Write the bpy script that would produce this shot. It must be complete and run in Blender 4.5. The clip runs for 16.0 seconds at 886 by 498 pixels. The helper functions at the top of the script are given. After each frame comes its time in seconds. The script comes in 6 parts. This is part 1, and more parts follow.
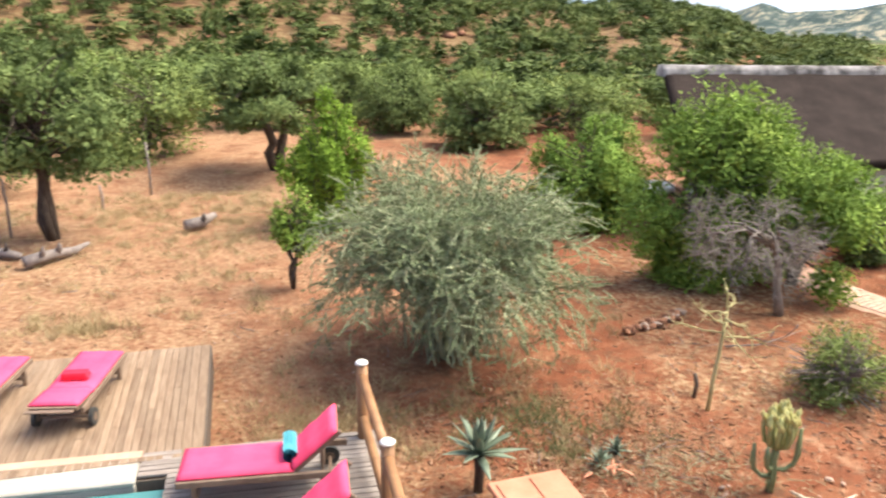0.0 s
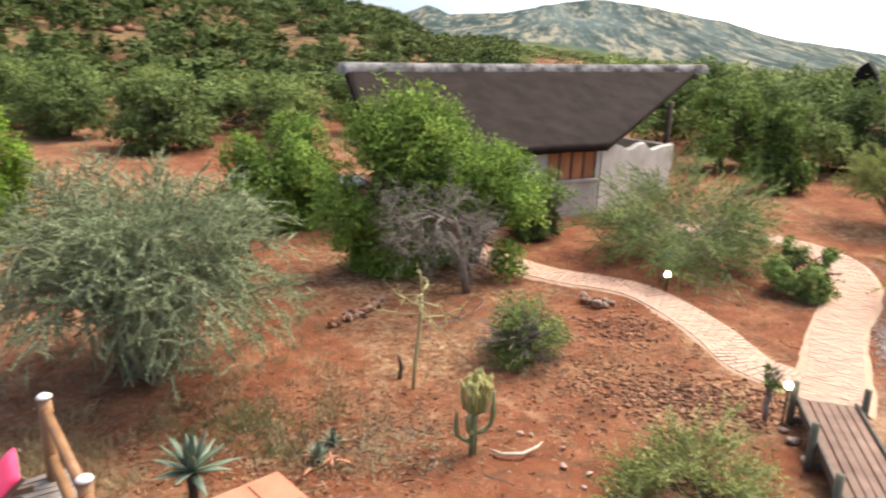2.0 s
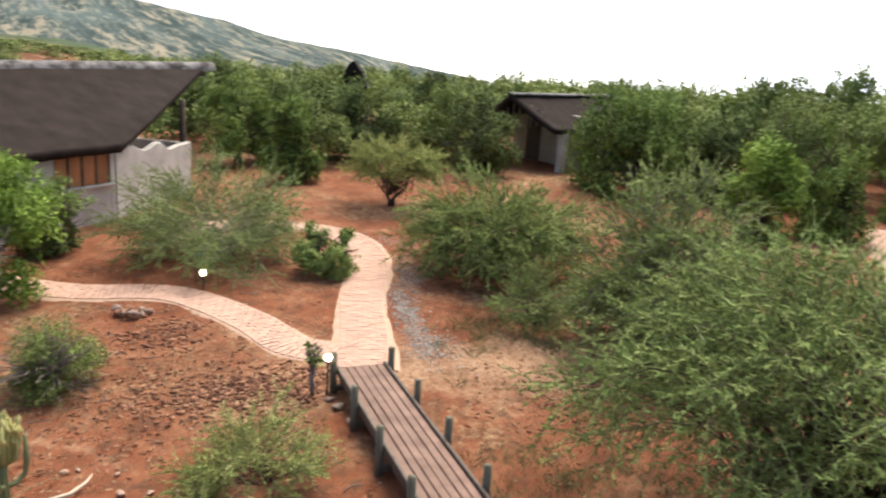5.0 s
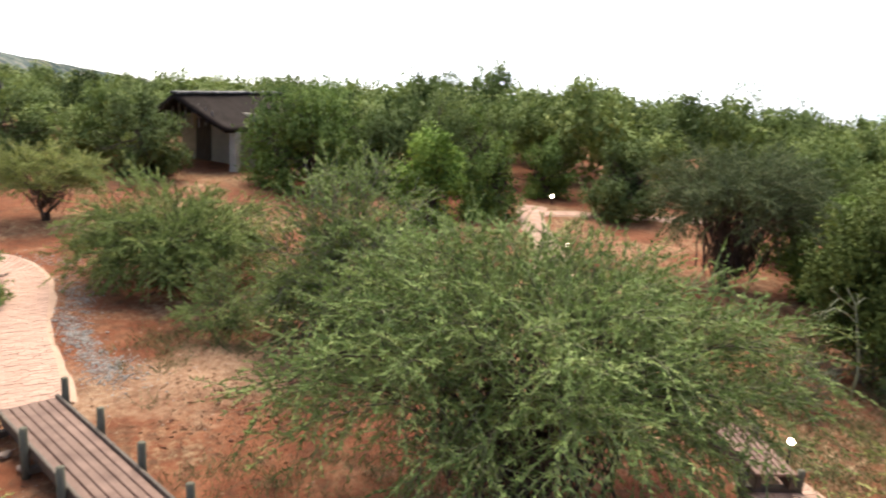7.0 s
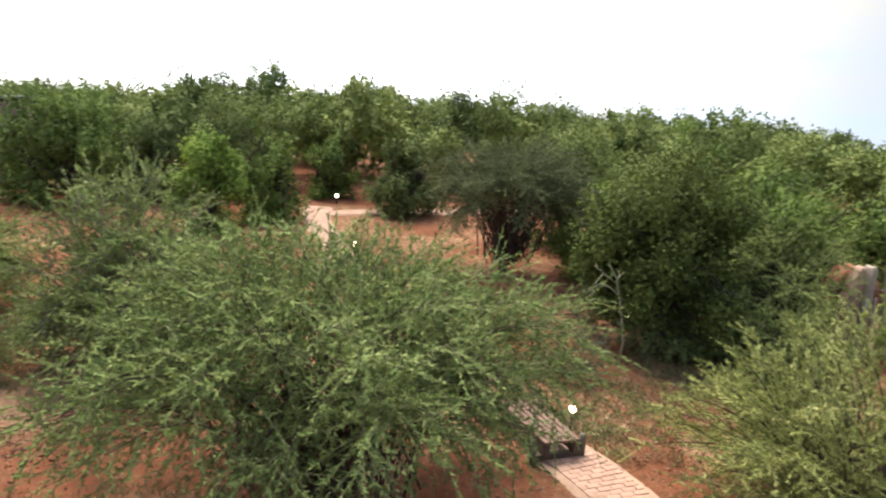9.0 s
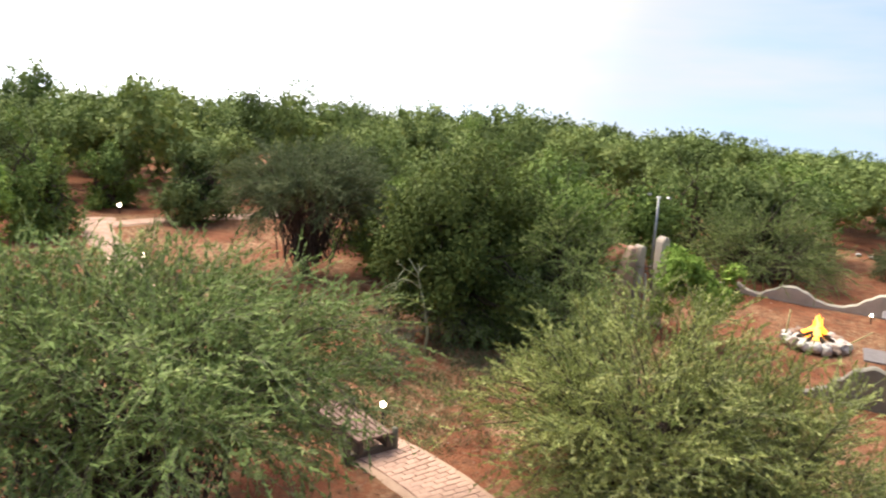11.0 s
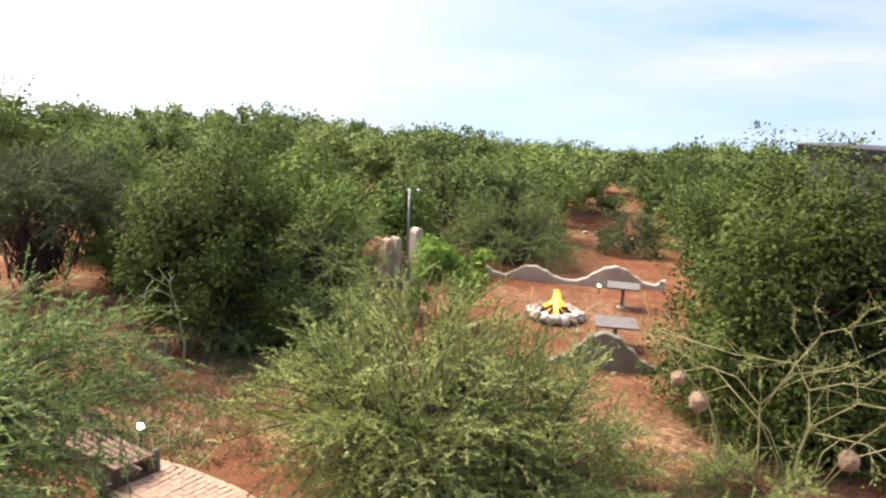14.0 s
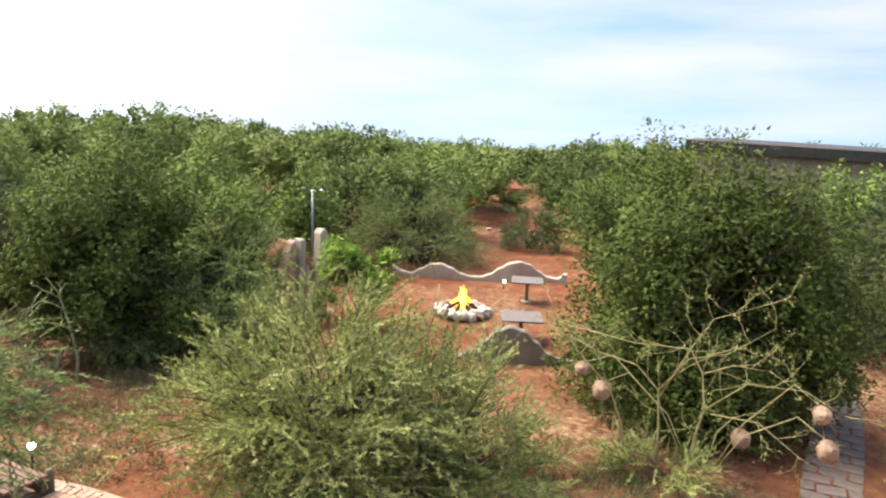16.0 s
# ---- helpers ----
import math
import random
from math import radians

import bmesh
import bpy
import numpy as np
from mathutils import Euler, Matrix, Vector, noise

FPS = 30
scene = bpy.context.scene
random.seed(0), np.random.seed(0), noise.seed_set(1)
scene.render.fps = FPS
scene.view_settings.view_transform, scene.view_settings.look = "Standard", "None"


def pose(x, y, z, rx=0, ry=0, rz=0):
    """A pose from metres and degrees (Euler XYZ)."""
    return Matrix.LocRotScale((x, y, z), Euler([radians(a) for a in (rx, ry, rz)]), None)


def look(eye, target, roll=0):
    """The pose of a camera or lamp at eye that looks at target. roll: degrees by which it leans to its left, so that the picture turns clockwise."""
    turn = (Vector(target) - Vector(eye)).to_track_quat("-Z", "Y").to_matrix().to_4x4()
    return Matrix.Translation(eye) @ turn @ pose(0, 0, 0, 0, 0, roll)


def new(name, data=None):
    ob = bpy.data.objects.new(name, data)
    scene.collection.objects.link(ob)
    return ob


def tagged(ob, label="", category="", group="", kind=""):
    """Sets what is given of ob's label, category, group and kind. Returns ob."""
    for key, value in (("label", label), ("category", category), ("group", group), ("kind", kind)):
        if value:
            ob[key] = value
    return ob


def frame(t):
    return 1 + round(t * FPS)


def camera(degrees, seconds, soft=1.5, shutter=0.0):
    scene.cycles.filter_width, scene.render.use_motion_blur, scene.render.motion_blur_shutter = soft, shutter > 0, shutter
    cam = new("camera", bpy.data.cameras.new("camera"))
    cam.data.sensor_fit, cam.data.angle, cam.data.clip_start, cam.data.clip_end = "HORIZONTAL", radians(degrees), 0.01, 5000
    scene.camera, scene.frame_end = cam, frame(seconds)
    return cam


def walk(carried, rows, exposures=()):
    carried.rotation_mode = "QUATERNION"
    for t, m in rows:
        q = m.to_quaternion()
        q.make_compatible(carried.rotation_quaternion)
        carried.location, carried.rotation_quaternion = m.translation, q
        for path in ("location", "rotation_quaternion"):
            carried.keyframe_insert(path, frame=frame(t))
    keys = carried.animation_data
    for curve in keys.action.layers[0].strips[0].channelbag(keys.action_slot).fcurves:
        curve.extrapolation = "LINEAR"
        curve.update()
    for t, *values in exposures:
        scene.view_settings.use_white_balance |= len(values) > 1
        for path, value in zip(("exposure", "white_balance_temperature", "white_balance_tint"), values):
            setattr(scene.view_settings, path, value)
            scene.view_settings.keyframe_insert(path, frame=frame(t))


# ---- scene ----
cam = camera(60.0, 16.0, soft=2.1, shutter=0.5)
PATH = [
    (0.0, 0, 0, 5.5, 72.75, -0.48, -4.92),
    (0.5, 0, 0, 5.5, 72.77, -0.86, -10.52),
    (1.0, 0, 0, 5.5, 72.82, -1.27, -16.29),
    (1.5, 0, 0, 5.5, 72.94, -1.64, -21.63),
    (2.0, 0, 0, 5.5, 73.08, -2.10, -27.66),
    (2.5, 0, 0, 5.5, 73.32, -2.51, -33.39),
    (3.0, 0, 0, 5.5, 73.59, -2.84, -39.58),
    (3.5, 0, 0, 5.5, 73.86, -3.10, -45.29),
    (4.0, 0, 0, 5.5, 74.16, -3.42, -51.20),
    (6.5, 0, 0, 5.5, 75.93, -4.37, -80.07),
    (7.0, 0, 0, 5.5, 76.31, -4.20, -86.40),
    (7.5, 0, 0, 5.5, 76.64, -4.03, -90.72),
    (8.0, 0, 0, 5.5, 76.88, -3.84, -94.94),
    (8.5, 0, 0, 5.5, 77.12, -3.69, -98.66),
    (9.0, 0, 0, 5.5, 77.41, -3.72, -102.67),
    (9.5, 0, 0, 5.5, 77.66, -3.63, -106.36),
    (10.0, 0, 0, 5.5, 77.91, -3.44, -110.29),
    (12.5, 0, 0, 5.5, 78.69, -3.17, -127.78),
    (13.0, 0, 0, 5.5, 78.81, -3.01, -130.60),
    (13.5, 0, 0, 5.5, 78.92, -2.86, -133.34),
    (14.0, 0, 0, 5.5, 79.03, -2.74, -136.29),
    (14.5, 0, 0, 5.5, 79.12, -2.64, -138.34),
    (15.0, 0, 0, 5.5, 79.17, -2.57, -140.15),
    (15.5, 0, 0, 5.5, 79.24, -2.52, -141.77),
    (16.0, 0, 0, 5.5, 79.29, -2.45, -143.51),
]
walk(cam, [(t, pose(*p)) for t, *p in PATH], [(0, 1.6), (1, 1.44), (2, 1.22), (3.5, 1.04), (7, 1.06), (10, 1.12), (13, 1.24), (16, 1.34)])

# ---------- world, sun, exposure ----------
SUN_AZ = 78.0          # degrees clockwise from +y
SUN_EL = 58.0
world = bpy.data.worlds.new("evening_sky")
scene.world = world
world.use_nodes = True
wn, wl = world.node_tree.nodes, world.node_tree.links
wn.clear()
w_out = wn.new("ShaderNodeOutputWorld")
w_bg = wn.new("ShaderNodeBackground")
w_sky = wn.new("ShaderNodeTexSky")
w_sky.sky_type = "NISHITA"
w_sky.sun_disc = False
w_sky.sun_elevation, w_sky.sun_rotation = radians(SUN_EL), radians(SUN_AZ)
w_sky.air_density, w_sky.dust_density = 1.0, 1.5
w_dim = wn.new("ShaderNodeVectorMath")
w_dim.operation = "SCALE"
w_dim.inputs["Scale"].default_value = 0.122
w_tc = wn.new("ShaderNodeTexCoord")
w_map = wn.new("ShaderNodeMapping")
w_map.inputs["Scale"].default_value = (1.0, 1.0, 6.0)
w_noise = wn.new("ShaderNodeTexNoise")
w_noise.inputs["Scale"].default_value = 2.2
w_noise.inputs["Detail"].default_value = 5.0
w_dot = wn.new("ShaderNodeVectorMath")
w_dot.operation = "DOT_PRODUCT"
w_dot.inputs[1].default_value = (math.sin(radians(SUN_AZ)), math.cos(radians(SUN_AZ)), 0.25)
w_sum = wn.new("ShaderNodeMath")
w_sum.operation = "MULTIPLY_ADD"
w_sum.inputs[1].default_value = 0.12
w_rng = wn.new("ShaderNodeMapRange")
w_rng.inputs["From Min"].default_value = 0.395
w_rng.inputs["From Max"].default_value = 0.74
w_mix = wn.new("ShaderNodeMix")
w_mix.data_type = "RGBA"
w_mix.inputs["B"].default_value = (0.42, 0.42, 0.41, 1)
wl.new(w_tc.outputs["Generated"], w_map.inputs["Vector"])
wl.new(w_map.outputs["Vector"], w_noise.inputs["Vector"])
wl.new(w_tc.outputs["Generated"], w_dot.inputs[0])
wl.new(w_dot.outputs["Value"], w_sum.inputs[0])
wl.new(w_noise.outputs["Fac"], w_sum.inputs[2])
wl.new(w_sum.outputs["Value"], w_rng.inputs["Value"])
w_lift = wn.new("ShaderNodeVectorMath")
w_lift.operation = "ADD"
w_lift.inputs[1].default_value = (0, 0, 0.32)
wl.new(w_tc.outputs["Generated"], w_lift.inputs[0])
wl.new(w_lift.outputs["Vector"], w_sky.inputs["Vector"])
wl.new(w_sky.outputs["Color"], w_dim.inputs[0])
wl.new(w_rng.outputs["Result"], w_mix.inputs["Factor"])
wl.new(w_dim.outputs["Vector"], w_mix.inputs["A"])
w_glow = wn.new("ShaderNodeMapRange")
w_glow.interpolation_type = "SMOOTHSTEP"
w_glow.inputs["From Min"].default_value, w_glow.inputs["From Max"].default_value = 0.58, 1.05
w_glow.inputs["To Max"].default_value = 0.95
w_warm = wn.new("ShaderNodeVectorMath")
w_warm.operation = "SCALE"
w_warm.inputs[0].default_value = (1.0, 0.96, 0.88)
w_add = wn.new("ShaderNodeVectorMath")
w_add.operation = "ADD"
wl.new(w_dot.outputs["Value"], w_glow.inputs["Value"])
wl.new(w_glow.outputs["Result"], w_warm.inputs["Scale"])
wl.new(w_mix.outputs["Result"], w_add.inputs[0])
wl.new(w_warm.outputs["Vector"], w_add.inputs[1])
wl.new(w_add.outputs["Vector"], w_bg.inputs["Color"])
w_bg.inputs["Strength"].default_value = 1.0
wl.new(w_bg.outputs["Background"], w_out.inputs["Surface"])

sun_data = bpy.data.lights.new("sun", "SUN")
sun_data.energy, sun_data.angle, sun_data.color = 3.5, radians(40), (1.0, 0.90, 0.73)
sun = new("sun", sun_data)
sa, se = radians(SUN_AZ), radians(SUN_EL)
sun.matrix_world = look((60 * math.sin(sa) * math.cos(se), 60 * math.cos(sa) * math.cos(se), 60 * math.sin(se)), (0, 0, 0))


# ---------- materials ----------
def material(name, rough=0.8, metal=0.0):
    m = bpy.data.materials.new(name)
    m.use_nodes = True
    b = m.node_tree.nodes["Principled BSDF"]
    b.inputs["Roughness"].default_value = rough
    b.inputs["Metallic"].default_value = metal
    return m, m.node_tree.nodes, m.node_tree.links, b


def coord(nodes, kind="Object"):
    return nodes.new("ShaderNodeTexCoord").outputs[kind]


def noise_node(nodes, links, vec, scale, detail=4.0, rough=0.55, stretch=None):
    n = nodes.new("ShaderNodeTexNoise")
    n.inputs["Scale"].default_value, n.inputs["Detail"].default_value, n.inputs["Roughness"].default_value = scale, detail, rough
    if stretch:
        mp = nodes.new("ShaderNodeMapping")
        mp.inputs["Scale"].default_value = stretch
        links.new(vec, mp.inputs["Vector"])
        vec = mp.outputs["Vector"]
    links.new(vec, n.inputs["Vector"])
    return n.outputs["Fac"]


def ramp(nodes, links, fac, stops):
    r = nodes.new("ShaderNodeValToRGB")
    while len(r.color_ramp.elements) < len(stops):
        r.color_ramp.elements.new(0.5)
    for e, (p, c) in zip(r.color_ramp.elements, stops):
        e.position, e.color = p, (*c, 1)
    links.new(fac, r.inputs["Fac"])
    return r.outputs["Color"]


def mixed(nodes, links, fac, a, b, mode="MIX"):
    n = nodes.new("ShaderNodeMix")
    n.data_type, n.blend_type = "RGBA", mode
    for sock, v in (("Factor", fac), ("A", a), ("B", b)):
        if isinstance(v, (int, float)):
            n.inputs[sock].default_value = v
        elif isinstance(v, tuple):
            n.inputs[sock].default_value = (*v, 1)
        else:
            links.new(v, n.inputs[sock])
    return n.outputs["Result"]


def span(nodes, links, fac, lo, hi):
    n = nodes.new("ShaderNodeMapRange")
    n.inputs["From Min"].default_value, n.inputs["From Max"].default_value = lo, hi
    links.new(fac, n.inputs["Value"])
    return n.outputs["Result"]


def bump(nodes, links, bsdf, height, strength=0.4, dist=0.02):
    n = nodes.new("ShaderNodeBump")
    n.inputs["Strength"].default_value, n.inputs["Distance"].default_value = strength, dist
    links.new(height, n.inputs["Height"])
    links.new(n.outputs["Normal"], bsdf.inputs["Normal"])


def surface(name, dark, light, scale=6.0, rough=0.8, stretch=None, relief=0.35, grain=60.0, metal=0.0, spread=0.25, vary=0.25):
    """A worn surface: two colours by large noise, fine grain, a change from piece to piece, relief."""
    m, n, l, b = material(name, rough, metal)
    if rough >= 0.85:
        b.inputs["Specular IOR Level"].default_value = 0.12
    v = coord(n)
    big = noise_node(n, l, v, scale, 5, 0.6, stretch)
    fine = noise_node(n, l, v, grain, 3, 0.6, stretch)
    c = ramp(n, l, big, [(0.5 - spread, dark), (0.5 + spread, light)])
    c = mixed(n, l, 0.35, c, ramp(n, l, fine, [(0.25, (0.45, 0.45, 0.45)), (0.75, (1, 1, 1))]), "MULTIPLY")
    if vary:
        info = n.new("ShaderNodeObjectInfo").outputs["Random"]
        geo = n.new("ShaderNodeNewGeometry").outputs["Random Per Island"]
        add = n.new("ShaderNodeMath")
        add.operation = "ADD"
        l.new(info, add.inputs[0]), l.new(geo, add.inputs[1])
        frac = n.new("ShaderNodeMath")
        frac.operation = "FRACT"
        l.new(add.outputs[0], frac.inputs[0])
        c = mixed(n, l, vary, c, ramp(n, l, frac.outputs[0], [(0.0, (0.4, 0.38, 0.36)), (1.0, (1.0, 1.0, 1.0))]), "MULTIPLY")
    l.new(c, b.inputs["Base Color"])
    bump(n, l, b, fine, relief, 0.01)
    return m


def foliage(name, dark, light, tip=None, trans=0.14):
    """Leaves: colour varies from leaf to leaf and in patches; light passes through in part."""
    m, n, l, b = material(name, 0.8)
    b.inputs["Specular IOR Level"].default_value = 0.15
    geo = n.new("ShaderNodeNewGeometry").outputs["Random Per Island"]
    clump = n.new("ShaderNodeAttribute")
    clump.attribute_name = "tone"
    blend = n.new("ShaderNodeMix")
    blend.inputs[0].default_value = 0.88
    l.new(geo, blend.inputs[2]), l.new(clump.outputs["Fac"], blend.inputs[3])
    patch = noise_node(n, l, coord(n), 0.9, 3)
    c1 = ramp(n, l, blend.outputs[0], [(0.12, dark), (0.6, light), (0.92, tip or light)])
    c2 = mixed(n, l, 0.6, c1, ramp(n, l, patch, [(0.3, (0.55, 0.6, 0.5)), (0.7, (1.0, 1.0, 1.0))]), "MULTIPLY")
    info = n.new("ShaderNodeObjectInfo").outputs["Random"]
    c2 = mixed(n, l, 0.3, c2, ramp(n, l, info, [(0.0, (0.7, 0.8, 0.7)), (1.0, (1.0, 0.95, 0.75))]), "MULTIPLY")
    l.new(c2, b.inputs["Base Color"])
    t = n.new("ShaderNodeBsdfTranslucent")
    l.new(c2, t.inputs["Color"])
    mx = n.new("ShaderNodeMixShader")
    mx.inputs["Fac"].default_value = trans
    out = n["Material Output"]
    l.new(b.outputs["BSDF"], mx.inputs[1]), l.new(t.outputs["BSDF"], mx.inputs[2]), l.new(mx.outputs["Shader"], out.inputs["Surface"])
    return m


def glow(name, colour, power):
    m, n, l, b = material(name, 0.5)
    b.inputs["Base Color"].default_value = (*colour, 1)
    b.inputs["Emission Color"].default_value = (*colour, 1)
    b.inputs["Emission Strength"].default_value = power
    return m


def soil_material():
    m, n, l, b = material("red_soil", 0.95)
    b.inputs["Specular IOR Level"].default_value = 0.1
    v = coord(n)
    big = noise_node(n, l, v, 0.22, 5, 0.6)
    mid = noise_node(n, l, v, 1.1, 6, 0.65)
    fine = noise_node(n, l, v, 9.0, 6, 0.7)
    grit = noise_node(n, l, v, 55.0, 3, 0.7)
    c = ramp(n, l, mid, [(0.30, (0.115, 0.047, 0.028)), (0.46, (0.235, 0.084, 0.044)), (0.72, (0.345, 0.16, 0.09))])
    straw = ramp(n, l, fine, [(0.3, (0.30, 0.19, 0.10)), (0.7, (0.56, 0.43, 0.27))])
    mask = n.new("ShaderNodeMath")
    mask.operation = "MULTIPLY"
    l.new(span(n, l, big, 0.46, 0.62), mask.inputs[0])
    l.new(span(n, l, fine, 0.42, 0.62), mask.inputs[1])
    c = mixed(n, l, mask.outputs[0], c, straw)
    litter = noise_node(n, l, v, 3.2, 7, 0.75)
    c = mixed(n, l, span(n, l, litter, 0.495, 0.63), c, (0.15, 0.075, 0.045))
    pale = noise_node(n, l, v, 0.55, 6, 0.7)
    c = mixed(n, l, span(n, l, pale, 0.60, 0.78), c, (0.52, 0.35, 0.23))
    sep = n.new("ShaderNodeSeparateXYZ")
    l.new(v, sep.inputs[0])
    west = span(n, l, sep.outputs["X"], 1.8, -3.6)
    sandy = n.new("ShaderNodeMath")
    sandy.operation = "MULTIPLY"
    l.new(west, sandy.inputs[0])
    l.new(span(n, l, mid, 0.25, 0.6), sandy.inputs[1])
    c = mixed(n, l, sandy.outputs[0], c, ramp(n, l, fine, [(0.32, (0.20, 0.10, 0.06)), (0.5, (0.35, 0.205, 0.122)), (0.7, (0.52, 0.37, 0.235))]))
    # sand washed down beside the footbridge
    wash = n.new("ShaderNodeMapping")
    wash.vector_type = "TEXTURE"
    wash.inputs["Location"].default_value = (12.4, 4.2, 0)
    wash.inputs["Rotation"].default_value = (0, 0, radians(-50))
    wash.inputs["Scale"].default_value = (3.6, 1.5, 1)
    l.new(v, wash.inputs["Vector"])
    wlen = n.new("ShaderNodeVectorMath")
    wlen.operation = "LENGTH"
    l.new(wash.outputs["Vector"], wlen.inputs[0])
    wsum = n.new("ShaderNodeMath")
    wsum.operation = "MULTIPLY_ADD"
    l.new(mid, wsum.inputs[0])
    wsum.inputs[1].default_value = -2.2
    l.new(wlen.outputs["Value"], wsum.inputs[2])
    c = mixed(n, l, span(n, l, wsum.outputs[0], 0.0, -0.75), c, ramp(n, l, fine, [(0.35, (0.30, 0.165, 0.10)), (0.65, (0.50, 0.33, 0.22))]))
    rocky = ramp(n, l, mid, [(0.35, (0.12, 0.055, 0.032)), (0.5, (0.16, 0.10, 0.05)), (0.68, (0.26, 0.19, 0.10))])
    c = mixed(n, l, span(n, l, sep.outputs["Z"], 0.4, 1.6), c, rocky)
    far = n.new("ShaderNodeVectorMath")
    far.operation = "LENGTH"
    l.new(v, far.inputs[0])
    plain = ramp(n, l, big, [(0.35, (0.04, 0.065, 0.03)), (0.65, (0.075, 0.105, 0.055))])
    c = mixed(n, l, span(n, l, far.outputs["Value"], 120, 190), c, plain)
    c = mixed(n, l, 0.5, c, ramp(n, l, grit, [(0.3, (0.5, 0.48, 0.46)), (0.65, (1, 1, 1))]), "MULTIPLY")
    l.new(c, b.inputs["Base Color"])
    hs = n.new("ShaderNodeMath")
    hs.operation = "ADD"
    l.new(fine, hs.inputs[0]), l.new(grit, hs.inputs[1])
    bump(n, l, b, hs.outputs[0], 0.7, 0.05)
    return m


def hill_material():
    m, n, l, b = material("hazy_mountain_scrub", 0.95)
    b.inputs["Specular IOR Level"].default_value = 0.1
    # gullies and scrub patches drawn out down the slope
    turn = n.new("ShaderNodeMapping")
    turn.inputs["Rotation"].default_value = (0, 0, radians(-55))
    l.new(coord(n), turn.inputs["Vector"])
    draw = n.new("ShaderNodeMapping")
    draw.inputs["Scale"].default_value = (0.12, 1.0, 0.6)
    l.new(turn.outputs["Vector"], draw.inputs["Vector"])
    v = draw.outputs["Vector"]
    a = noise_node(n, l, v, 0.06, 8, 0.8)
    s = noise_node(n, l, v, 0.011, 5, 0.6)
    # distance haze is painted in: bluish scrub tones and a blue-grey overlay
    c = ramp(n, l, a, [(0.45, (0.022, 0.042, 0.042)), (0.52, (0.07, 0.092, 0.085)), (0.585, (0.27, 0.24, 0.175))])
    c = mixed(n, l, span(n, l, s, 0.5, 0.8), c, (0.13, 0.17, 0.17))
    l.new(c, b.inputs["Base Color"])
    bump(n, l, b, a, 0.8, 6.0)
    return m


SOIL = soil_material()
SCRUB = hill_material()
BARK = surface("bark", (0.045, 0.033, 0.027), (0.14, 0.11, 0.088), 14, 0.9, (1, 1, 0.3))
GREYWOOD = surface("dead_wood", (0.16, 0.13, 0.12), (0.36, 0.31, 0.29), 10, 0.9, (1, 1, 0.3))
DEADGREY = surface("old_grey_branches", (0.15, 0.13, 0.115), (0.34, 0.30, 0.27), 10, 0.9, (1, 1, 0.3))
PALETWIG = surface("pale_twig", (0.24, 0.26, 0.15), (0.48, 0.49, 0.32), 6, 0.85)
GREENTWIG = surface("green_twig", (0.15, 0.16, 0.085), (0.34, 0.36, 0.19), 6, 0.85)
YELLOWTWIG = surface("yellow_thorn_wood", (0.36, 0.32, 0.15), (0.60, 0.54, 0.29), 6, 0.85)
BLACKTHATCH = surface("old_black_thatch", (0.008, 0.007, 0.007), (0.022, 0.018, 0.017), 2, 0.95, vary=0.0)
THATCH = surface("thatch", (0.017, 0.0115, 0.0105), (0.042, 0.030, 0.027), 1.6, 0.95, (1.0, 1.0, 0.35), 0.9, 45, vary=0.1)
RIDGE = surface("mortar_ridge", (0.06, 0.055, 0.055), (0.34, 0.32, 0.32), 2.6, 0.9, spread=0.14, vary=0.1)
PLASTER = surface("white_plaster", (0.42, 0.39, 0.36), (0.66, 0.63, 0.59), 1.8, 0.9, vary=0.05)
TANPLASTER = surface("tan_plaster", (0.40, 0.31, 0.24), (0.58, 0.47, 0.38), 1.5, 0.9, vary=0.05)
BROWNWALL = surface("brown_rendered_wall", (0.24, 0.19, 0.155), (0.35, 0.285, 0.235), 1.5, 0.9, vary=0.05)
PALEWALL = surface("pale_stone_plaster", (0.46, 0.385, 0.32), (0.64, 0.55, 0.47), 2.0, 0.9, vary=0.05)
GREYPLASTER = surface("grey_cement", (0.42, 0.37, 0.30), (0.60, 0.535, 0.45), 2.0, 0.9, vary=0.05)
# the grey cement darkened: the big tree's shade is put into its colour
SHADEDCEMENT = surface("tree_shaded_cement", (0.19, 0.175, 0.15), (0.32, 0.295, 0.25), 2.0, 0.9, vary=0.05)
CLAYWALL = surface("faded_clay", (0.40, 0.25, 0.19), (0.58, 0.42, 0.34), 2.5, 0.9, vary=0.05)
CLAY = surface("clay_plaster", (0.41, 0.165, 0.10), (0.57, 0.27, 0.18), 2.5, 0.85, vary=0.05)
SHUTTER = surface("varnished_shutter_wood", (0.30, 0.10, 0.035), (0.56, 0.23, 0.09), 5, 0.5, (1, 1, 0.12))
DARKWOOD = surface("dark_wood", (0.06, 0.045, 0.035), (0.16, 0.12, 0.095), 8, 0.75, (1, 1, 0.2))
DECKWOOD = surface("weathered_deck", (0.19, 0.115, 0.07), (0.36, 0.26, 0.18), 3.0, 0.75, (6, 0.8, 1), 0.35, 40, vary=0.5)
GREYDECK = surface("grey_slats", (0.20, 0.16, 0.14), (0.38, 0.33, 0.30), 3.0, 0.8, (0.8, 6, 1), 0.35, 40, vary=0.35)
POSTWOOD = surface("lichened_post", (0.10, 0.095, 0.072), (0.21, 0.20, 0.155), 9, 0.9, (1, 1, 0.3))
BRIDGEWOOD = surface("bridge_boards", (0.15, 0.08, 0.06), (0.31, 0.19, 0.15), 3.0, 0.8, (1, 1, 1), 0.35, 40, vary=0.45)
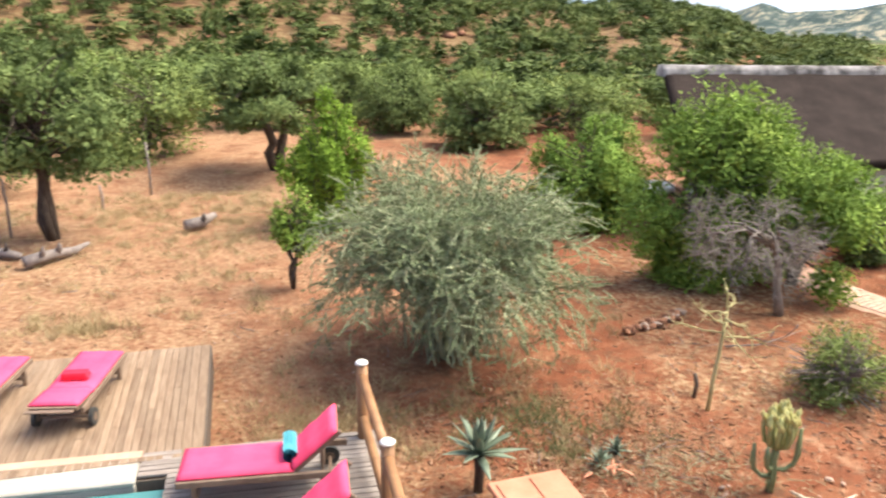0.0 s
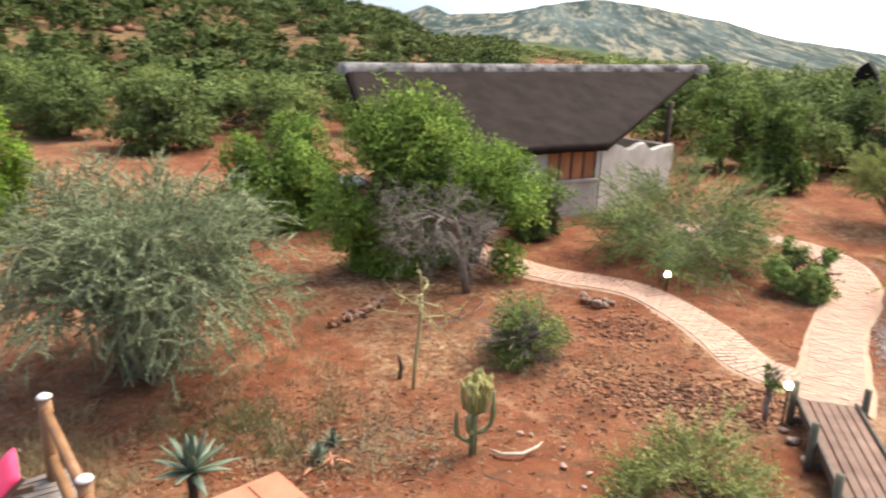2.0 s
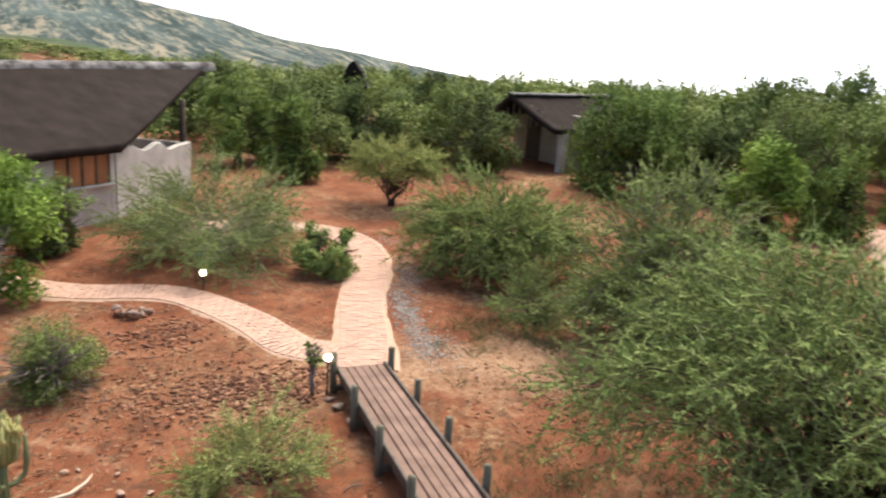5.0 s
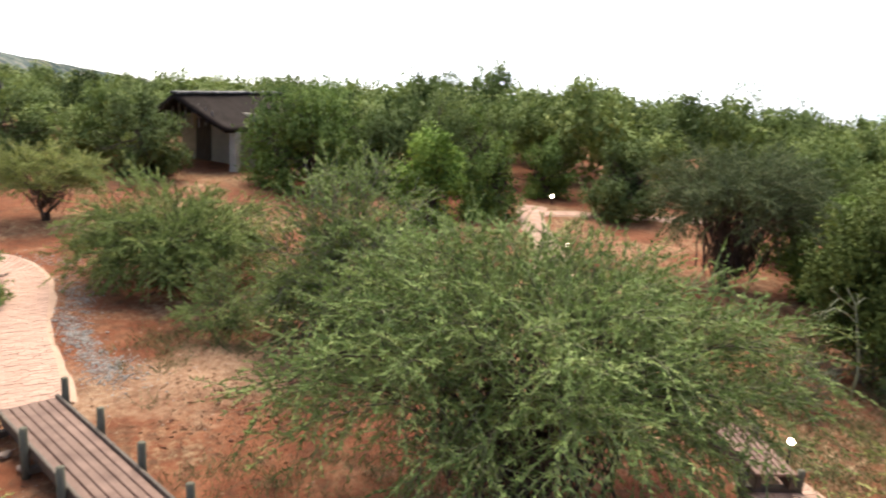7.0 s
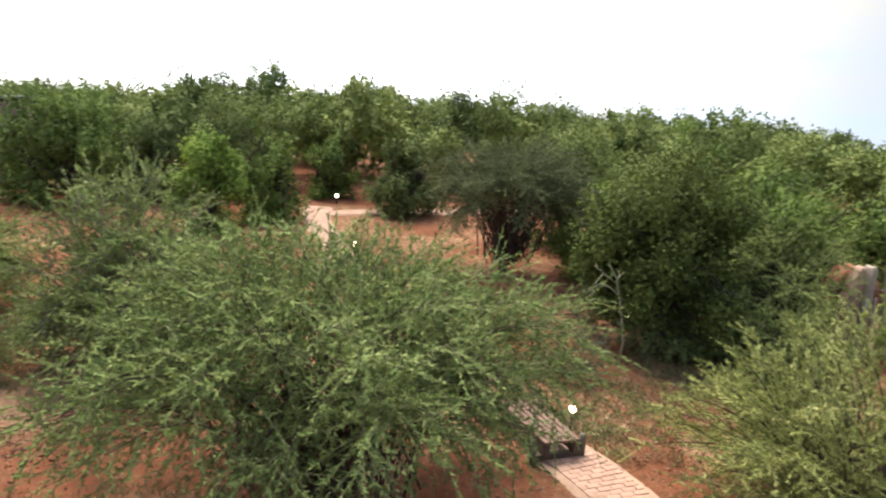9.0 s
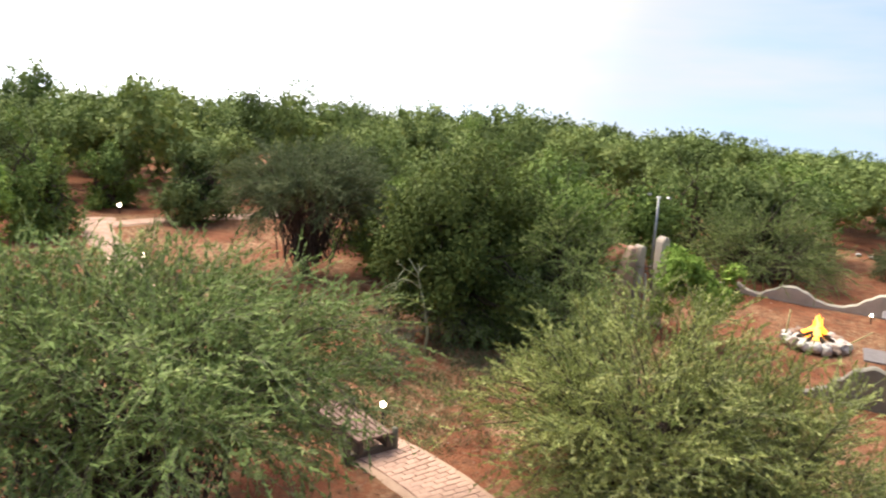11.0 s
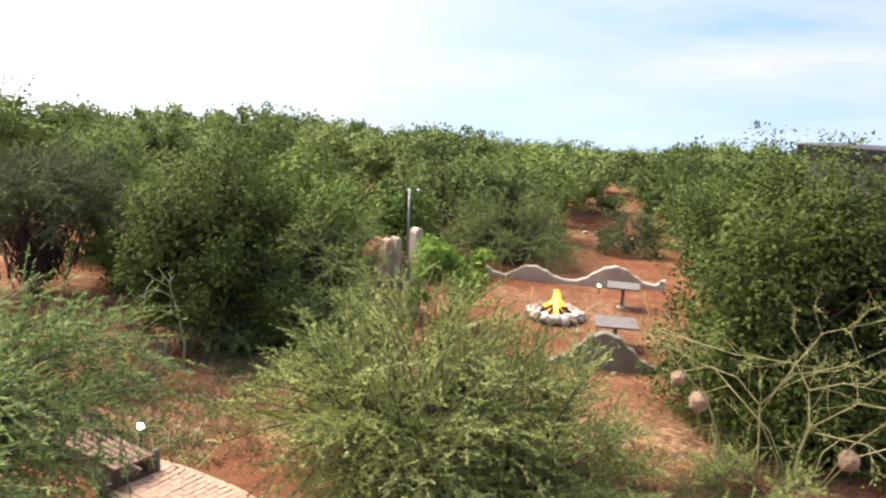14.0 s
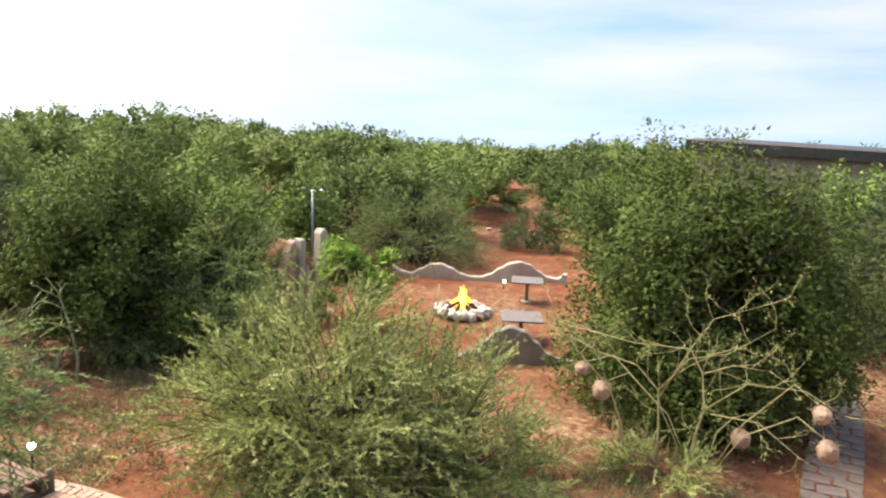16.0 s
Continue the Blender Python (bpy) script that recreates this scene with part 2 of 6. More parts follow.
POLEWOOD = surface("treated_pole", (0.20, 0.095, 0.04), (0.40, 0.21, 0.10), 5, 0.6, (1, 1, 0.15))
TEAK = surface("lounger_teak", (0.13, 0.085, 0.06), (0.26, 0.18, 0.13), 8, 0.65)
PINK = surface("pink_cushion", (0.78, 0.06, 0.145), (0.88, 0.10, 0.21), 3, 0.85, relief=0.2, grain=140, vary=0.0)
REDTOWEL = surface("red_towel", (0.72, 0.02, 0.05), (0.82, 0.04, 0.08), 5, 0.95, vary=0.0)
CYAN = surface("turquoise_towel", (0.10, 0.52, 0.68), (0.20, 0.66, 0.78), 5, 0.95, grain=200, vary=0.0)
RUBBER = surface("black_rubber", (0.02, 0.02, 0.02), (0.05, 0.05, 0.05), 8, 0.7)
COPING = surface("pool_coping", (0.37, 0.34, 0.30), (0.53, 0.49, 0.44), 3, 0.7)
TILEBLUE = surface("pool_plaster", (0.16, 0.33, 0.33), (0.24, 0.44, 0.43), 3, 0.5)
BRICK = surface("paving_brick", (0.49, 0.30, 0.23), (0.70, 0.49, 0.395), 2.0, 0.9, None, 0.5, 50, vary=0.28)
JOINT = surface("paving_sand", (0.46, 0.30, 0.22), (0.6, 0.42, 0.32), 4, 0.95)
SLATE = surface("slate_paver", (0.16, 0.12, 0.105), (0.28, 0.215, 0.19), 3, 0.8, vary=0.35)
STONE = surface("field_stone", (0.27, 0.19, 0.15), (0.47, 0.37, 0.31), 7, 0.9, vary=0.4)
REDSTONE = surface("red_rock", (0.28, 0.125, 0.075), (0.46, 0.25, 0.16), 7, 0.9, vary=0.45)
DARKREDSTONE = surface("dark_red_rock", (0.11, 0.05, 0.033), (0.24, 0.115, 0.075), 7, 0.9, vary=0.45)
GRAVEL = surface("grey_gravel", (0.30, 0.275, 0.255), (0.50, 0.47, 0.44), 7, 0.95, vary=0.35)
PINKSTONE = surface("pink_stone", (0.42, 0.27, 0.20), (0.66, 0.50, 0.41), 7, 0.9, vary=0.4)
ASH = surface("white_ash_stone", (0.52, 0.47, 0.43), (0.76, 0.73, 0.70), 6, 0.9, vary=0.3)
BONE = surface("bleached_branch", (0.55, 0.44, 0.33), (0.72, 0.62, 0.50), 8, 0.8)
METAL = surface("galvanised_metal", (0.32, 0.33, 0.34), (0.5, 0.5, 0.5), 9, 0.45, metal=0.7)
DARKMETAL = surface("dark_metal", (0.03, 0.03, 0.03), (0.08, 0.08, 0.08), 9, 0.5, metal=0.6)
TABLETOP = surface("slate_tabletop", (0.15, 0.125, 0.12), (0.26, 0.22, 0.21), 5, 0.5)
NESTSTRAW = surface("nest_straw", (0.36, 0.22, 0.15), (0.62, 0.44, 0.33), 16, 0.95)
STRAW = surface("dry_grass", (0.36, 0.27, 0.14), (0.62, 0.50, 0.30), 3, 0.9, vary=0.5)
LITTER = surface("leaf_litter", (0.24, 0.125, 0.075), (0.46, 0.29, 0.19), 3, 0.95, vary=0.6)
WHITEPAINT = surface("white_paint", (0.68, 0.68, 0.66), (0.8, 0.8, 0.78), 5, 0.6)
ROOFEDGE = surface("dark_roof_edge", (0.035, 0.034, 0.036), (0.075, 0.07, 0.07), 4, 0.7)
AGAVE = surface("agave_leaf", (0.10, 0.15, 0.105), (0.23, 0.28, 0.20), 4, 0.5, vary=0.35)
CACTUS = surface("cactus_green", (0.13, 0.18, 0.08), (0.26, 0.31, 0.15), 6, 0.6)
CACTUSTOP = surface("cactus_yellow_green", (0.24, 0.26, 0.09), (0.42, 0.42, 0.17), 6, 0.6)
CACTUSTIP = surface("cactus_yellow", (0.42, 0.39, 0.13), (0.64, 0.58, 0.24), 6, 0.6)
LAMPGLOW = glow("lamp_glow", (1.0, 0.86, 0.62), 9.0)
FLAME = glow("flame", (1.0, 0.30, 0.02), 2.2)
FLAMECORE = glow("flame_core", (1.0, 0.55, 0.06), 2.8)
F_THORN = foliage("thorn_leaves", (0.094, 0.132, 0.071), (0.288, 0.351, 0.205), (0.458, 0.494, 0.340))
F_THORN2 = foliage("thorn_leaves_green", (0.093, 0.137, 0.043), (0.289, 0.371, 0.122), (0.486, 0.543, 0.221))
F_THORN3 = foliage("thorn_leaves_yellow", (0.168, 0.208, 0.058), (0.432, 0.463, 0.163), (0.642, 0.634, 0.283))
F_DARKTHORN = foliage("umbrella_thorn_leaves", (0.060, 0.085, 0.041), (0.165, 0.201, 0.095), (0.279, 0.302, 0.149))
F_LIME = foliage("lime_leaves", (0.092, 0.162, 0.021), (0.222, 0.357, 0.047), (0.383, 0.493, 0.076))
F_GREEN = foliage("green_leaves", (0.068, 0.118, 0.022), (0.263, 0.392, 0.080), (0.485, 0.591, 0.136))
F_OLIVE = foliage("olive_leaves", (0.050, 0.071, 0.025), (0.166, 0.218, 0.077), (0.302, 0.355, 0.138))
F_DARK = foliage("dark_leaves", (0.046, 0.082, 0.024), (0.192, 0.271, 0.069), (0.403, 0.494, 0.141))
# a darker version of the dark leaves, for two trees only
F_DEEP = foliage("deep_dark_leaves", (0.029, 0.047, 0.014), (0.120, 0.156, 0.040), (0.254, 0.281, 0.081), trans=0.18)
F_WOODS = foliage("woodland_leaves", (0.056, 0.082, 0.026), (0.247, 0.309, 0.102), (0.423, 0.448, 0.162))
F_HILL = foliage("hillside_leaves", (0.044, 0.069, 0.020), (0.122, 0.156, 0.048), (0.229, 0.226, 0.080))

# ---------- mesh helpers ----------
rng = np.random.default_rng(7)


def np_mesh(name, verts, faces, mat, parent=None, label="", smooth=False, tone=None):
    """One mesh object from arrays; faces is a list of (n, k) index arrays."""
    faces = [f for f in (faces if isinstance(faces, list) else [faces]) if len(f)]
    me = bpy.data.meshes.new(name)
    me.vertices.add(len(verts))
    me.vertices.foreach_set("co", np.asarray(verts, np.float32).ravel())
    loops = np.concatenate([f.ravel() for f in faces]).astype(np.int32)
    sizes = np.concatenate([np.full(len(f), f.shape[1]) for f in faces])
    starts = np.concatenate([[0], np.cumsum(sizes)[:-1]]).astype(np.int32)
    me.loops.add(len(loops))
    me.loops.foreach_set("vertex_index", loops)
    me.polygons.add(len(sizes))
    me.polygons.foreach_set("loop_start", starts)
    if smooth:
        me.polygons.foreach_set("use_smooth", np.ones(len(sizes), bool))
    me.update(calc_edges=True)
    me.materials.append(mat)
    if tone is not None:
        att = me.attributes.new("tone", "FLOAT", "POINT")
        att.data.foreach_set("value", np.asarray(tone, np.float32))
    ob = new(name, me)
    if parent:
        ob.parent = parent
    if label:
        ob["label"] = label
    return ob


def part(name, bm, mat, parent=None, label="", smooth=False):
    me = bpy.data.meshes.new(name)
    bmesh.ops.recalc_face_normals(bm, faces=bm.faces)
    bm.to_mesh(me)
    bm.free()
    for p in me.polygons:
        p.use_smooth = smooth
    me.materials.append(mat)
    ob = new(name, me)
    if parent:
        ob.parent = parent
    if label:
        ob["label"] = label
    return ob


def thing(name, m, label, category, group="", kind=""):
    ob = new(name)
    ob.empty_display_size = 0.2
    ob.matrix_world = m
    return tagged(ob, label, category, group, kind)


def box(bm, centre, size, m=None, bevel=0.0):
    made = bmesh.ops.create_cube(bm, size=1.0)["verts"]
    bmesh.ops.scale(bm, vec=size, verts=made)
    if bevel:
        edges = list({e for v in made for e in v.link_edges})
        out = bmesh.ops.bevel(bm, geom=edges, offset=bevel, segments=1, affect="EDGES")
        made = list({v for f in out["faces"] for v in f.verts} | {v for v in made if v.is_valid})
    bmesh.ops.translate(bm, vec=centre, verts=made)
    if m:
        bmesh.ops.transform(bm, matrix=m, verts=made)
    return bm


def boxed(centre, size, m=None, bevel=0.008):
    return box(bmesh.new(), centre, size, m, bevel)


def tube_arrays(P, R, sides=4, base=0):
    """Tubes along N polylines of K points: P (N, K, 3), R (N, K)."""
    P = np.asarray(P, float)
    N, K, _ = P.shape
    T = np.gradient(P, axis=1)
    T /= np.linalg.norm(T, axis=2, keepdims=True) + 1e-9
    ref = np.where(np.abs(T[:, :1, 2:3]) > 0.9, np.array([1.0, 0, 0]), np.array([0, 0, 1.0]))
    U = np.cross(T, np.broadcast_to(ref, T.shape))
    U /= np.linalg.norm(U, axis=2, keepdims=True) + 1e-9
    W = np.cross(T, U)
    a = np.arange(sides) * 2 * np.pi / sides
    V = P[:, :, None] + R[:, :, None, None] * (np.cos(a)[None, None, :, None] * U[:, :, None] + np.sin(a)[None, None, :, None] * W[:, :, None])
    idx = np.arange(N * K * sides).reshape(N, K, sides) + base
    F = np.stack([idx[:, :-1], np.roll(idx, -1, 2)[:, :-1], np.roll(idx, -1, 2)[:, 1:], idx[:, 1:]], -1).reshape(-1, 4)
    caps = np.concatenate([idx[:, 0, ::-1], idx[:, -1]]).reshape(-1, sides)
    return V.reshape(-1, 3), F, caps


def tubes(name, P, R, mat, parent=None, sides=5, label="", smooth=True):
    V, F, caps = tube_arrays(np.asarray(P, float), np.asarray(R, float), sides)
    return np_mesh(name, V, [F, caps], mat, parent, label, smooth)


def rod(name, pts, radii, mat, parent=None, sides=8, label=""):
    return tubes(name, [pts], [radii], mat, parent, sides, label)


def unit(v):
    return v / (np.linalg.norm(v, axis=-1, keepdims=True) + 1e-9)


def leaf_arrays(C, D, L, W, face=None):
    """Pointed leaves at C along D, turned towards face where it is given."""
    n = len(C)
    S = unit(np.cross(D, unit(rng.normal(size=(n, 3))) if face is None else face))
    L, W = np.broadcast_to(L, n)[:, None], np.broadcast_to(W, n)[:, None]
    V = np.stack([C + 0.5 * W * S, C + L * D, C - 0.5 * W * S], 1).reshape(-1, 3)
    return V, np.arange(3 * n).reshape(n, 3)


def on_sphere(n, zmin=-1.0):
    z = rng.uniform(zmin, 1, n)
    a = rng.uniform(0, 2 * np.pi, n)
    r = np.sqrt(1 - z * z)
    return np.stack([r * np.cos(a), r * np.sin(a), z], 1)


def fuller(D, p=2.9):
    """Directions pushed out from a ball towards a fuller, squarer form."""
    z = np.clip(D[:, 2:3], -0.999, 0.999)
    k = (1 - np.abs(z) ** p) ** (1 / p) / np.sqrt(1 - z * z)
    return np.concatenate([D[:, :2] * k, D[:, 2:3]], 1)


def lumps(D, k=14, amp=0.22):
    """An uneven radius for directions D."""
    q = on_sphere(k)
    return 1.0 + amp * (np.max(np.exp(6 * (D @ q.T - 1)) * rng.uniform(0.3, 1.0, k), axis=1) * 1.6 - 0.6)


def stems(n, tips, base_r, tip_r, k=7, spread=0.12, start=None):
    """Curved stems from the root to the given tips."""
    t = np.linspace(0, 1, k)[None, :, None]
    root = rng.normal(size=(n, 1, 3)) * np.array([spread, spread, 0]) if start is None else start[:, None]
    P = root + (tips[:, None] - root) * np.concatenate([t ** 1.35, t ** 1.35, t ** 0.85], 2)
    span_len = np.linalg.norm(tips - root[:, 0], axis=1)[:, None, None]
    P[:, 1:-1] += rng.normal(size=(n, k - 2, 3)) * 0.035 * span_len
    R = base_r * (1 - t[..., 0]) ** 0.8 + tip_r
    return P, np.broadcast_to(R, (n, k)).copy()


def bezier(A, K, E, u):
    """Points at u along quadratic curves A-K-E."""
    u = u[..., None]
    return (1 - u) ** 2 * A + 2 * u * (1 - u) * K + u * u * E


def thorn_bush(name, label, base, off, w, h, zlow, twigs, leaves, leafmat, twigmat, twig_len=0.6, flat=0.6, lean=0.5, category="bush", depth=1.0, leaf=0.05, fill=0.5, ntrunk=12, z0=0.0, p=2.5, twig_r=1.0):
    """A thorny bush: boughs that arch out from one root, each carrying a spray of twigs clothed with fine leaflets."""
    ob = thing(name, pose(base[0], base[1], z0), label, category)
    if zlow <= 0.3:
        zlow = -0.4 * h
    cz, rz = (h + zlow) / 2, (h - zlow) / 2
    shape = np.array([w / 2 - 0.4 * twig_len, w / 2 * depth - 0.4 * twig_len, rz - 0.3 * twig_len * flat])
    mid = np.array([off[0], off[1], cz])
    twigs, leaves, leaf = int(twigs * 0.88), int(leaves * 1.08), leaf * 1.1
    per = 15
    nb = max(14, twigs // per)
    Db = on_sphere(nb, -0.8)
    rb = (fill + (1 - fill) * rng.uniform(0, 1, nb) ** 0.5) * lumps(Db, 22, 0.26)
    E = fuller(Db, p) * shape * rb[:, None] + mid
    floor = max(0.1, zlow)
    low = E[:, 2] < floor
    E[low, 2] = rng.uniform(floor, max(floor + 0.1, 0.42 * h), low.sum())
    crotch = np.array([off[0] * 0.6, off[1] * 0.6, max(0.1, zlow * 0.6)]) + rng.normal(size=(nb, 3)) * np.array([0.06 * w, 0.06 * w, 0.04 * h])
    crotch[:, 2] = np.maximum(crotch[:, 2], 0.06)
    arch = 1.0 - flat
    K = crotch + (E - crotch) * 0.55
    K[:, 2] += arch * np.clip(1.05 * h - K[:, 2], 0, None) * 0.75
    K += rng.normal(size=(nb, 3)) * 0.09 * w * lean
    pick = np.repeat(np.arange(nb), per)
    m = len(pick)
    s = np.tile(np.linspace(0.46, 1.0, per), nb) + rng.uniform(-0.03, 0.03, m)
    s = np.minimum(s, 1.0)
    C = bezier(crotch[pick], K[pick], E[pick], s)
    T = unit((1 - s)[:, None] * (K - crotch)[pick] + s[:, None] * (E - K)[pick])
    across = unit(np.cross(T, np.array([0, 0, 1.0]) + rng.normal(size=(nb, 3))[pick] * 0.35))
    hand = np.where(np.arange(m) % 2, 1.0, -1.0)
    out = unit(T * 0.8 + across * (hand * rng.uniform(0.35, 0.85, m) * (s < 0.97))[:, None] + rng.normal(size=(m, 3)) * (0.12 + 0.55 * lean) + np.array([0, 0, 0.08]))
    ln = twig_len * rng.uniform(0.6, 1.25, m) * (1.25 - 0.5 * s)
    sag = rng.uniform(-0.05, 0.3, m) * arch + rng.normal(size=m) * 0.08
    t = np.linspace(0, 1, 3)
    down = np.array([0, 0, -1.0])
    P = C[:, None] + ln[:, None, None] * (t[None, :, None] * out[:, None] + (t ** 2)[None, :, None] * sag[:, None, None] * down)
    P[:, :, 2] = np.maximum(P[:, :, 2], 0.03)
    R = np.broadcast_to(np.array([0.0052, 0.0042, 0.0022]), (m, 3)) * rng.uniform(0.7, 1.5, m)[:, None] * twig_r
    Vt, Ft, caps = tube_arrays(P, R, 3)
    u = rng.uniform(0.08, 1.0, (m, leaves))
    pos = C[:, None] + ln[:, None, None] * (u[..., None] * out[:, None] + (u ** 2)[..., None] * sag[:, None, None] * down)
    pos[:, :, 2] = np.maximum(pos[:, :, 2], 0.04)
    dirs = unit(out[:, None] * 0.65 + rng.normal(size=(m, leaves, 3)) * 0.45)
    V, F = leaf_arrays(pos.reshape(-1, 3), dirs.reshape(-1, 3), leaf * rng.uniform(0.6, 1.4, m * leaves), leaf * 0.36, unit(np.repeat(Db[pick] * 0.5 + np.array([0, 0, 0.55]), leaves, 0) + rng.normal(size=(m * leaves, 3)) * 0.4))
    tone = np.clip(0.6 * rng.uniform(0, 1, m) + 0.4 * rng.uniform(0, 1, nb)[pick], 0, 1)
    np_mesh("crown", V, F, leafmat, ob, tone=np.repeat(tone, leaves * 3))
    wood = BARK if twigmat in (BARK, GREENTWIG) else twigmat
    # the boughs themselves, thin from the crotch outwards
    ub = np.linspace(0, 0.96, 7)
    Pb = bezier(crotch[:, None], K[:, None], E[:, None], np.broadcast_to(ub, (nb, 7)))
    Rb = np.broadcast_to(0.017 * (h / 3) ** 0.7 * (1 - 0.82 * ub), (nb, 7)) * rng.uniform(0.6, 1.3, nb)[:, None]
    V2, F2, c2 = tube_arrays(Pb, Rb, 3)
    # stems from the ground to the crotches
    pickt = rng.permutation(nb)[:ntrunk]
    nt = len(pickt)
    ts = np.linspace(0, 1, 7)[None, :, None]
    foot = rng.normal(size=(nt, 1, 3)) * np.array([0.09, 0.09, 0]) + np.array([0, 0, -0.05])
    Pt = foot + (bezier(crotch[pickt], K[pickt], E[pickt], np.full(nt, 0.3))[:, None] - foot) * ts
    Pt[:, 1:-1] += rng.normal(size=(nt, 5, 3)) * 0.02 * h
    Rt = np.broadcast_to(0.05 * h / 3 * (1 - 0.75 * ts[..., 0]), (nt, 7)).copy()
    if category == "tree":
        for q in range(nt):
            tubes("stem", Pt[q:q + 1], Rt[q:q + 1] * 1.5, wood, ob, 7)
    else:
        V1, F1, c1 = tube_arrays(Pt, Rt, 5)
        np_mesh("trunk", V1, [F1, c1], wood, ob, smooth=True)
    np_mesh("twigwork", Vt, [Ft], twigmat, ob)["kind"] = "stuff"
    np_mesh("limbwork", V2, [F2], wood, ob)["kind"] = "stuff"
    return ob


def crown_arrays(w, d, h, zlow, lobes, n, leaf, off=(0, 0), lobe_r=0.31, sub=16, leafw=0.62, p=2.9):
    """Leaves on the uneven lobes of a crown: a close outer coat in small clumps, larger leaves deep inside. Gives vertices, faces and a tone for each leaf."""
    cz, rz = (h + zlow) / 2, (h - zlow) / 2
    shape = np.array([w / 2, d / 2, rz])
    Dl = on_sphere(lobes, -0.9)
    rl = rng.uniform(0.62, 1.25, lobes) * lobe_r
    Cl = fuller(Dl, p) * (1 - rl[:, None] * 0.95) * rng.uniform(0.78, 1.03, (lobes, 1))
    Cl[: lobes // 5] *= rng.uniform(0.2, 0.7, (lobes // 5, 1))
    m = lobes * sub
    lob = np.repeat(np.arange(lobes), sub)
    Ds = unit(on_sphere(m, -0.45) + 0.45 * Dl[lob] + np.array([0, 0, 0.15]))
    Cs = Cl[lob] + Ds * (rl[lob] * (rng.uniform(0.72, 1.08, m) + 0.12 * (rng.uniform(0, 1, m) < 0.12)))[:, None]
    weight = rl[lob] ** 2
    pick = rng.choice(m, n, p=weight / weight.sum())
    inner = rng.uniform(0, 1, n) < 0.22
    spread = rl[lob[pick]] * rng.uniform(0.12, 0.3, m)[pick]
    C = Cs[pick] + np.clip(rng.normal(size=(n, 3)), -1.5, 1.5) * spread[:, None]
    C[inner] = Cl[lob[pick[inner]]] * 0.9 + on_sphere(int(inner.sum())) * (rl[lob[pick[inner]]] * rng.uniform(0.2, 0.75, int(inner.sum())))[:, None]
    C = C * shape + np.array([off[0], off[1], cz])
    sunk = C[:, 2] < 0.04
    C[sunk, 2] = rng.uniform(0.03, 0.35 * h, sunk.sum())
    dirs = unit(Ds[pick] * 0.4 + rng.normal(size=(n, 3)) * 0.65 + np.array([0, 0, -0.2]))
    face = unit(Ds[pick] * 0.9 + Dl[lob[pick]] * 0.25 + rng.normal(size=(n, 3)) * 0.28 + np.array([0, 0, 0.25]))
    size = leaf * rng.uniform(0.6, 1.4, n) * np.where(inner, 1.9, 1.0)
    V, F = leaf_arrays(C, dirs, size, size * leafw, face)
    tone = 0.1 + 0.3 * rng.uniform(0, 1, m)[pick] + 0.25 * rng.uniform(0, 1, lobes)[lob[pick]] + 0.25 * rng.uniform(0, 1, n)
    return V, F, np.repeat(tone, 3)


def leafy_tree(name, label, base, off, w, h, zlow, lobes, n, leaf, leafmat, category="tree", depth=1.0, trunk_r=0.1, ntrunk=3, barkmat=None, z0=0.0, group="", p=2.9):
    ob = thing(name, pose(base[0], base[1], z0), label, category, group)
    if 0 <= zlow <= 0.2:
        zlow = -0.32 * h
    V, F, tone = crown_arrays(w, w * depth, h, zlow, lobes, n, leaf * 1.3, off, p=p)
    np_mesh("crown", V, F, leafmat, ob, tone=tone)
    cz, rz = (h + zlow) / 2, (h - zlow) / 2
    shape = np.array([w / 2, w * depth / 2, rz])
    mid = np.array([off[0], off[1], cz])
    tips = on_sphere(ntrunk, 0.1) * shape * 0.5 + mid
    P, R = stems(ntrunk, tips, trunk_r, 0.02, 8, trunk_r * 0.8)
    V1, F1, c1 = tube_arrays(P, R, 6)
    nb = 12 * ntrunk
    start = P[rng.integers(0, ntrunk, nb), rng.integers(3, 7, nb)]
    Pb, Rb = stems(nb, on_sphere(nb, -0.5) * shape * 0.88 + mid, trunk_r * 0.3, 0.005, 5, start=start)
    V2, F2, c2 = tube_arrays(Pb, Rb, 5)
    np_mesh("trunk", V1, [F1, c1], barkmat or BARK, ob, smooth=True)
    np_mesh("branchwork", V2, [F2], barkmat or BARK, ob, smooth=True)["kind"] = "stuff"
    return ob


def branching(segs_root, levels, ratio, split, spread, lift, r0):
    """Bare twigs: polylines that fork level by level. segs_root: (start, direction, length) of the first ones."""
    lines, radii = [], []
    todo = [(np.array(s, float), unit(np.array(d, float)), ln, r0, 0) for s, d, ln in segs_root]
    while todo:
        s, d, ln, r, lev = todo.pop()
        pts = [s]
        for _ in range(4):
            d = unit(d + rng.normal(size=3) * 0.16 + np.array([0, 0, lift * 0.1]))
            pts.append(pts[-1] + d * ln / 4)
        lines.append(pts)
        radii.append(np.linspace(r, r * 0.62, 5))
        if lev < levels:
            for k in range(split):
                at = pts[4] if k == 0 else pts[rng.integers(1, 5)]
                todo.append((np.array(at), unit(d + rng.normal(size=3) * spread), ln * ratio * rng.uniform(0.75, 1.2), r * 0.62, lev + 1))
    return np.array(lines), np.array(radii)


# ---------- ground and distance ----------
CREST = [(-180, -9), (-34, -9), (-30, -3.6), (-27.2, -2.2), (-24.3, -0.5), (-21, 0.15), (-18, 0.5), (-14.7, 0.0), (-8, 1.4), (2, 2.6), (20, 4.5), (50, 5.0), (90, 2.0), (130, -9), (180, -9)]


def bearing(x, y):
    return math.degrees(math.atan2(-x, y))


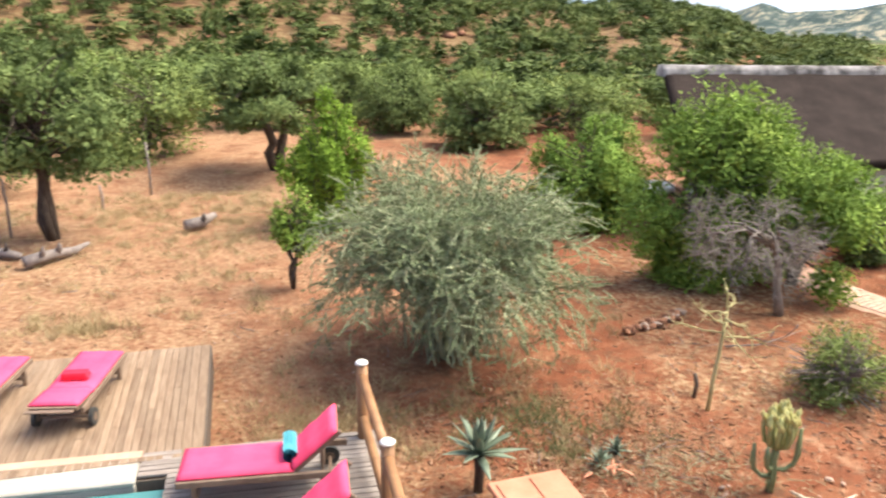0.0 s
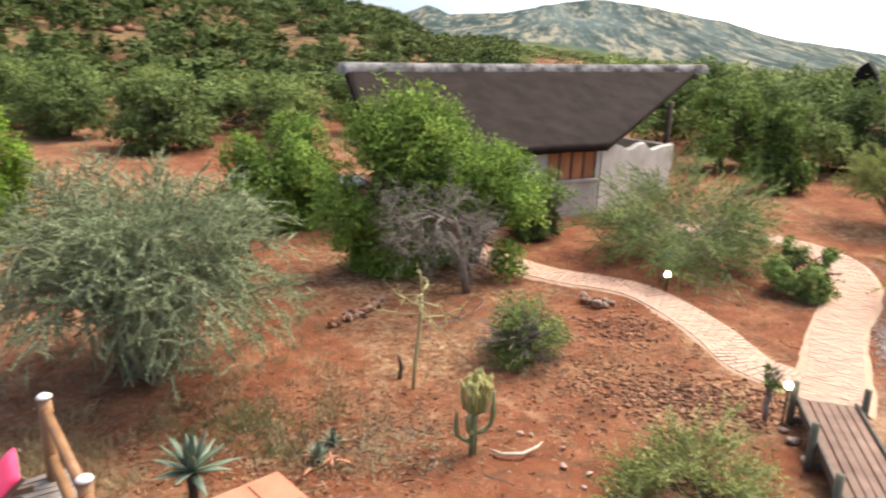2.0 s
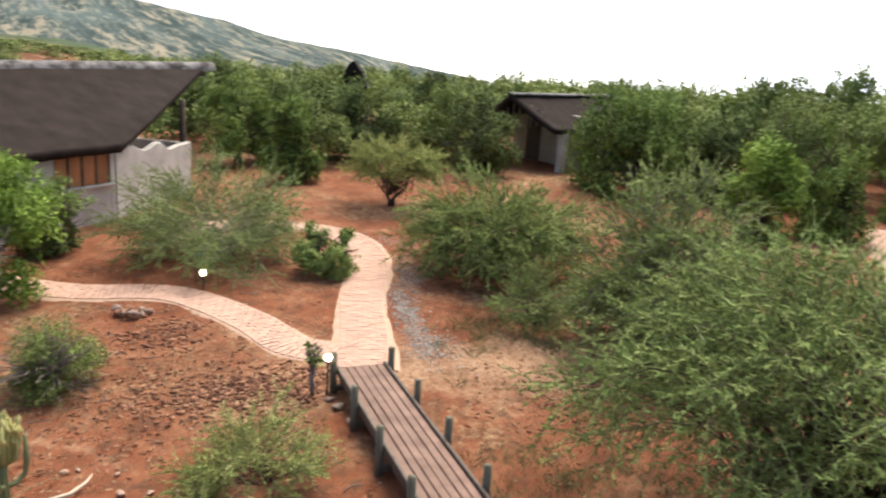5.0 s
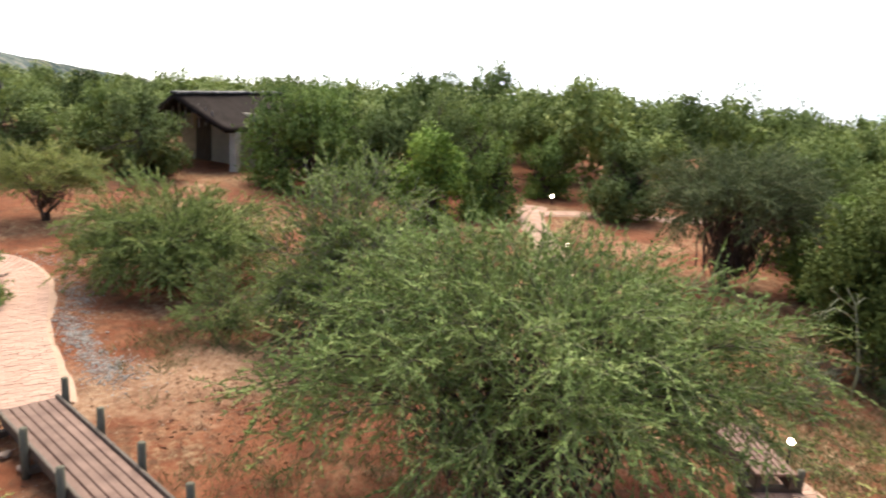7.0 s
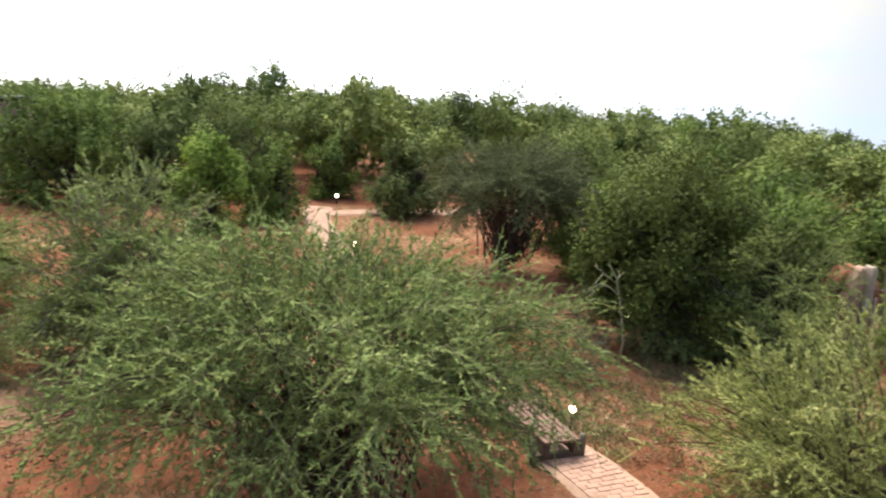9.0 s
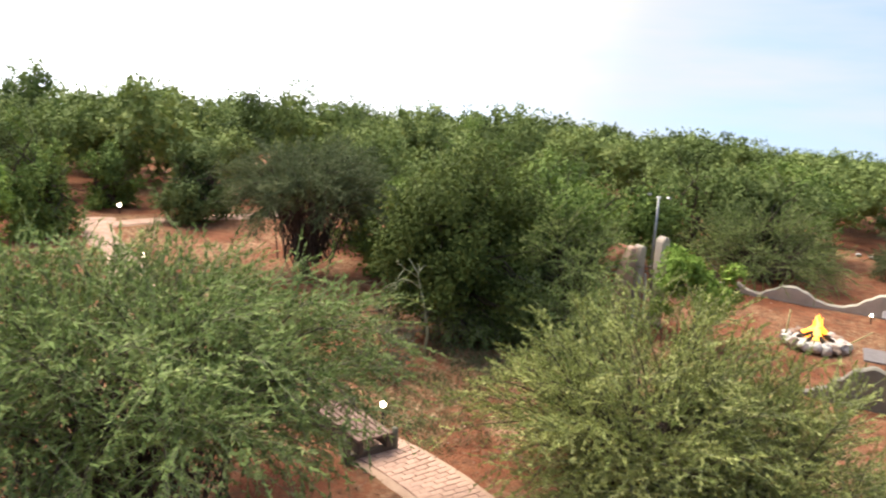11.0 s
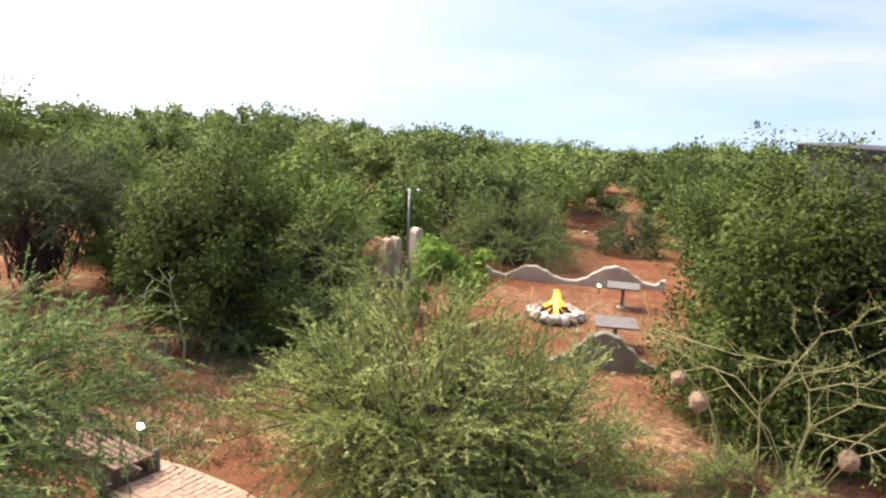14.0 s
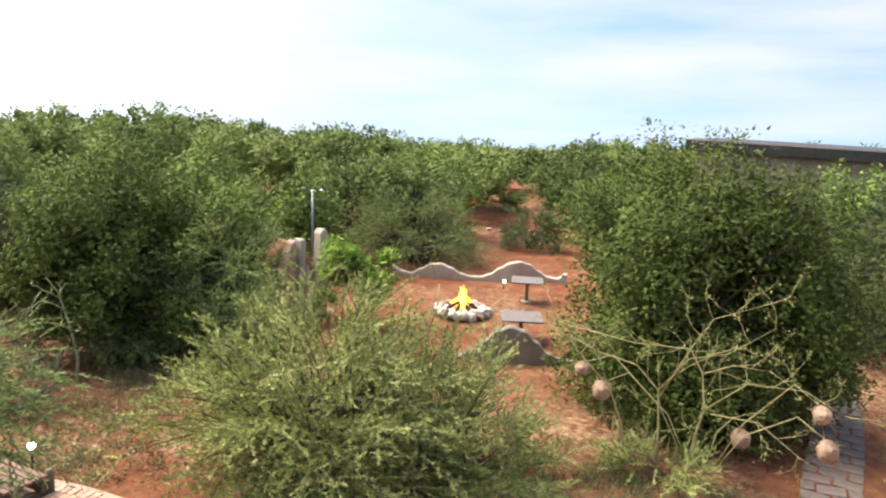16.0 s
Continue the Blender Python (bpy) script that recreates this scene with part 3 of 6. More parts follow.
def ease(a, b, v):
    t = min(1.0, max(0.0, (v - a) / (b - a)))
    return t * t * (3 - 2 * t)


def height(x, y):
    """The lie of the land: level near the lodge, a hill to the north, a fall to the far plain in the south."""
    r, az = math.hypot(x, y), bearing(x, y)
    el = float(np.interp(az, [c[0] for c in CREST], [c[1] for c in CREST]))
    top = max(0.0, 5.5 + 150 * math.tan(radians(el)))
    z = top * (0.35 * ease(42, 100, r) + 0.65 * ease(70, 150, r)) * (1 - ease(170, 420, r))
    south = ease(-112, -126, az) * (1 - ease(-176, -179.5, az)) if az < -112 else 0.0
    fall = max(south, ease(-34, -48, az) * (az > -170), ease(180, 420, r))
    z -= fall * (0.06 * max(0, min(r, 100) - 50) + 0.0515 * max(0, min(r, 3500) - 100))
    return z


SKYLINE = [(-180, -1.65), (-170, -1.65), (-160, -1.75), (-154, -1.85), (-150, -2.85), (-147, -2.15), (-143, -2.65), (-139, -2.05), (-136.5, -0.65), (-134, -1.45), (-130, -1.85), (-124, -0.40), (-115, -0.80), (-107, -0.20), (-103, -0.90), (-96, 0.20), (-87, 0.35), (-83, -0.45), (-80, -1.05), (-73, -0.85), (-67, -2.05), (-60, -1.85), (-48, -1.95), (-36, -2.05), (-33, -3.9), (-20, -4.1), (0, -3.6), (20, -2.4), (50, -1.9)]


def crown_limit(x, y):
    """How high the canopy stands at a place."""
    el = float(np.interp(bearing(x, y), [c[0] for c in SKYLINE], [c[1] for c in SKYLINE]))
    return 5.5 + math.hypot(x, y) * math.tan(radians(el)) - height(x, y)


def relief(x, y):
    r = math.hypot(x, y)
    k = ease(3, 6, r)
    return k * (0.05 * noise.noise((x * 0.35, y * 0.35, 0)) + 0.03 * noise.noise((x * 1.3, y * 1.3, 3)) + 0.012 * noise.noise((x * 4.5, y * 4.5, 5))) - 0.02 - 0.35 * math.exp(-((x + 6) ** 2 / 9 + (y - 25.3) ** 2 / 1.2)) - 0.16 * (1 - abs(noise.noise((x * 0.55, y * 0.8, 11)) * 2)) * math.exp(-((x - 13) ** 2 / 6 + (y - 4.6) ** 2 / 5)) + ease(45, 90, r) * 0.6 * noise.noise((x * 0.06, y * 0.06, 9))


azs = np.concatenate([np.linspace(45, -182, 320), np.linspace(-190, -308, 16)])
rs = np.concatenate([[0.0], np.geomspace(2.5, 60, 190), np.geomspace(62, 3500, 60)])
gv = []
for r in rs:
    for a in azs:
        x, y = -r * math.sin(radians(a)), r * math.cos(radians(a))
        gv.append((x, y, height(x, y) + relief(x, y)))
na, nr = len(azs), len(rs)
ii = np.arange(nr * na).reshape(nr, na)
gf = np.stack([ii[:-1], np.roll(ii, -1, 1)[:-1], np.roll(ii, -1, 1)[1:], ii[1:]], -1).reshape(-1, 4)[:, ::-1]
ground = np_mesh("ground", np.array(gv), gf, SOIL, smooth=True)
tagged(ground, "red sandy bushveld soil with dry straw and leaf litter", "ground", kind="structure")

RANGE = [(-6, -2.0), (-14, -0.4), (-20, 0.2), (-23, 0.35), (-24.7, 0.0), (-26.5, 0.68), (-28.1, 0.04), (-32, 0.34), (-36.3, 1.2), (-38.2, 1.4), (-41.9, 0.9), (-45.9, 0.42), (-50, -0.5), (-53.3, -1.2), (-56, -1.9), (-60, -3.2), (-66, -5)]
mv = []
maz = np.linspace(-4, -66, 260)
mt = np.linspace(0, 1.25, 46)
for t in mt:
    r = 450 + 1250 * t
    for a in maz:
        el = float(np.interp(-a, [-c[0] for c in RANGE], [c[1] for c in RANGE]))
        top = 5.5 + 1700 * math.tan(radians(el))
        x, y = -r * math.sin(radians(a)), r * math.cos(radians(a))
        k = ease(0, 1, t) if t < 1 else 1 - 0.5 * ease(1, 1.3, t)
        spur = 1 + 0.6 * noise.noise((x * 0.005, y * 0.005, 2)) * (1 - abs(t - 1)) * (t < 0.97)
        z = -22 + (top + 22) * k * spur
        mv.append((x, y, z + 2.5 * noise.noise((x * 0.03, y * 0.03, 4)) * min(1, t * 2)))
jj = np.arange(len(mt) * len(maz)).reshape(len(mt), len(maz))
mf = np.stack([jj[:-1, :-1], jj[:-1, 1:], jj[1:, 1:], jj[1:, :-1]], -1).reshape(-1, 4)[:, ::-1]
tagged(np_mesh("backdrop_mountain", np.array(mv), mf, SCRUB, smooth=True), "far mountain range with pale grass, dark scrub and painted bluish haze", "mountain", kind="structure")


# ---------- brick paths ----------
def ribbon(points, width, step=0.08):
    """Points along a smooth line, with the way across it."""
    P = np.array(points, float)
    for _ in range(3):
        Q = [P[0]]
        for a, b in zip(P[:-1], P[1:]):
            Q += [0.75 * a + 0.25 * b, 0.25 * a + 0.75 * b]
        P = np.array(Q + [P[-1]])
    s = np.concatenate([[0], np.cumsum(np.linalg.norm(np.diff(P, axis=0), axis=1))])
    u = np.arange(0, s[-1], step)
    C = np.stack([np.interp(u, s, P[:, i]) for i in (0, 1)], 1)
    T = unit(np.gradient(C, axis=0))
    return C, np.stack([T[:, 1], -T[:, 0]], 1), T


def path_bed(name, points, width, label, z=0.006, mat=None):
    C, A, T = ribbon(points, width, 0.2)
    edge = np.array([0.03 * noise.noise((c[0] * 1.5, c[1] * 1.5, 1)) for c in C])[:, None]
    L, R = C + A * (width / 2 + 0.04 + edge), C - A * (width / 2 + 0.04 - edge)
    n = len(C)
    V = np.concatenate([np.c_[L, np.full(n, z)], np.c_[R, np.full(n, z)], np.c_[L + A * 0.2, np.full(n, -0.1)], np.c_[R - A * 0.2, np.full(n, -0.1)]])
    i = np.arange(n - 1)
    F = np.concatenate([np.stack([i, i + 1, n + i + 1, n + i], 1), np.stack([2 * n + i, 2 * n + i + 1, i + 1, i], 1), np.stack([n + i, n + i + 1, 3 * n + i + 1, 3 * n + i], 1)])
    ob = np_mesh(name, V, F, mat or JOINT)
    return tagged(ob, label, "path", kind="structure")


def brick_mesh(name, lx, ly, lz, mat):
    bm = boxed((0, 0, 0), (lx, ly, lz), None, 0.006)
    me = bpy.data.meshes.new(name)
    bm.to_mesh(me)
    bm.free()
    me.materials.append(mat)
    return me


def lay(bed, points, width, lx, ly, mat, limit, name="brick", z=-0.006, near=(0, 0), gap=0.008, wild=1.0):
    """Pavers in rows across a path: the nearest ones singly, the rest in one part."""
    C, A, T = ribbon(points, width, ly + gap)
    pitch = lx + gap
    across = max(1, round(width / pitch))
    left = -across * pitch / 2
    places = []
    for k, (c, a, t) in enumerate(zip(C, A, T)):
        if k % 2:
            row = [(left + pitch * 0.25, 0.5)] + [(left + pitch * (j + 1), 1.0) for j in range(across - 1)] + [(-left - pitch * 0.25, 0.5)]
        else:
            row = [(left + pitch * (j + 0.5), 1.0) for j in range(across)]
        for o, part_of in row:
            p = c + a * o
            tilt = rng.normal(size=3) * np.array([0.01, 0.01, 0.02]) * wild
            zz = z + rng.normal() * 0.003
            places.append((math.hypot(p[0] - near[0], p[1] - near[1]), Matrix.LocRotScale((p[0], p[1], zz), Euler((tilt[0], tilt[1], math.atan2(a[1], a[0]) + tilt[2])), Vector((part_of, 1, 1)))))
    places.sort(key=lambda q: q[0])
    me = brick_mesh(name, lx, ly, 0.06, mat)
    for _, m in places[:limit]:
        ob = new(name, me)
        ob.parent = bed
        ob.matrix_basis = m
    rest = places[limit:]
    if rest:
        co = np.array([v.co for v in me.vertices])
        V = np.concatenate([co @ np.array(m.to_3x3()).T + np.array(m.translation) for _, m in rest])
        F4, F3 = [np.array([list(p.vertices) for p in me.polygons if len(p.vertices) == k]).reshape(-1, k) for k in (4, 3)]
        n = len(co)
        faces = [np.concatenate([f + i * n for i in range(len(rest))]) for f in (F4, F3) if len(f)]
        tagged(np_mesh("paving", V, faces, mat, bed), kind="stuff")


PATH_A = [(10.55, 7.3), (10.3, 8.1), (10.75, 9.0), (11.1, 10.5), (11.15, 12.0), (9.75, 13.35), (9.15, 16.1), (7.9, 18.2)]
PATH_B = [(10.35, 6.5), (11.65, 7.35), (13.0, 8.35), (14.6, 9.2), (16.2, 10.1), (17.5, 11.4), (17.75, 12.9), (16.9, 14.4), (15.6, 15.6)]
PATH_C = [(20.5, -2.2), (23.7, -2.4), (26.9, -1.95), (29.2, -1.9), (31.5, -2.2)]
PATH_D = [(29.9, -2.4), (30.7, -4.4), (31.0, -7.6), (31.6, -12)]
PATH_E = [(10.3, -4.45), (9.45, -4.75), (8.3, -4.95), (6.5, -5.0)]
PATH_F = [(1.1, -10.6), (1.45, -12.0), (1.75, -14.6), (2.2, -16.8), (2.85, -19.4)]

# ---------- timber boardwalks ----------
def boardwalk(a, b, width, z, label, boards=6, posts=None, post_h=0.42, lamp=False, fascia=True):
    """A narrow timber bridge from a to b with boards along it and short posts at its sides."""
    a, b = Vector((*a, 0)), Vector((*b, 0))
    d = b - a
    length = d.length
    ob = thing("footbridge", Matrix.Translation((*a.xy, 0)) @ Matrix.Rotation(math.atan2(d.y, d.x), 4, "Z"), label, "footbridge")
    bw = width / boards
    for k in range(boards):
        o = (k + 0.5) * bw - width / 2
        p = part("plank", boxed((length / 2, o, z - 0.02 + rng.normal() * 0.003), (length, bw - 0.016, 0.04), None, 0.006), BRIDGEWOOD, ob)
        p.rotation_euler = (rng.normal() * 0.01, 0, 0)
    for s in (-1, 1):
        part("beam", boxed((length / 2, s * (width / 2 - 0.06), z - 0.14), (length, 0.09, 0.19), None, 0.01), DARKWOOD, ob)
        if fascia:
            part("kerb_rail", boxed((length / 2, s * (width / 2 + 0.028), z - 0.01), (length, 0.05, 0.12), None, 0.01), DARKWOOD, ob)
    n = int(length / 1.2) + 1
    for k in range(n):
        x = 0.12 + k * (length - 0.24) / max(1, n - 1)
        for s in (-1, 1):
            y = s * (width / 2 + 0.11)
            rod("post", [(x, y, -0.15), (x, y, z * 0.6), (x + rng.normal() * 0.01, y, z + post_h * 0.75)], [0.055, 0.055, 0.052], POSTWOOD, ob, 9)
        part("cross_bearer", boxed((x, 0, z - 0.29), (0.09, width + 0.3, 0.1), None, 0.01), DARKWOOD, ob)
    return ob


boardwalk((9.73, 6.18), (5.6, 1.35), 0.74, 0.35, "weathered brown timber footbridge with short posts")
boardwalk((11.35, -4.15), (9.8, -4.38), 0.62, 0.35, "short grey timber footbridge beside the thorn bush", 6, fascia=False, post_h=0.0)

# ---------- thatched cottage ----------
def slab(bm, pts, thick, down=(0, 0, -1)):
    """A slab between four corners and the same corners pushed along down."""
    top = [bm.verts.new(p) for p in pts]
    low = [bm.verts.new(Vector(p) + Vector(down) * thick) for p in pts]
    bm.faces.new(top), bm.faces.new(low[::-1])
    n = len(pts)
    for i in range(n):
        bm.faces.new((top[i], low[i], low[(i + 1) % n], top[(i + 1) % n]))


def thatch_slope(eave_a, eave_b, ridge_b, ridge_a, thick=0.22, nu=60, nv=26, sag=0.06, seed=0):
    """A thatched slope with an uneven surface and a soft lower edge."""
    bm = bmesh.new()
    ea, eb, rb, ra = map(Vector, (eave_a, eave_b, ridge_b, ridge_a))
    nrm = (eb - ea).cross(ra - ea).normalized()
    if nrm.z < 0:
        nrm = -nrm
    rows = []
    for low in (0, 1):
        grid = []
        for j in range(nv + 1):
            v = j / nv
            row = []
            for i in range(nu + 1):
                u = i / nu
                p = ea.lerp(eb, u).lerp(ra.lerp(rb, u), v)
                bulge = 0.03 * noise.noise((p.x * 0.8, p.y * 0.8, seed)) + 0.012 * noise.noise((p.x * 5, p.y * 5, seed))
                p = p + nrm * (bulge - sag * math.sin(math.pi * v) - low * thick)
                if j == 0:
                    p.z += 0.02 * noise.noise((p.x * 3, p.y * 3, 8))
                row.append(bm.verts.new(p))
            grid.append(row)
        rows.append(grid)
    for g in rows:
        for j in range(nv):
            for i in range(nu):
                bm.faces.new((g[j][i], g[j][i + 1], g[j + 1][i + 1], g[j + 1][i]))
    t, w = rows
    for i in range(nu):
        for j in (0, nv):
            bm.faces.new((t[j][i], w[j][i], w[j][i + 1], t[j][i + 1]))
    for j in range(nv):
        for i in (0, nu):
            bm.faces.new((t[j][i], t[j + 1][i], w[j + 1][i], w[j][i]))
    return bm


def wavy_wall(pts, tops, thick=0.16, base=-0.1, steps=40):
    """A wall along a line whose top rises and falls."""
    bm = bmesh.new()
    P = np.array(pts, float)
    s = np.concatenate([[0], np.cumsum(np.linalg.norm(np.diff(P, axis=0), axis=1))])
    u = np.linspace(0, s[-1], steps)
    C = np.stack([np.interp(u, s, P[:, k]) for k in (0, 1)], 1)
    T = unit(np.gradient(C, axis=0))
    A = np.stack([T[:, 1], -T[:, 0]], 1) * thick / 2
    ts = np.linspace(0, s[-1], len(tops))
    a = np.clip((u[:, None] - ts[None, :-1]) / np.diff(ts)[None], 0, 1)
    Z = tops[0] + ((1 - np.cos(np.pi * a)) / 2 * np.diff(np.array(tops))[None]).sum(1)
    rows = []
    for c, w, z in zip(C, A, Z):
        rows.append([bm.verts.new((*(c + w), base)), bm.verts.new((*(c + w), z - 0.03)), bm.verts.new((*(c + w * 0.6), z)), bm.verts.new((*(c - w * 0.6), z)), bm.verts.new((*(c - w), z - 0.03)), bm.verts.new((*(c - w), base))])
    for p, q in zip(rows[:-1], rows[1:]):
        for k in range(5):
            bm.faces.new((p[k], p[k + 1], q[k + 1], q[k]))
    bm.faces.new(rows[0]), bm.faces.new(rows[-1][::-1])
    return bm


def cottage():
    ob = thing("thatched_cottage", pose(0, 0, 0), "white plastered cottage with dark grey thatched roof and shuttered window", "cottage")
    zr, ze, yr, yf, yb = 4.02, 2.14, 21.15, 17.2, 25.1
    part("roof_slope", thatch_slope((7.44, yf, ze), (14.6, yf, ze), (21.8, yr, zr), (7.98, yr, zr)), THATCH, ob, "dark grey weathered thatch", True)
    part("roof_slope", thatch_slope((10.3, yb, ze), (14.6, yb, ze), (21.8, yr, zr), (7.98, yr, zr), seed=4), THATCH, ob, "dark grey weathered thatch", True)
    # mortar ridge
    n = 70
    bm = bmesh.new()
    prev = None
    for i in range(n + 1):
        x = 7.85 + (22.0 - 7.85) * i / n
        zz = zr + 0.11 + 0.015 * noise.noise((x * 1.7, 0, 3)) - 0.02 * math.sin(math.pi * i / n)
        w = 0.27 + 0.02 * noise.noise((x * 2.1, 4, 3))
        ring = [bm.verts.new((x, yr + dy, zz + dz)) for dy, dz in ((-w, -0.31), (-w * 0.86, -0.13), (-0.1, 0.0), (0.1, 0.0), (w * 0.86, -0.13), (w, -0.31))]
        if prev:
            for k in range(5):
                bm.faces.new((prev[k], prev[k + 1], ring[k + 1], ring[k]))
        else:
            bm.faces.new(ring)
        prev = ring
    bm.faces.new(prev[::-1])
    part("ridge_cap", bm, RIDGE, ob, "pale grey mortar ridge", True)
    # walls round one window
    y0, y1, th = 17.75, 24.4, 0.22
    for c, s in [((10.335, y0, 1.1), (4.890, th, 2.3)), ((14.58, y0, 1.1), (0.16, th, 2.3)), ((13.64, y0, 0.5), (1.72, th, 1.1)), ((13.64, y0, 2.2), (1.72, th, 0.1)),
                 ((12.58, y1, 1.1), (4.16, th, 2.3)), ((14.55, (y0 + y1) / 2, 1.1), (0.22, y1 - y0 - th, 2.3))]:
        part("wall", boxed(c, s, None, 0.015), PLASTER, ob)
    part("wall", wavy_wall([(8.0, 17.87), (10.4, 24.3)], [2.2, 2.2], 0.2), PLASTER, ob)
    win = part("window", boxed((13.64, y0 + 0.02, 1.6), (1.7, 0.05, 1.08), None, 0.004), DARKWOOD, ob)
    for k in range(4):
        part("shutter", boxed((12.99 + k * 0.433, y0 - 0.05, 1.6), (0.36, 0.05, 1.06), None, 0.01), SHUTTER, win, "orange-brown varnished shutter")
    for k in range(5):
        part("frame_post", boxed((12.79 + k * 0.425, y0 - 0.055, 1.6), (0.055, 0.09, 1.1), None, 0.006), DARKWOOD, win)
    part("sill", boxed((13.64, y0 - 0.11, 1.03), (1.9, 0.2, 0.07), None, 0.01), PLASTER, win)
    # verandah
    part("verandah_wall", wavy_wall([(14.66, 17.72), (16.8, 18.4), (18.95, 19.25)], [1.98, 1.98, 1.78, 1.92, 1.62, 1.66, 1.66], 0.2), PLASTER, ob, "white garden wall with wavy top")
    part("verandah_wall", wavy_wall([(18.95, 19.37), (18.95, 23.5)], [1.6, 1.5, 1.6], 0.2), PLASTER, ob)
    for x, y, h in ((18.98, 19.5, 3.0), (18.98, 23.0, 3.0)):
        rod("verandah_post", [(x, y, -0.1), (x, y, 1.5), (x, y, h)], [0.1, 0.1, 0.095], BARK, ob, 10)
    part("purlin", boxed((17.4, yr, zr - 0.33), (8.6, 0.14, 0.16), None, 0.02), DARKWOOD, ob)
    part("verandah_floor", boxed((16.9, 21.3, 0.02), (4.2, 4.6, 0.2), None, 0.02), GREYPLASTER, ob)
    return ob


cottage()


def small_house():
    ob = thing("far_cottage", Matrix.Translation((34.35, 13.85, 0)) @ Matrix.Rotation(math.atan2(-0.40, 0.92), 4, "Z"), "small thatched cottage with pale corner pillar among trees", "cottage")
    zr, ze, hw, ln = 3.3, 1.95, 2.75, 7.0
    part("roof_slope", thatch_slope((0, -hw, ze), (ln, -hw, ze), (ln, 0, zr), (-0.4, 0, zr), 0.2, 24, 12), THATCH, ob, "grey thatch", True)
    part("roof_slope", thatch_slope((0, hw, ze), (ln, hw, ze), (ln, 0, zr), (-0.4, 0, zr), 0.2, 24, 12, seed=2), THATCH, ob, "grey thatch", True)
    part("ridge_cap", boxed((ln / 2 - 0.2, 0, zr + 0.02), (ln + 0.5, 0.45, 0.12), None, 0.04), RIDGE, ob)
    part("pillar", boxed((0.8, -hw + 0.25, 0.85), (0.38, 0.38, 1.9), None, 0.04), PLASTER, ob, "pale plastered corner pillar")
    part("pillar", boxed((0.35, hw - 0.3, 0.85), (0.4, 0.4, 1.9), None, 0.04), TANPLASTER, ob)
    part("wall", boxed((2.5, 0, 1.2), (0.2, 2 * hw - 0.7, 2.6), None, 0.02), GREYPLASTER, ob)
    part("wall", boxed((4.7, -hw + 0.45, 0.95), (4.2, 0.2, 2.0), None, 0.02), TANPLASTER, ob)
    part("door", boxed((2.37, 0.9, 1.0), (0.06, 0.95, 2.0), None, 0.01), DARKWOOD, ob)
    for k in range(9):
        part("gable_pole", boxed((0.3, -1.6 + k * 0.4, 2.35), (0.06, 0.06, 0.6 + 0.9 * (1 - abs(k - 4) / 4)), None, 0.01), GREYWOOD, ob)
    return ob


small_house()


def dark_hut():
    ob = thing("thatched_hut", Matrix.Translation((39.9, 26.7, 0)) @ Matrix.Rotation(radians(30), 4, "Z"), "small black thatched hut roof rising above the trees", "hut")
    part("wall", boxed((1.3, 0, 1.1), (2.0, 1.1, 2.4), None, 0.03), BLACKTHATCH, ob, "dark reed wall")
    bm = bmesh.new()
    prof = [(-0.8, 2.35), (0.35, 2.1), (0.8, 2.9), (0.45, 3.7), (0.1, 3.95), (-0.4, 3.3)]
    front = [bm.verts.new((0.0, y, z)) for y, z in prof]
    back = [bm.verts.new((2.5, y, z)) for y, z in prof]
    bm.faces.new(front), bm.faces.new(back[::-1])
    for a in range(6):
        b = (a + 1) % 6
        bm.faces.new((front[a], back[a], back[b], front[b]))
    part("roof", bm, BLACKTHATCH, ob, "black thatch")
    return ob


dark_hut()


def flat_house():
    ob = thing("flat_roofed_building", pose(0, 0, 0), "brown plastered building with a dark flat roof edge", "building")
    part("wall", boxed((1.6, -27.6, 2.1), (14.0, 2.8, 4.6), None, 0.03), BROWNWALL, ob)
    part("roof", boxed((1.6, -27.6, 4.58), (14.6, 3.4, 0.24), None, 0.03), ROOFEDGE, ob, "dark flat roof")
    part("fascia", boxed((1.6, -25.88, 4.5), (14.6, 0.05, 0.34), None, 0.01), DARKMETAL, ob)
    return ob


flat_house()

# ---------- trees and bushes ----------
thorn_bush("thorn_bush", "large round grey-green thorn bush with pale twigs on red soil", (1.2, 11.75), (0, 0), 5.0, 3.3, 0.34, 5300, 18, F_THORN, PALETWIG, 0.42, 0.15, 0.6, leaf=0.056, p=3.0, twig_r=1.6)
thorn_bush("thorn_bush", "wide low green thorn bush spreading beside the footbridge", (9.2, -0.8), (0, 0), 6.9, 3.5, 0.55, 4700, 22, F_THORN2, GREENTWIG, 0.85, 0.08, 0.5, depth=1.03, leaf=0.066, p=2.1)
thorn_bush("thorn_bush", "yellow-green feathery thorn bush in front of the fire place", (7.35, -7.3), (0, 0), 5.1, 3.2, 0.05, 4500, 26, F_THORN3, GREENTWIG, 0.6, 0.62, 0.25, leaf=0.052, p=2.0, fill=0.4)
thorn_bush("thorn_bush", "low yellow-green thorn bush spreading over red soil", (5.9, -8.5), (0, 0), 3.7, 2.45, 0.05, 1900, 28, F_THORN3, GREENTWIG, 0.62, 0.95, 0.35, leaf=0.05, p=2.0)
thorn_bush("thorn_bush", "sparse low thorn scrub under the weaver tree", (3.6, -10.7), (0, 0), 2.8, 0.8, 0.05, 200, 24, F_THORN3, GREENTWIG, 0.5, 1.0, 0.5, depth=0.6, ntrunk=5)
thorn_bush("thorn_bush", "tall sparse grey-twigged thorn bush", (14.4, 2.5), (0, 0), 4.5, 3.75, 0.2, 2900, 18, F_THORN2, GREYWOOD, 0.75, 0.5, 0.5, leaf=0.075, p=1.6)
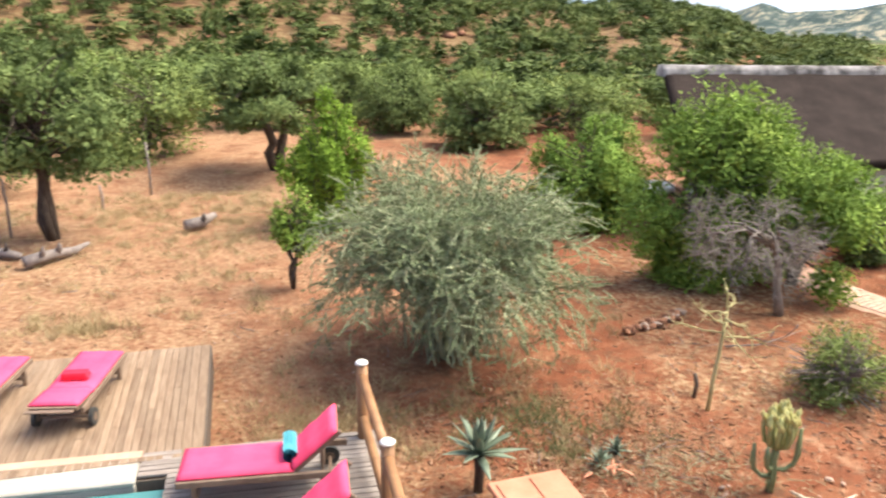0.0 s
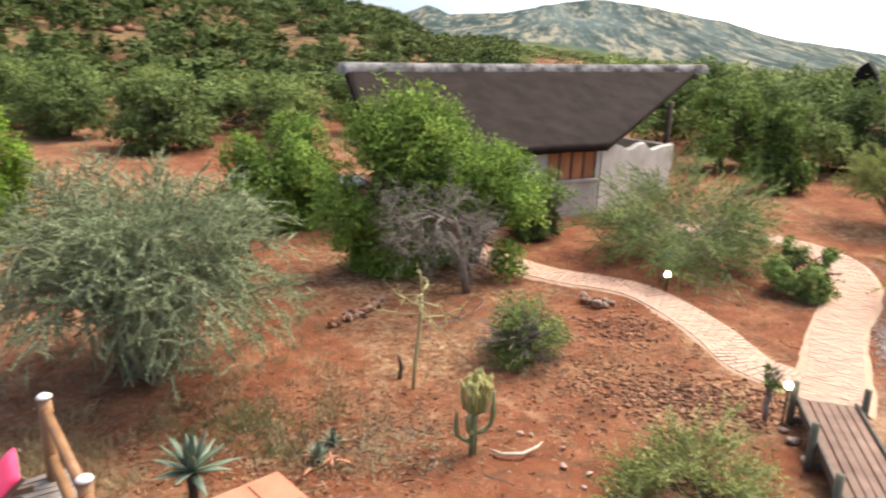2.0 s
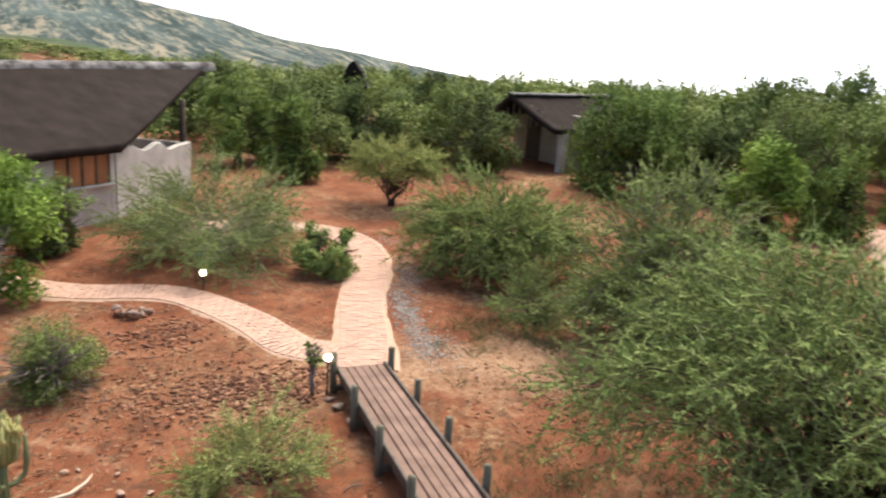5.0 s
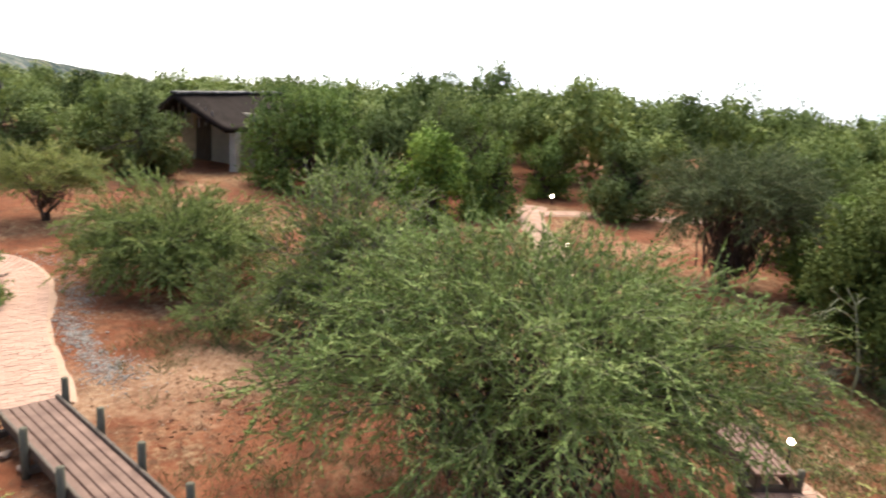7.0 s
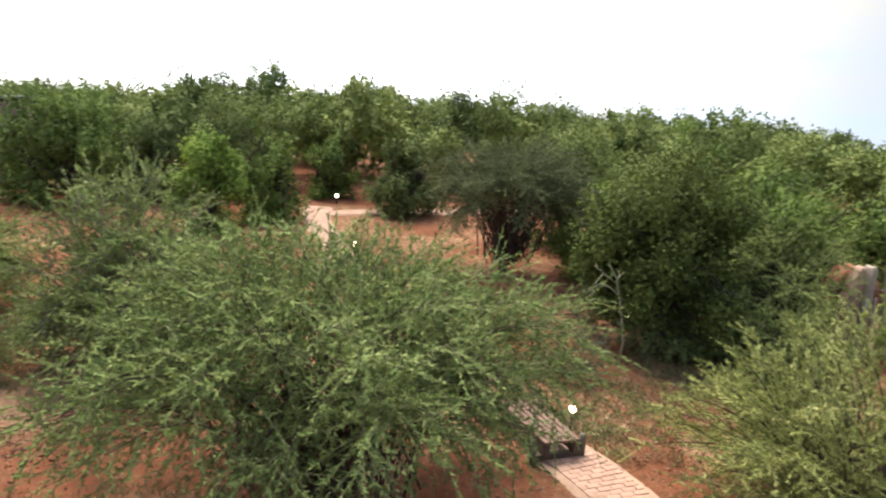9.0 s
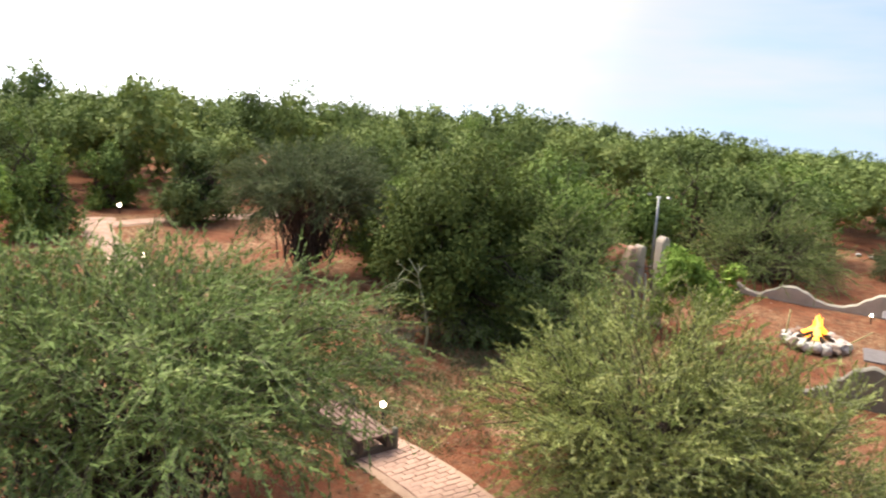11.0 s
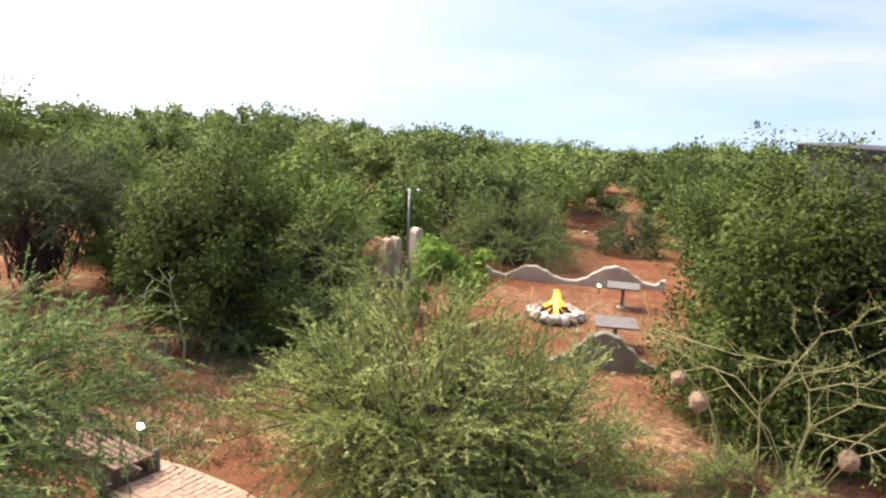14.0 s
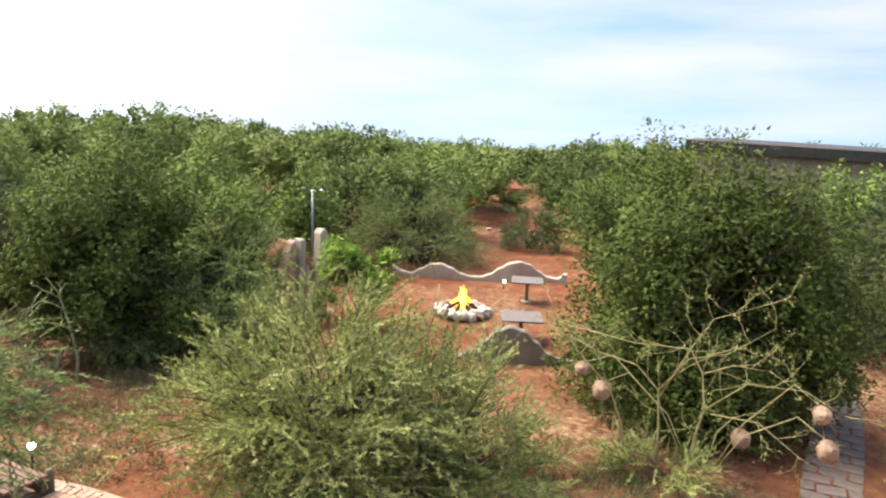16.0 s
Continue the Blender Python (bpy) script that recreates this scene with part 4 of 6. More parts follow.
thorn_bush("thorn_bush", "dense low green bush with dark trunk beside the path", (17.2, 7.1), (0, 0), 5.4, 2.45, 0.1, 3300, 24, F_THORN2, GREENTWIG, 0.6, 0.35, 0.45, leaf=0.07)
thorn_bush("umbrella_thorn", "small flat-topped umbrella thorn tree on red soil", (22.0, 13.05), (0, 0), 3.9, 2.35, 0.7, 1500, 20, F_THORN3, GREENTWIG, 0.55, 0.5, 0.4, "tree", leaf=0.07, ntrunk=5)
thorn_bush("umbrella_thorn", "dark flat-topped umbrella thorn tree with bare trunk", (20.9, -6.9), (0, 0), 5.6, 4.15, 0.9, 3200, 20, F_DARKTHORN, GREENTWIG, 0.7, 0.32, 0.35, "tree", ntrunk=2, leaf=0.072, p=2.3)
thorn_bush("thorn_bush", "pale green straggling thorn bush beside the cottage path", (13.3, 12.9), (0.1, 0), 5.3, 2.6, 0.2, 2700, 18, F_THORN2, PALETWIG, 0.6, 0.7, 0.5, leaf=0.06)
thorn_bush("thorn_bush", "low green thorn bush beside the footbridge", (6.8, 5.7), (0, 0), 2.8, 0.8, 0.05, 700, 22, F_THORN3, GREENTWIG, 0.45, 0.8, 0.5, leaf=0.045, depth=0.65)
leafy_tree("bush", "small rounded olive bush with grey base twigs", (6.87, 9.85), (0, 0), 1.8, 1.15, 0.05, 44, 8000, 0.03, F_WOODS, "bush", trunk_r=0.022, ntrunk=9, barkmat=GREYWOOD, p=2.0)
thorn_bush("thorn_bush", "green thorn bush among the undergrowth", (15.4, -12.0), (0, 0), 4.4, 3.0, 0.2, 2200, 20, F_THORN2, GREENTWIG, 0.7, 0.25, 0.5, leaf=0.065)
thorn_bush("thorn_bush", "green thorn bush among the undergrowth", (13.1, -10.2), (0, 0), 3.2, 1.6, 0.1, 1200, 20, F_THORN2, GREENTWIG, 0.6, 0.25, 0.5, leaf=0.06)
thorn_bush("thorn_bush", "wide pale green bush behind the fire place", (16.4, -20.9), (0, 0), 5.6, 2.75, 0.2, 2600, 20, F_THORN2, GREENTWIG, 0.6, 0.6, 0.5)
thorn_bush("thorn_bush", "thin green thorn shrub beside the stone path", (0.0, -12.9), (0, 0), 1.6, 1.4, 0.2, 400, 18, F_THORN2, GREENTWIG, 0.5, 0.5, 0.5)
thorn_bush("thorn_bush", "low green bush on bare soil under the thorn trees", (14.4, 4.9), (0, 0), 2.6, 1.1, 0.1, 600, 18, F_THORN2, GREENTWIG, 0.5, 0.5, 0.5)
thorn_bush("thorn_bush", "tall dark grey-green thorn tree beside the stone path", (1.0, -20.8), (0, 0), 6.2, 4.35, 0.2, 3800, 20, F_DARKTHORN, BARK, 0.8, 0.3, 0.5, leaf=0.075)
thorn_bush("thorn_bush", "brownish low scrub beside the small footbridge", (13.12, -5.91), (0, 0), 1.7, 0.9, 0.1, 300, 16, F_DARKTHORN, GREYWOOD, 0.4, 0.7, 0.6, leaf=0.045)
thorn_bush("thorn_bush", "brownish low scrub round the pale sapling", (14.97, -7.43), (0, 0), 1.9, 1.0, 0.1, 340, 16, F_DARKTHORN, GREYWOOD, 0.4, 0.7, 0.6, leaf=0.045)
thorn_bush("thorn_bush", "tangled low green thorn scrub in the tree's shade", (14.45, -8.57), (0, 0), 2.3, 0.95, 0.1, 520, 18, F_THORN2, GREYWOOD, 0.5, 0.3, 0.6, leaf=0.055)
thorn_bush("thorn_bush", "tangled low green thorn scrub beside the clay wall", (14.38, -10.01), (0, 0), 2.6, 1.2, 0.1, 640, 18, F_THORN2, GREYWOOD, 0.5, 0.3, 0.6, leaf=0.055)
thorn_bush("thorn_bush", "low green scrub at the foot of the dark tree", (14.42, -9.05), (0, 0), 2.4, 1.0, 0.1, 600, 20, F_THORN2, GREENTWIG, 0.45, 0.3, 0.6, leaf=0.055)
thorn_bush("thorn_bush", "rounded grey-green bush with pale flowers past the fire place", (14.9, -26.4), (0, 0), 3.2, 1.75, 0.1, 900, 20, F_DARKTHORN, GREENTWIG, 0.5, 0.5, 0.5, leaf=0.07)

leafy_tree("tree", "dark olive tree with several trunks on bare soil", (-8.0, 19.0), (0.1, 0), 4.3, 5.0, 1.3, 26, 18000, 0.085, F_OLIVE, trunk_r=0.085, ntrunk=5)
leafy_tree("tree", "dark olive tree with thick leaning trunk", (-3.7, 27.6), (0, 0), 5.2, 4.3, 0.75, 24, 13000, 0.10, F_OLIVE, trunk_r=0.2, ntrunk=2)
leafy_tree("bush", "bright yellow-green leafy bush", (-1.2, 19.9), (0, 0), 2.7, 3.7, 0.05, 22, 15000, 0.072, F_LIME, "bush", trunk_r=0.05, ntrunk=5, p=1.5)
leafy_tree("sapling", "thin leafy sapling on bare soil", (-1.75, 15.1), (0.1, 0), 1.1, 2.25, 0.25, 14, 1900, 0.06, F_GREEN, "sapling", trunk_r=0.02, ntrunk=4, p=1.4)
leafy_tree("bush", "olive green bush on the clearing's edge", (4.5, 32.1), (-0.2, 0), 4.2, 3.0, 0.05, 20, 8000, 0.11, F_OLIVE, "bush", trunk_r=0.08, ntrunk=5)
leafy_tree("bush", "fresh green leafy bush", (6.0, 19.9), (-0.45, 0), 3.4, 3.3, 0.05, 36, 24000, 0.07, F_GREEN, "bush", trunk_r=0.06, ntrunk=5, p=2.1)
leafy_tree("bush", "tall fresh green bush in front of the cottage", (7.3, 14.9), (-0.2, 0.1), 4.5, 4.3, 0.1, 30, 30000, 0.066, F_GREEN, "bush", depth=0.62, trunk_r=0.06, ntrunk=4, p=1.55)
leafy_tree("bush", "broad green bush beside the cottage wall", (8.75, 14.7), (0, 0), 3.4, 3.2, 0.1, 22, 17000, 0.066, F_GREEN, "bush", trunk_r=0.06, ntrunk=4)
leafy_tree("sapling", "thin pale green sapling before the cottage wall", (11.76, 16.04), (0, 0), 1.7, 1.9, 0.5, 14, 1500, 0.05, F_THORN2, "sapling", trunk_r=0.02, ntrunk=4, barkmat=GREYWOOD, p=1.6)
leafy_tree("bush", "small green shrub against the cottage wall", (11.6, 16.2), (0, 0), 1.7, 1.5, 0.1, 12, 3200, 0.08, F_OLIVE, "bush", trunk_r=0.04, ntrunk=3)
leafy_tree("bush", "small green shrub at the path's bend", (14.4, 10.2), (0, 0), 1.7, 1.2, -0.35, 18, 5200, 0.055, F_THORN2, "bush", trunk_r=0.03, ntrunk=4)
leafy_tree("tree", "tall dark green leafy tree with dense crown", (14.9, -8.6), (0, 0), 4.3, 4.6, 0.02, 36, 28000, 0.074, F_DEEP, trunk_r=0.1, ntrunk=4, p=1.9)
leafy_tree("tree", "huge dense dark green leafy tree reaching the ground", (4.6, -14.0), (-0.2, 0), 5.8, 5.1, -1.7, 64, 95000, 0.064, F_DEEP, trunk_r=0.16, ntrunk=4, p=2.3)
leafy_tree("bush", "bright green leafy bush beside the clay wall", (12.6, -13.7), (0, 0), 2.2, 2.4, 0.25, 18, 7000, 0.066, F_GREEN, "bush", trunk_r=0.04, ntrunk=3)
leafy_tree("sapling", "small leafy shoot beside the footbridge post", (9.0, 6.6), (0, 0), 0.4, 1.0, 0.35, 6, 70, 0.05, F_THORN2, "sapling", trunk_r=0.009, ntrunk=3, barkmat=GREYWOOD)

MID = [((3.0, -22.4), 4.2, 4.7, F_DARK), ((1.3, -22.2), 3.4, 4.6, F_OLIVE), ((17.6, -9.6), 3.2, 2.6, F_OLIVE), ((20.4, -9.9), 3.4, 3.0, F_DARK), ((16.9, -11.2), 3.0, 2.6, F_OLIVE), ((19.6, -14.6), 4.2, 4.2, F_DARK), ((22.4, -17.0), 4.4, 4.2, F_WOODS), ((17.6, -22.6), 4.4, 3.6, F_OLIVE), ((13.2, -29.4), 4.6, 4.0, F_WOODS), ((11.2, -27.4), 4.4, 3.7, F_DARK),
       ((23.0, 18.1), 2.4, 3.1, F_DARK), ((30.6, 13.9), 3.8, 3.8, F_OLIVE), ((30.0, 19.4), 3.8, 3.4, F_OLIVE), ((31.8, 8.2), 4.4, 5.0, F_DARK), ((30.0, 6.9), 3.4, 4.6, F_DARK), ((37.2, 7.4), 4.0, 4.3, F_DARK), ((33.8, 6.4), 4.0, 4.5, F_DARK), ((25.8, 1.8), 2.5, 3.4, F_GREEN),
       ((28.4, -0.1), 2.9, 4.3, F_DARK), ((34.0, -2.8), 2.4, 2.8, F_DARK), ((30.2, -5.6), 3.2, 3.3, F_OLIVE), ((34.6, 1.6), 4.4, 4.7, F_WOODS), ((32.5, 4.2), 3.4, 3.6, F_OLIVE), ((27.0, 20.5), 3.6, 3.4, F_WOODS),
       ((24.5, 22.0), 3.4, 3.5, F_DARK), ((34.5, 17.5), 3.6, 3.3, F_WOODS), ((17.0, -13.0), 4.2, 4.3, F_DARK), ((21.0, -12.0), 4.5, 4.3, F_WOODS), ((18.5, -17.0), 4.2, 3.8, F_DARK), ((24.5, -10.0), 4.2, 4.4, F_WOODS),
       ((9.2, -24.0), 4.2, 3.6, F_WOODS), ((20.5, -21.5), 4.4, 4.3, F_WOODS), ((19.5, -25.5), 4.6, 4.2, F_DARK), ((6.5, -22.5), 4.0, 3.6, F_DARK), ((26.0, -15.5), 4.6, 4.4, F_DARK),
       ((-12.5, 24.0), 4.6, 4.8, F_OLIVE), ((-8.8, 30.0), 5.2, 4.4, F_WOODS), ((1.2, 36.5), 4.2, 3.8, F_OLIVE), ((-1.5, 40.0), 4.2, 4.0, F_WOODS), ((9.5, 34.0), 5.0, 4.0, F_WOODS), ((14.5, 33.0), 5.0, 4.2, F_DARK), ((5.5, 39.0), 4.5, 4.2, F_WOODS), ((-5.5, 38.0), 4.6, 4.4, F_WOODS), ((-13.0, 33.0), 5.2, 4.6, F_DARK), ((-17.5, 27.5), 5.2, 4.8, F_OLIVE)]
for (x, y), w, h, mat in MID:
    kind = {F_DARK: "dark green", F_OLIVE: "olive green", F_WOODS: "mid-green", F_GREEN: "fresh green"}[mat]
    h = min(h, crown_limit(x, y) * 1.02)
    leafy_tree("tree", kind + " bushveld tree standing at the clearing's edge", (x, y), (0, 0), w * 1.12, h, 0.05, 20, 6600, 0.1, mat, trunk_r=0.09, ntrunk=3, group="trees round the clearing", p=1.9)


# far woods and hillside scrub, past counting
def far_plants(name, label, spots, leafmat, n, leaf, sizes, capped=True):
    protos = [crown_arrays(1.0, 1.0, 1.0, -0.12, 12, n, leaf * 1.3, (0, 0), 0.36, 10, p=2.1) for k in range(9)]
    Vs, tones = [], []
    for x, y in spots:
        w, h, a = rng.uniform(*sizes[0]), rng.uniform(*sizes[1]), rng.uniform(0, 6.283)
        if capped:
            h = min(h, max(1.2, crown_limit(x, y) * rng.uniform(0.8, 1.1)))
        V, F, tone = protos[rng.integers(0, 9)]
        c, s = math.cos(a), math.sin(a)
        V = V * np.array([w, w, h])
        Vs.append(np.stack([V[:, 0] * c - V[:, 1] * s + x, V[:, 0] * s + V[:, 1] * c + y, V[:, 2] + height(x, y) - 0.05], 1))
        tones.append(np.clip(tone * 0.8 + rng.uniform(-0.2, 0.3), 0, 1))
    V = np.concatenate(Vs)
    tagged(np_mesh(name, V, np.arange(len(V)).reshape(-1, 3), leafmat, tone=np.concatenate(tones)), label, "woods", kind="stuff")


def scatter(n, az, r, gap, keep=None):
    spots = []
    tries = 0
    while len(spots) < n and tries < n * 30:
        tries += 1
        a = radians(rng.uniform(min(az), max(az)))
        d = math.sqrt(rng.uniform(r[0] ** 2, r[1] ** 2))
        x, y = -d * math.sin(a), d * math.cos(a)
        if keep and not keep(x, y):
            continue
        if all((x - p[0]) ** 2 + (y - p[1]) ** 2 > gap * gap for p in spots[-160:]):
            spots.append((x, y))
    return spots


def clear(x, y):
    """Not where a house or a path stands."""
    if math.hypot(x, y) < 50 and -59 < bearing(x, y) < -54.5 or math.hypot(x, y) < 42 and -150 < bearing(x, y) < -146.5:
        return False
    return not (6 < x < 24 and 15 < y < 27) and not (33 < x < 43 and 8 < y < 16) and not (19 < x < 34 and -13 < y < 0.5) and not (-7 < x < 10 and -31 < y < -24) and not (38 < x < 43 and 22 < y < 28)


far_plants("near_woods", "dense green bushveld trees round the lodge", scatter(70, (-42, -84), (36, 57), 2.5, clear), F_WOODS, 1900, 0.034, ((2.8, 5.4), (2.5, 4.6)))
far_plants("near_woods", "dense green bushveld trees behind the fire place", scatter(145, (-84, -176), (36, 57), 2.5, clear), F_WOODS, 1900, 0.034, ((3.2, 5.8), (3.4, 6.0)))
far_plants("far_woods", "distant green bushveld canopy", scatter(620, (-30, -178), (57, 150), 3.0, clear), F_WOODS, 560, 0.048, ((3.8, 7.4), (3.6, 6.4)))
far_plants("hillside_bushes", "green bushes scattered over the rocky hillside", scatter(2300, (42, -33), (50, 178), 1.5), F_HILL, 150, 0.105, ((1.4, 4.6), (1.0, 2.5)), False)
far_plants("valley_woods", "dense green trees at the foot of the hill", scatter(120, (40, -34), (38, 62), 2.8, clear), F_WOODS, 1000, 0.05, ((3.0, 5.4), (2.2, 3.8)))

# ---------- pool deck ----------
def decking():
    ob = thing("pool_deck", Matrix.Translation((-2.1, 8.2, 0)) @ Matrix.Rotation(math.atan2(0.52, 3.05), 4, "Z"), "weathered timber pool deck of long boards", "deck")
    n, bw = 46, 0.098
    for k in range(n):
        x = -0.27 - (k + 0.5) * bw
        cut = rng.uniform(0.6, 2.6)
        for y0, y1 in ((0.0, cut), (cut + 0.006, 3.22)):
            part("board", boxed((x, (y0 + y1) / 2, 0.43 + rng.normal() * 0.002), (bw - 0.007, y1 - y0, 0.035), None, 0.004), DECKWOOD, ob)
    part("border_board", boxed((-0.21, 1.61, 0.434), (0.115, 3.22, 0.036), None, 0.005), DECKWOOD, ob)
    part("border_board", boxed((-0.085, 1.61, 0.434), (0.125, 3.22, 0.036), None, 0.005), DECKWOOD, ob)
    part("skirt", boxed((-0.01, 1.61, 0.16), (0.03, 3.2, 0.52), None, 0.005), DARKWOOD, ob)
    part("skirt", boxed((-2.3, 3.24, 0.16), (4.6, 0.03, 0.52), None, 0.005), DARKWOOD, ob)
    for x in (-0.2, -2.3, -4.4):
        part("joist", boxed((x, 1.6, 0.16), (0.08, 3.1, 0.5), None, 0.01), DARKWOOD, ob)
    return ob


decking()


def slat_deck():
    """The lower deck on which the near loungers stand: slats across, one step at its corner."""
    ob = thing("slatted_deck", Matrix.Translation((-2.82, 8.27, 0)) @ Matrix.Rotation(radians(7.0), 4, "Z"), "grey slatted timber deck beside the pool", "deck")
    for k in range(28):
        y = -0.05 - k * 0.1
        x0 = 0.0 if k < 5 else 0.33
        part("slat", boxed(((x0 + 2.85) / 2, y, 0.43 + rng.normal() * 0.002), (2.85 - x0, 0.088, 0.035), None, 0.004), GREYDECK, ob)
    part("fascia", boxed((0.01, -0.24, 0.30), (0.03, 0.5, 0.2), None, 0.004), DARKWOOD, ob)
    part("fascia", boxed((0.17, -0.51, 0.30), (0.35, 0.03, 0.2), None, 0.004), DARKWOOD, ob)
    part("fascia", boxed((0.345, -1.65, 0.30), (0.03, 2.3, 0.2), None, 0.004), DARKWOOD, ob)
    for x in (0.6, 1.7, 2.7):
        part("joist", boxed((x, -1.4, 0.17), (0.09, 2.7, 0.48), None, 0.01), DARKWOOD, ob)
    return ob


slat_deck()


def pool():
    ob = thing("swimming_pool", Matrix.Translation((-2.82, 8.2, 0)) @ Matrix.Rotation(radians(6.5), 4, "Z"), "swimming pool with pale stone coping and turquoise water", "pool")
    part("coping", boxed((-2.5, -0.19, 0.404), (5.0, 0.64, 0.07), None, 0.02), COPING, ob, "pale stone coping")
    part("edging", boxed((-2.5, 0.04, 0.446), (5.0, 0.15, 0.02), None, 0.006), JOINT, ob, "tan brick edging strip")
    part("pool_wall", boxed((-2.5, -0.3, 0.10), (5.0, 0.38, 0.54), None, 0.02), COPING, ob)
    part("coping", boxed((-2.0, -4.28, 0.404), (6.6, 0.36, 0.07), None, 0.02), COPING, ob, "pale stone coping")
    part("coping", boxed((-5.14, -2.3, 0.404), (0.36, 3.56, 0.07), None, 0.02), COPING, ob, "pale stone coping")
    part("pool_wall", boxed((-2.0, -4.3, 0.10), (6.6, 0.36, 0.54), None, 0.02), COPING, ob)
    part("pool_wall", boxed((-5.16, -2.3, 0.10), (0.3, 3.6, 0.54), None, 0.02), COPING, ob)
    part("pool_wall", boxed((1.14, -2.3, 0.09), (0.24, 3.6, 0.54), None, 0.02), COPING, ob)
    part("pool_floor", boxed((-2.0, -2.3, -0.08), (6.0, 3.6, 0.1), None, 0.01), TILEBLUE, ob)
    m, n, l, b = material("pool_water", 0.03)
    b.inputs["Base Color"].default_value = (0.07, 0.20, 0.21, 1)
    b.inputs["IOR"].default_value = 1.33
    bump(n, l, b, noise_node(n, l, coord(n), 7.0, 3), 0.12, 0.03)
    part("water", boxed((-2.0, -2.32, 0.16), (6.0, 3.6, 0.3), None, 0.01), m, ob, "turquoise pool water")
    return ob


pool()


def lounger(m, raised, towel=None, long=1.8):
    """A teak sun lounger on wheels: its foot at x = 0, the head towards +x."""
    ob = thing("sun_lounger", m, "dark teak sun lounger with hot pink cushion and wheels", "sun lounger", "loungers at the pool")
    wd, zs, fold = 0.62, 0.33, 1.22
    for s in (-1, 1):
        part("side_rail", boxed((long / 2, s * wd / 2, zs - 0.03), (long, 0.045, 0.075), None, 0.008), TEAK, ob)
        part("leg", boxed((0.16, s * (wd / 2 - 0.05), zs / 2 - 0.03), (0.06, 0.05, zs - 0.02), pose(0, 0, 0, 0, 4, 0), 0.008), TEAK, ob)
        part("leg", boxed((long - 0.28, s * (wd / 2 - 0.05), zs / 2), (0.06, 0.05, zs - 0.1), None, 0.008), TEAK, ob)
        bm = bmesh.new()
        bmesh.ops.create_cone(bm, cap_ends=True, segments=20, radius1=0.115, radius2=0.115, depth=0.05)
        bmesh.ops.transform(bm, matrix=pose(long - 0.2, s * (wd / 2 + 0.04), 0.115, 90), verts=bm.verts)
        wheel = part("wheel", bm, RUBBER, ob)
        bm = bmesh.new()
        bmesh.ops.create_cone(bm, cap_ends=True, segments=16, radius1=0.055, radius2=0.055, depth=0.062)
        bmesh.ops.transform(bm, matrix=pose(long - 0.2, s * (wd / 2 + 0.04), 0.115, 90), verts=bm.verts)
        part("hub", bm, TEAK, wheel)
    part("axle", boxed((long - 0.2, 0, 0.115), (0.035, wd, 0.035), None, 0.006), TEAK, ob)
    part("stretcher", boxed((0.2, 0, 0.12), (0.035, wd - 0.1, 0.05), None, 0.006), TEAK, ob)
    for k in range(9):
        part("slat", boxed((0.1 + k * 0.135, 0, zs), (0.08, wd - 0.06, 0.018), None, 0.004), TEAK, ob)
    back_len = long - fold + 0.08
    hinge = Matrix.Translation((fold, 0, zs + 0.02)) @ Matrix.Rotation(-radians(raised), 4, "Y")
    for k in range(5):
        part("back_slat", boxed((0.06 + k * 0.135, 0, 0), (0.08, wd - 0.06, 0.018), hinge, 0.004), TEAK, ob)
    for s in (-1, 1):
        part("back_rail", boxed((back_len / 2, s * (wd / 2 - 0.04), -0.015), (back_len, 0.04, 0.05), hinge, 0.006), TEAK, ob)
    if raised > 5:
        part("prop", boxed((fold + 0.3, 0, zs + 0.1), (0.03, wd - 0.16, 0.36), None, 0.006), TEAK, ob)

    def pad(lx, m2, name):
        bm = bmesh.new()
        nx, ny = 18, 8
        sheets = []
        for side in (0, 1):
            g = []
            for i in range(nx + 1):
                row = []
                for j in range(ny + 1):
                    x, y = lx * i / nx, (j / ny - 0.5) * (wd - 0.02)
                    e = min(1, min(x, lx - x) / 0.035) * min(1, (0.5 - abs(j / ny - 0.5)) * wd / 0.04)
                    tuft = 0.010 * (math.cos(2 * math.pi * x / 0.28) + math.cos(2 * math.pi * y / 0.2)) * 0.5
                    z = (0.035 + 0.035 * math.sqrt(max(0, e)) + tuft * e) if side else 0.012
                    row.append(bm.verts.new((x, y, z)))
                g.append(row)
            sheets.append(g)
        for g in sheets:
            for i in range(nx):
                for j in range(ny):
                    bm.faces.new((g[i][j], g[i + 1][j], g[i + 1][j + 1], g[i][j + 1]))
        lo, hi = sheets
        for i in range(nx):
            for j in (0, ny):
                bm.faces.new((lo[i][j], lo[i + 1][j], hi[i + 1][j], hi[i][j]))
        for j in range(ny):
            for i in (0, nx):
                bm.faces.new((lo[i][j], lo[i][j + 1], hi[i][j + 1], hi[i][j]))
        bmesh.ops.transform(bm, matrix=m2, verts=bm.verts)
        part(name, bm, PINK, ob, "tufted hot pink cushion", True)

    pad(fold - 0.01, Matrix.Translation((0.01, 0, zs)), "seat_cushion")
    pad(back_len - 0.02, hinge, "back_cushion")
    return ob


LZ = 0.45
lounger(Matrix.Translation((-2.17, 7.42, LZ)) @ Matrix.Rotation(radians(4), 4, "Z"), 42)
lounger(Matrix.Translation((-2.0, 6.25, LZ)) @ Matrix.Rotation(radians(5), 4, "Z"), 42)
lounger(Matrix.Translation((-3.95, 10.42, LZ)) @ Matrix.Rotation(radians(-91), 4, "Z"), 4.9, None, 1.62)
lounger(Matrix.Translation((-5.2, 10.32, LZ)) @ Matrix.Rotation(radians(-91), 4, "Z"), 4.9, None, 1.62)


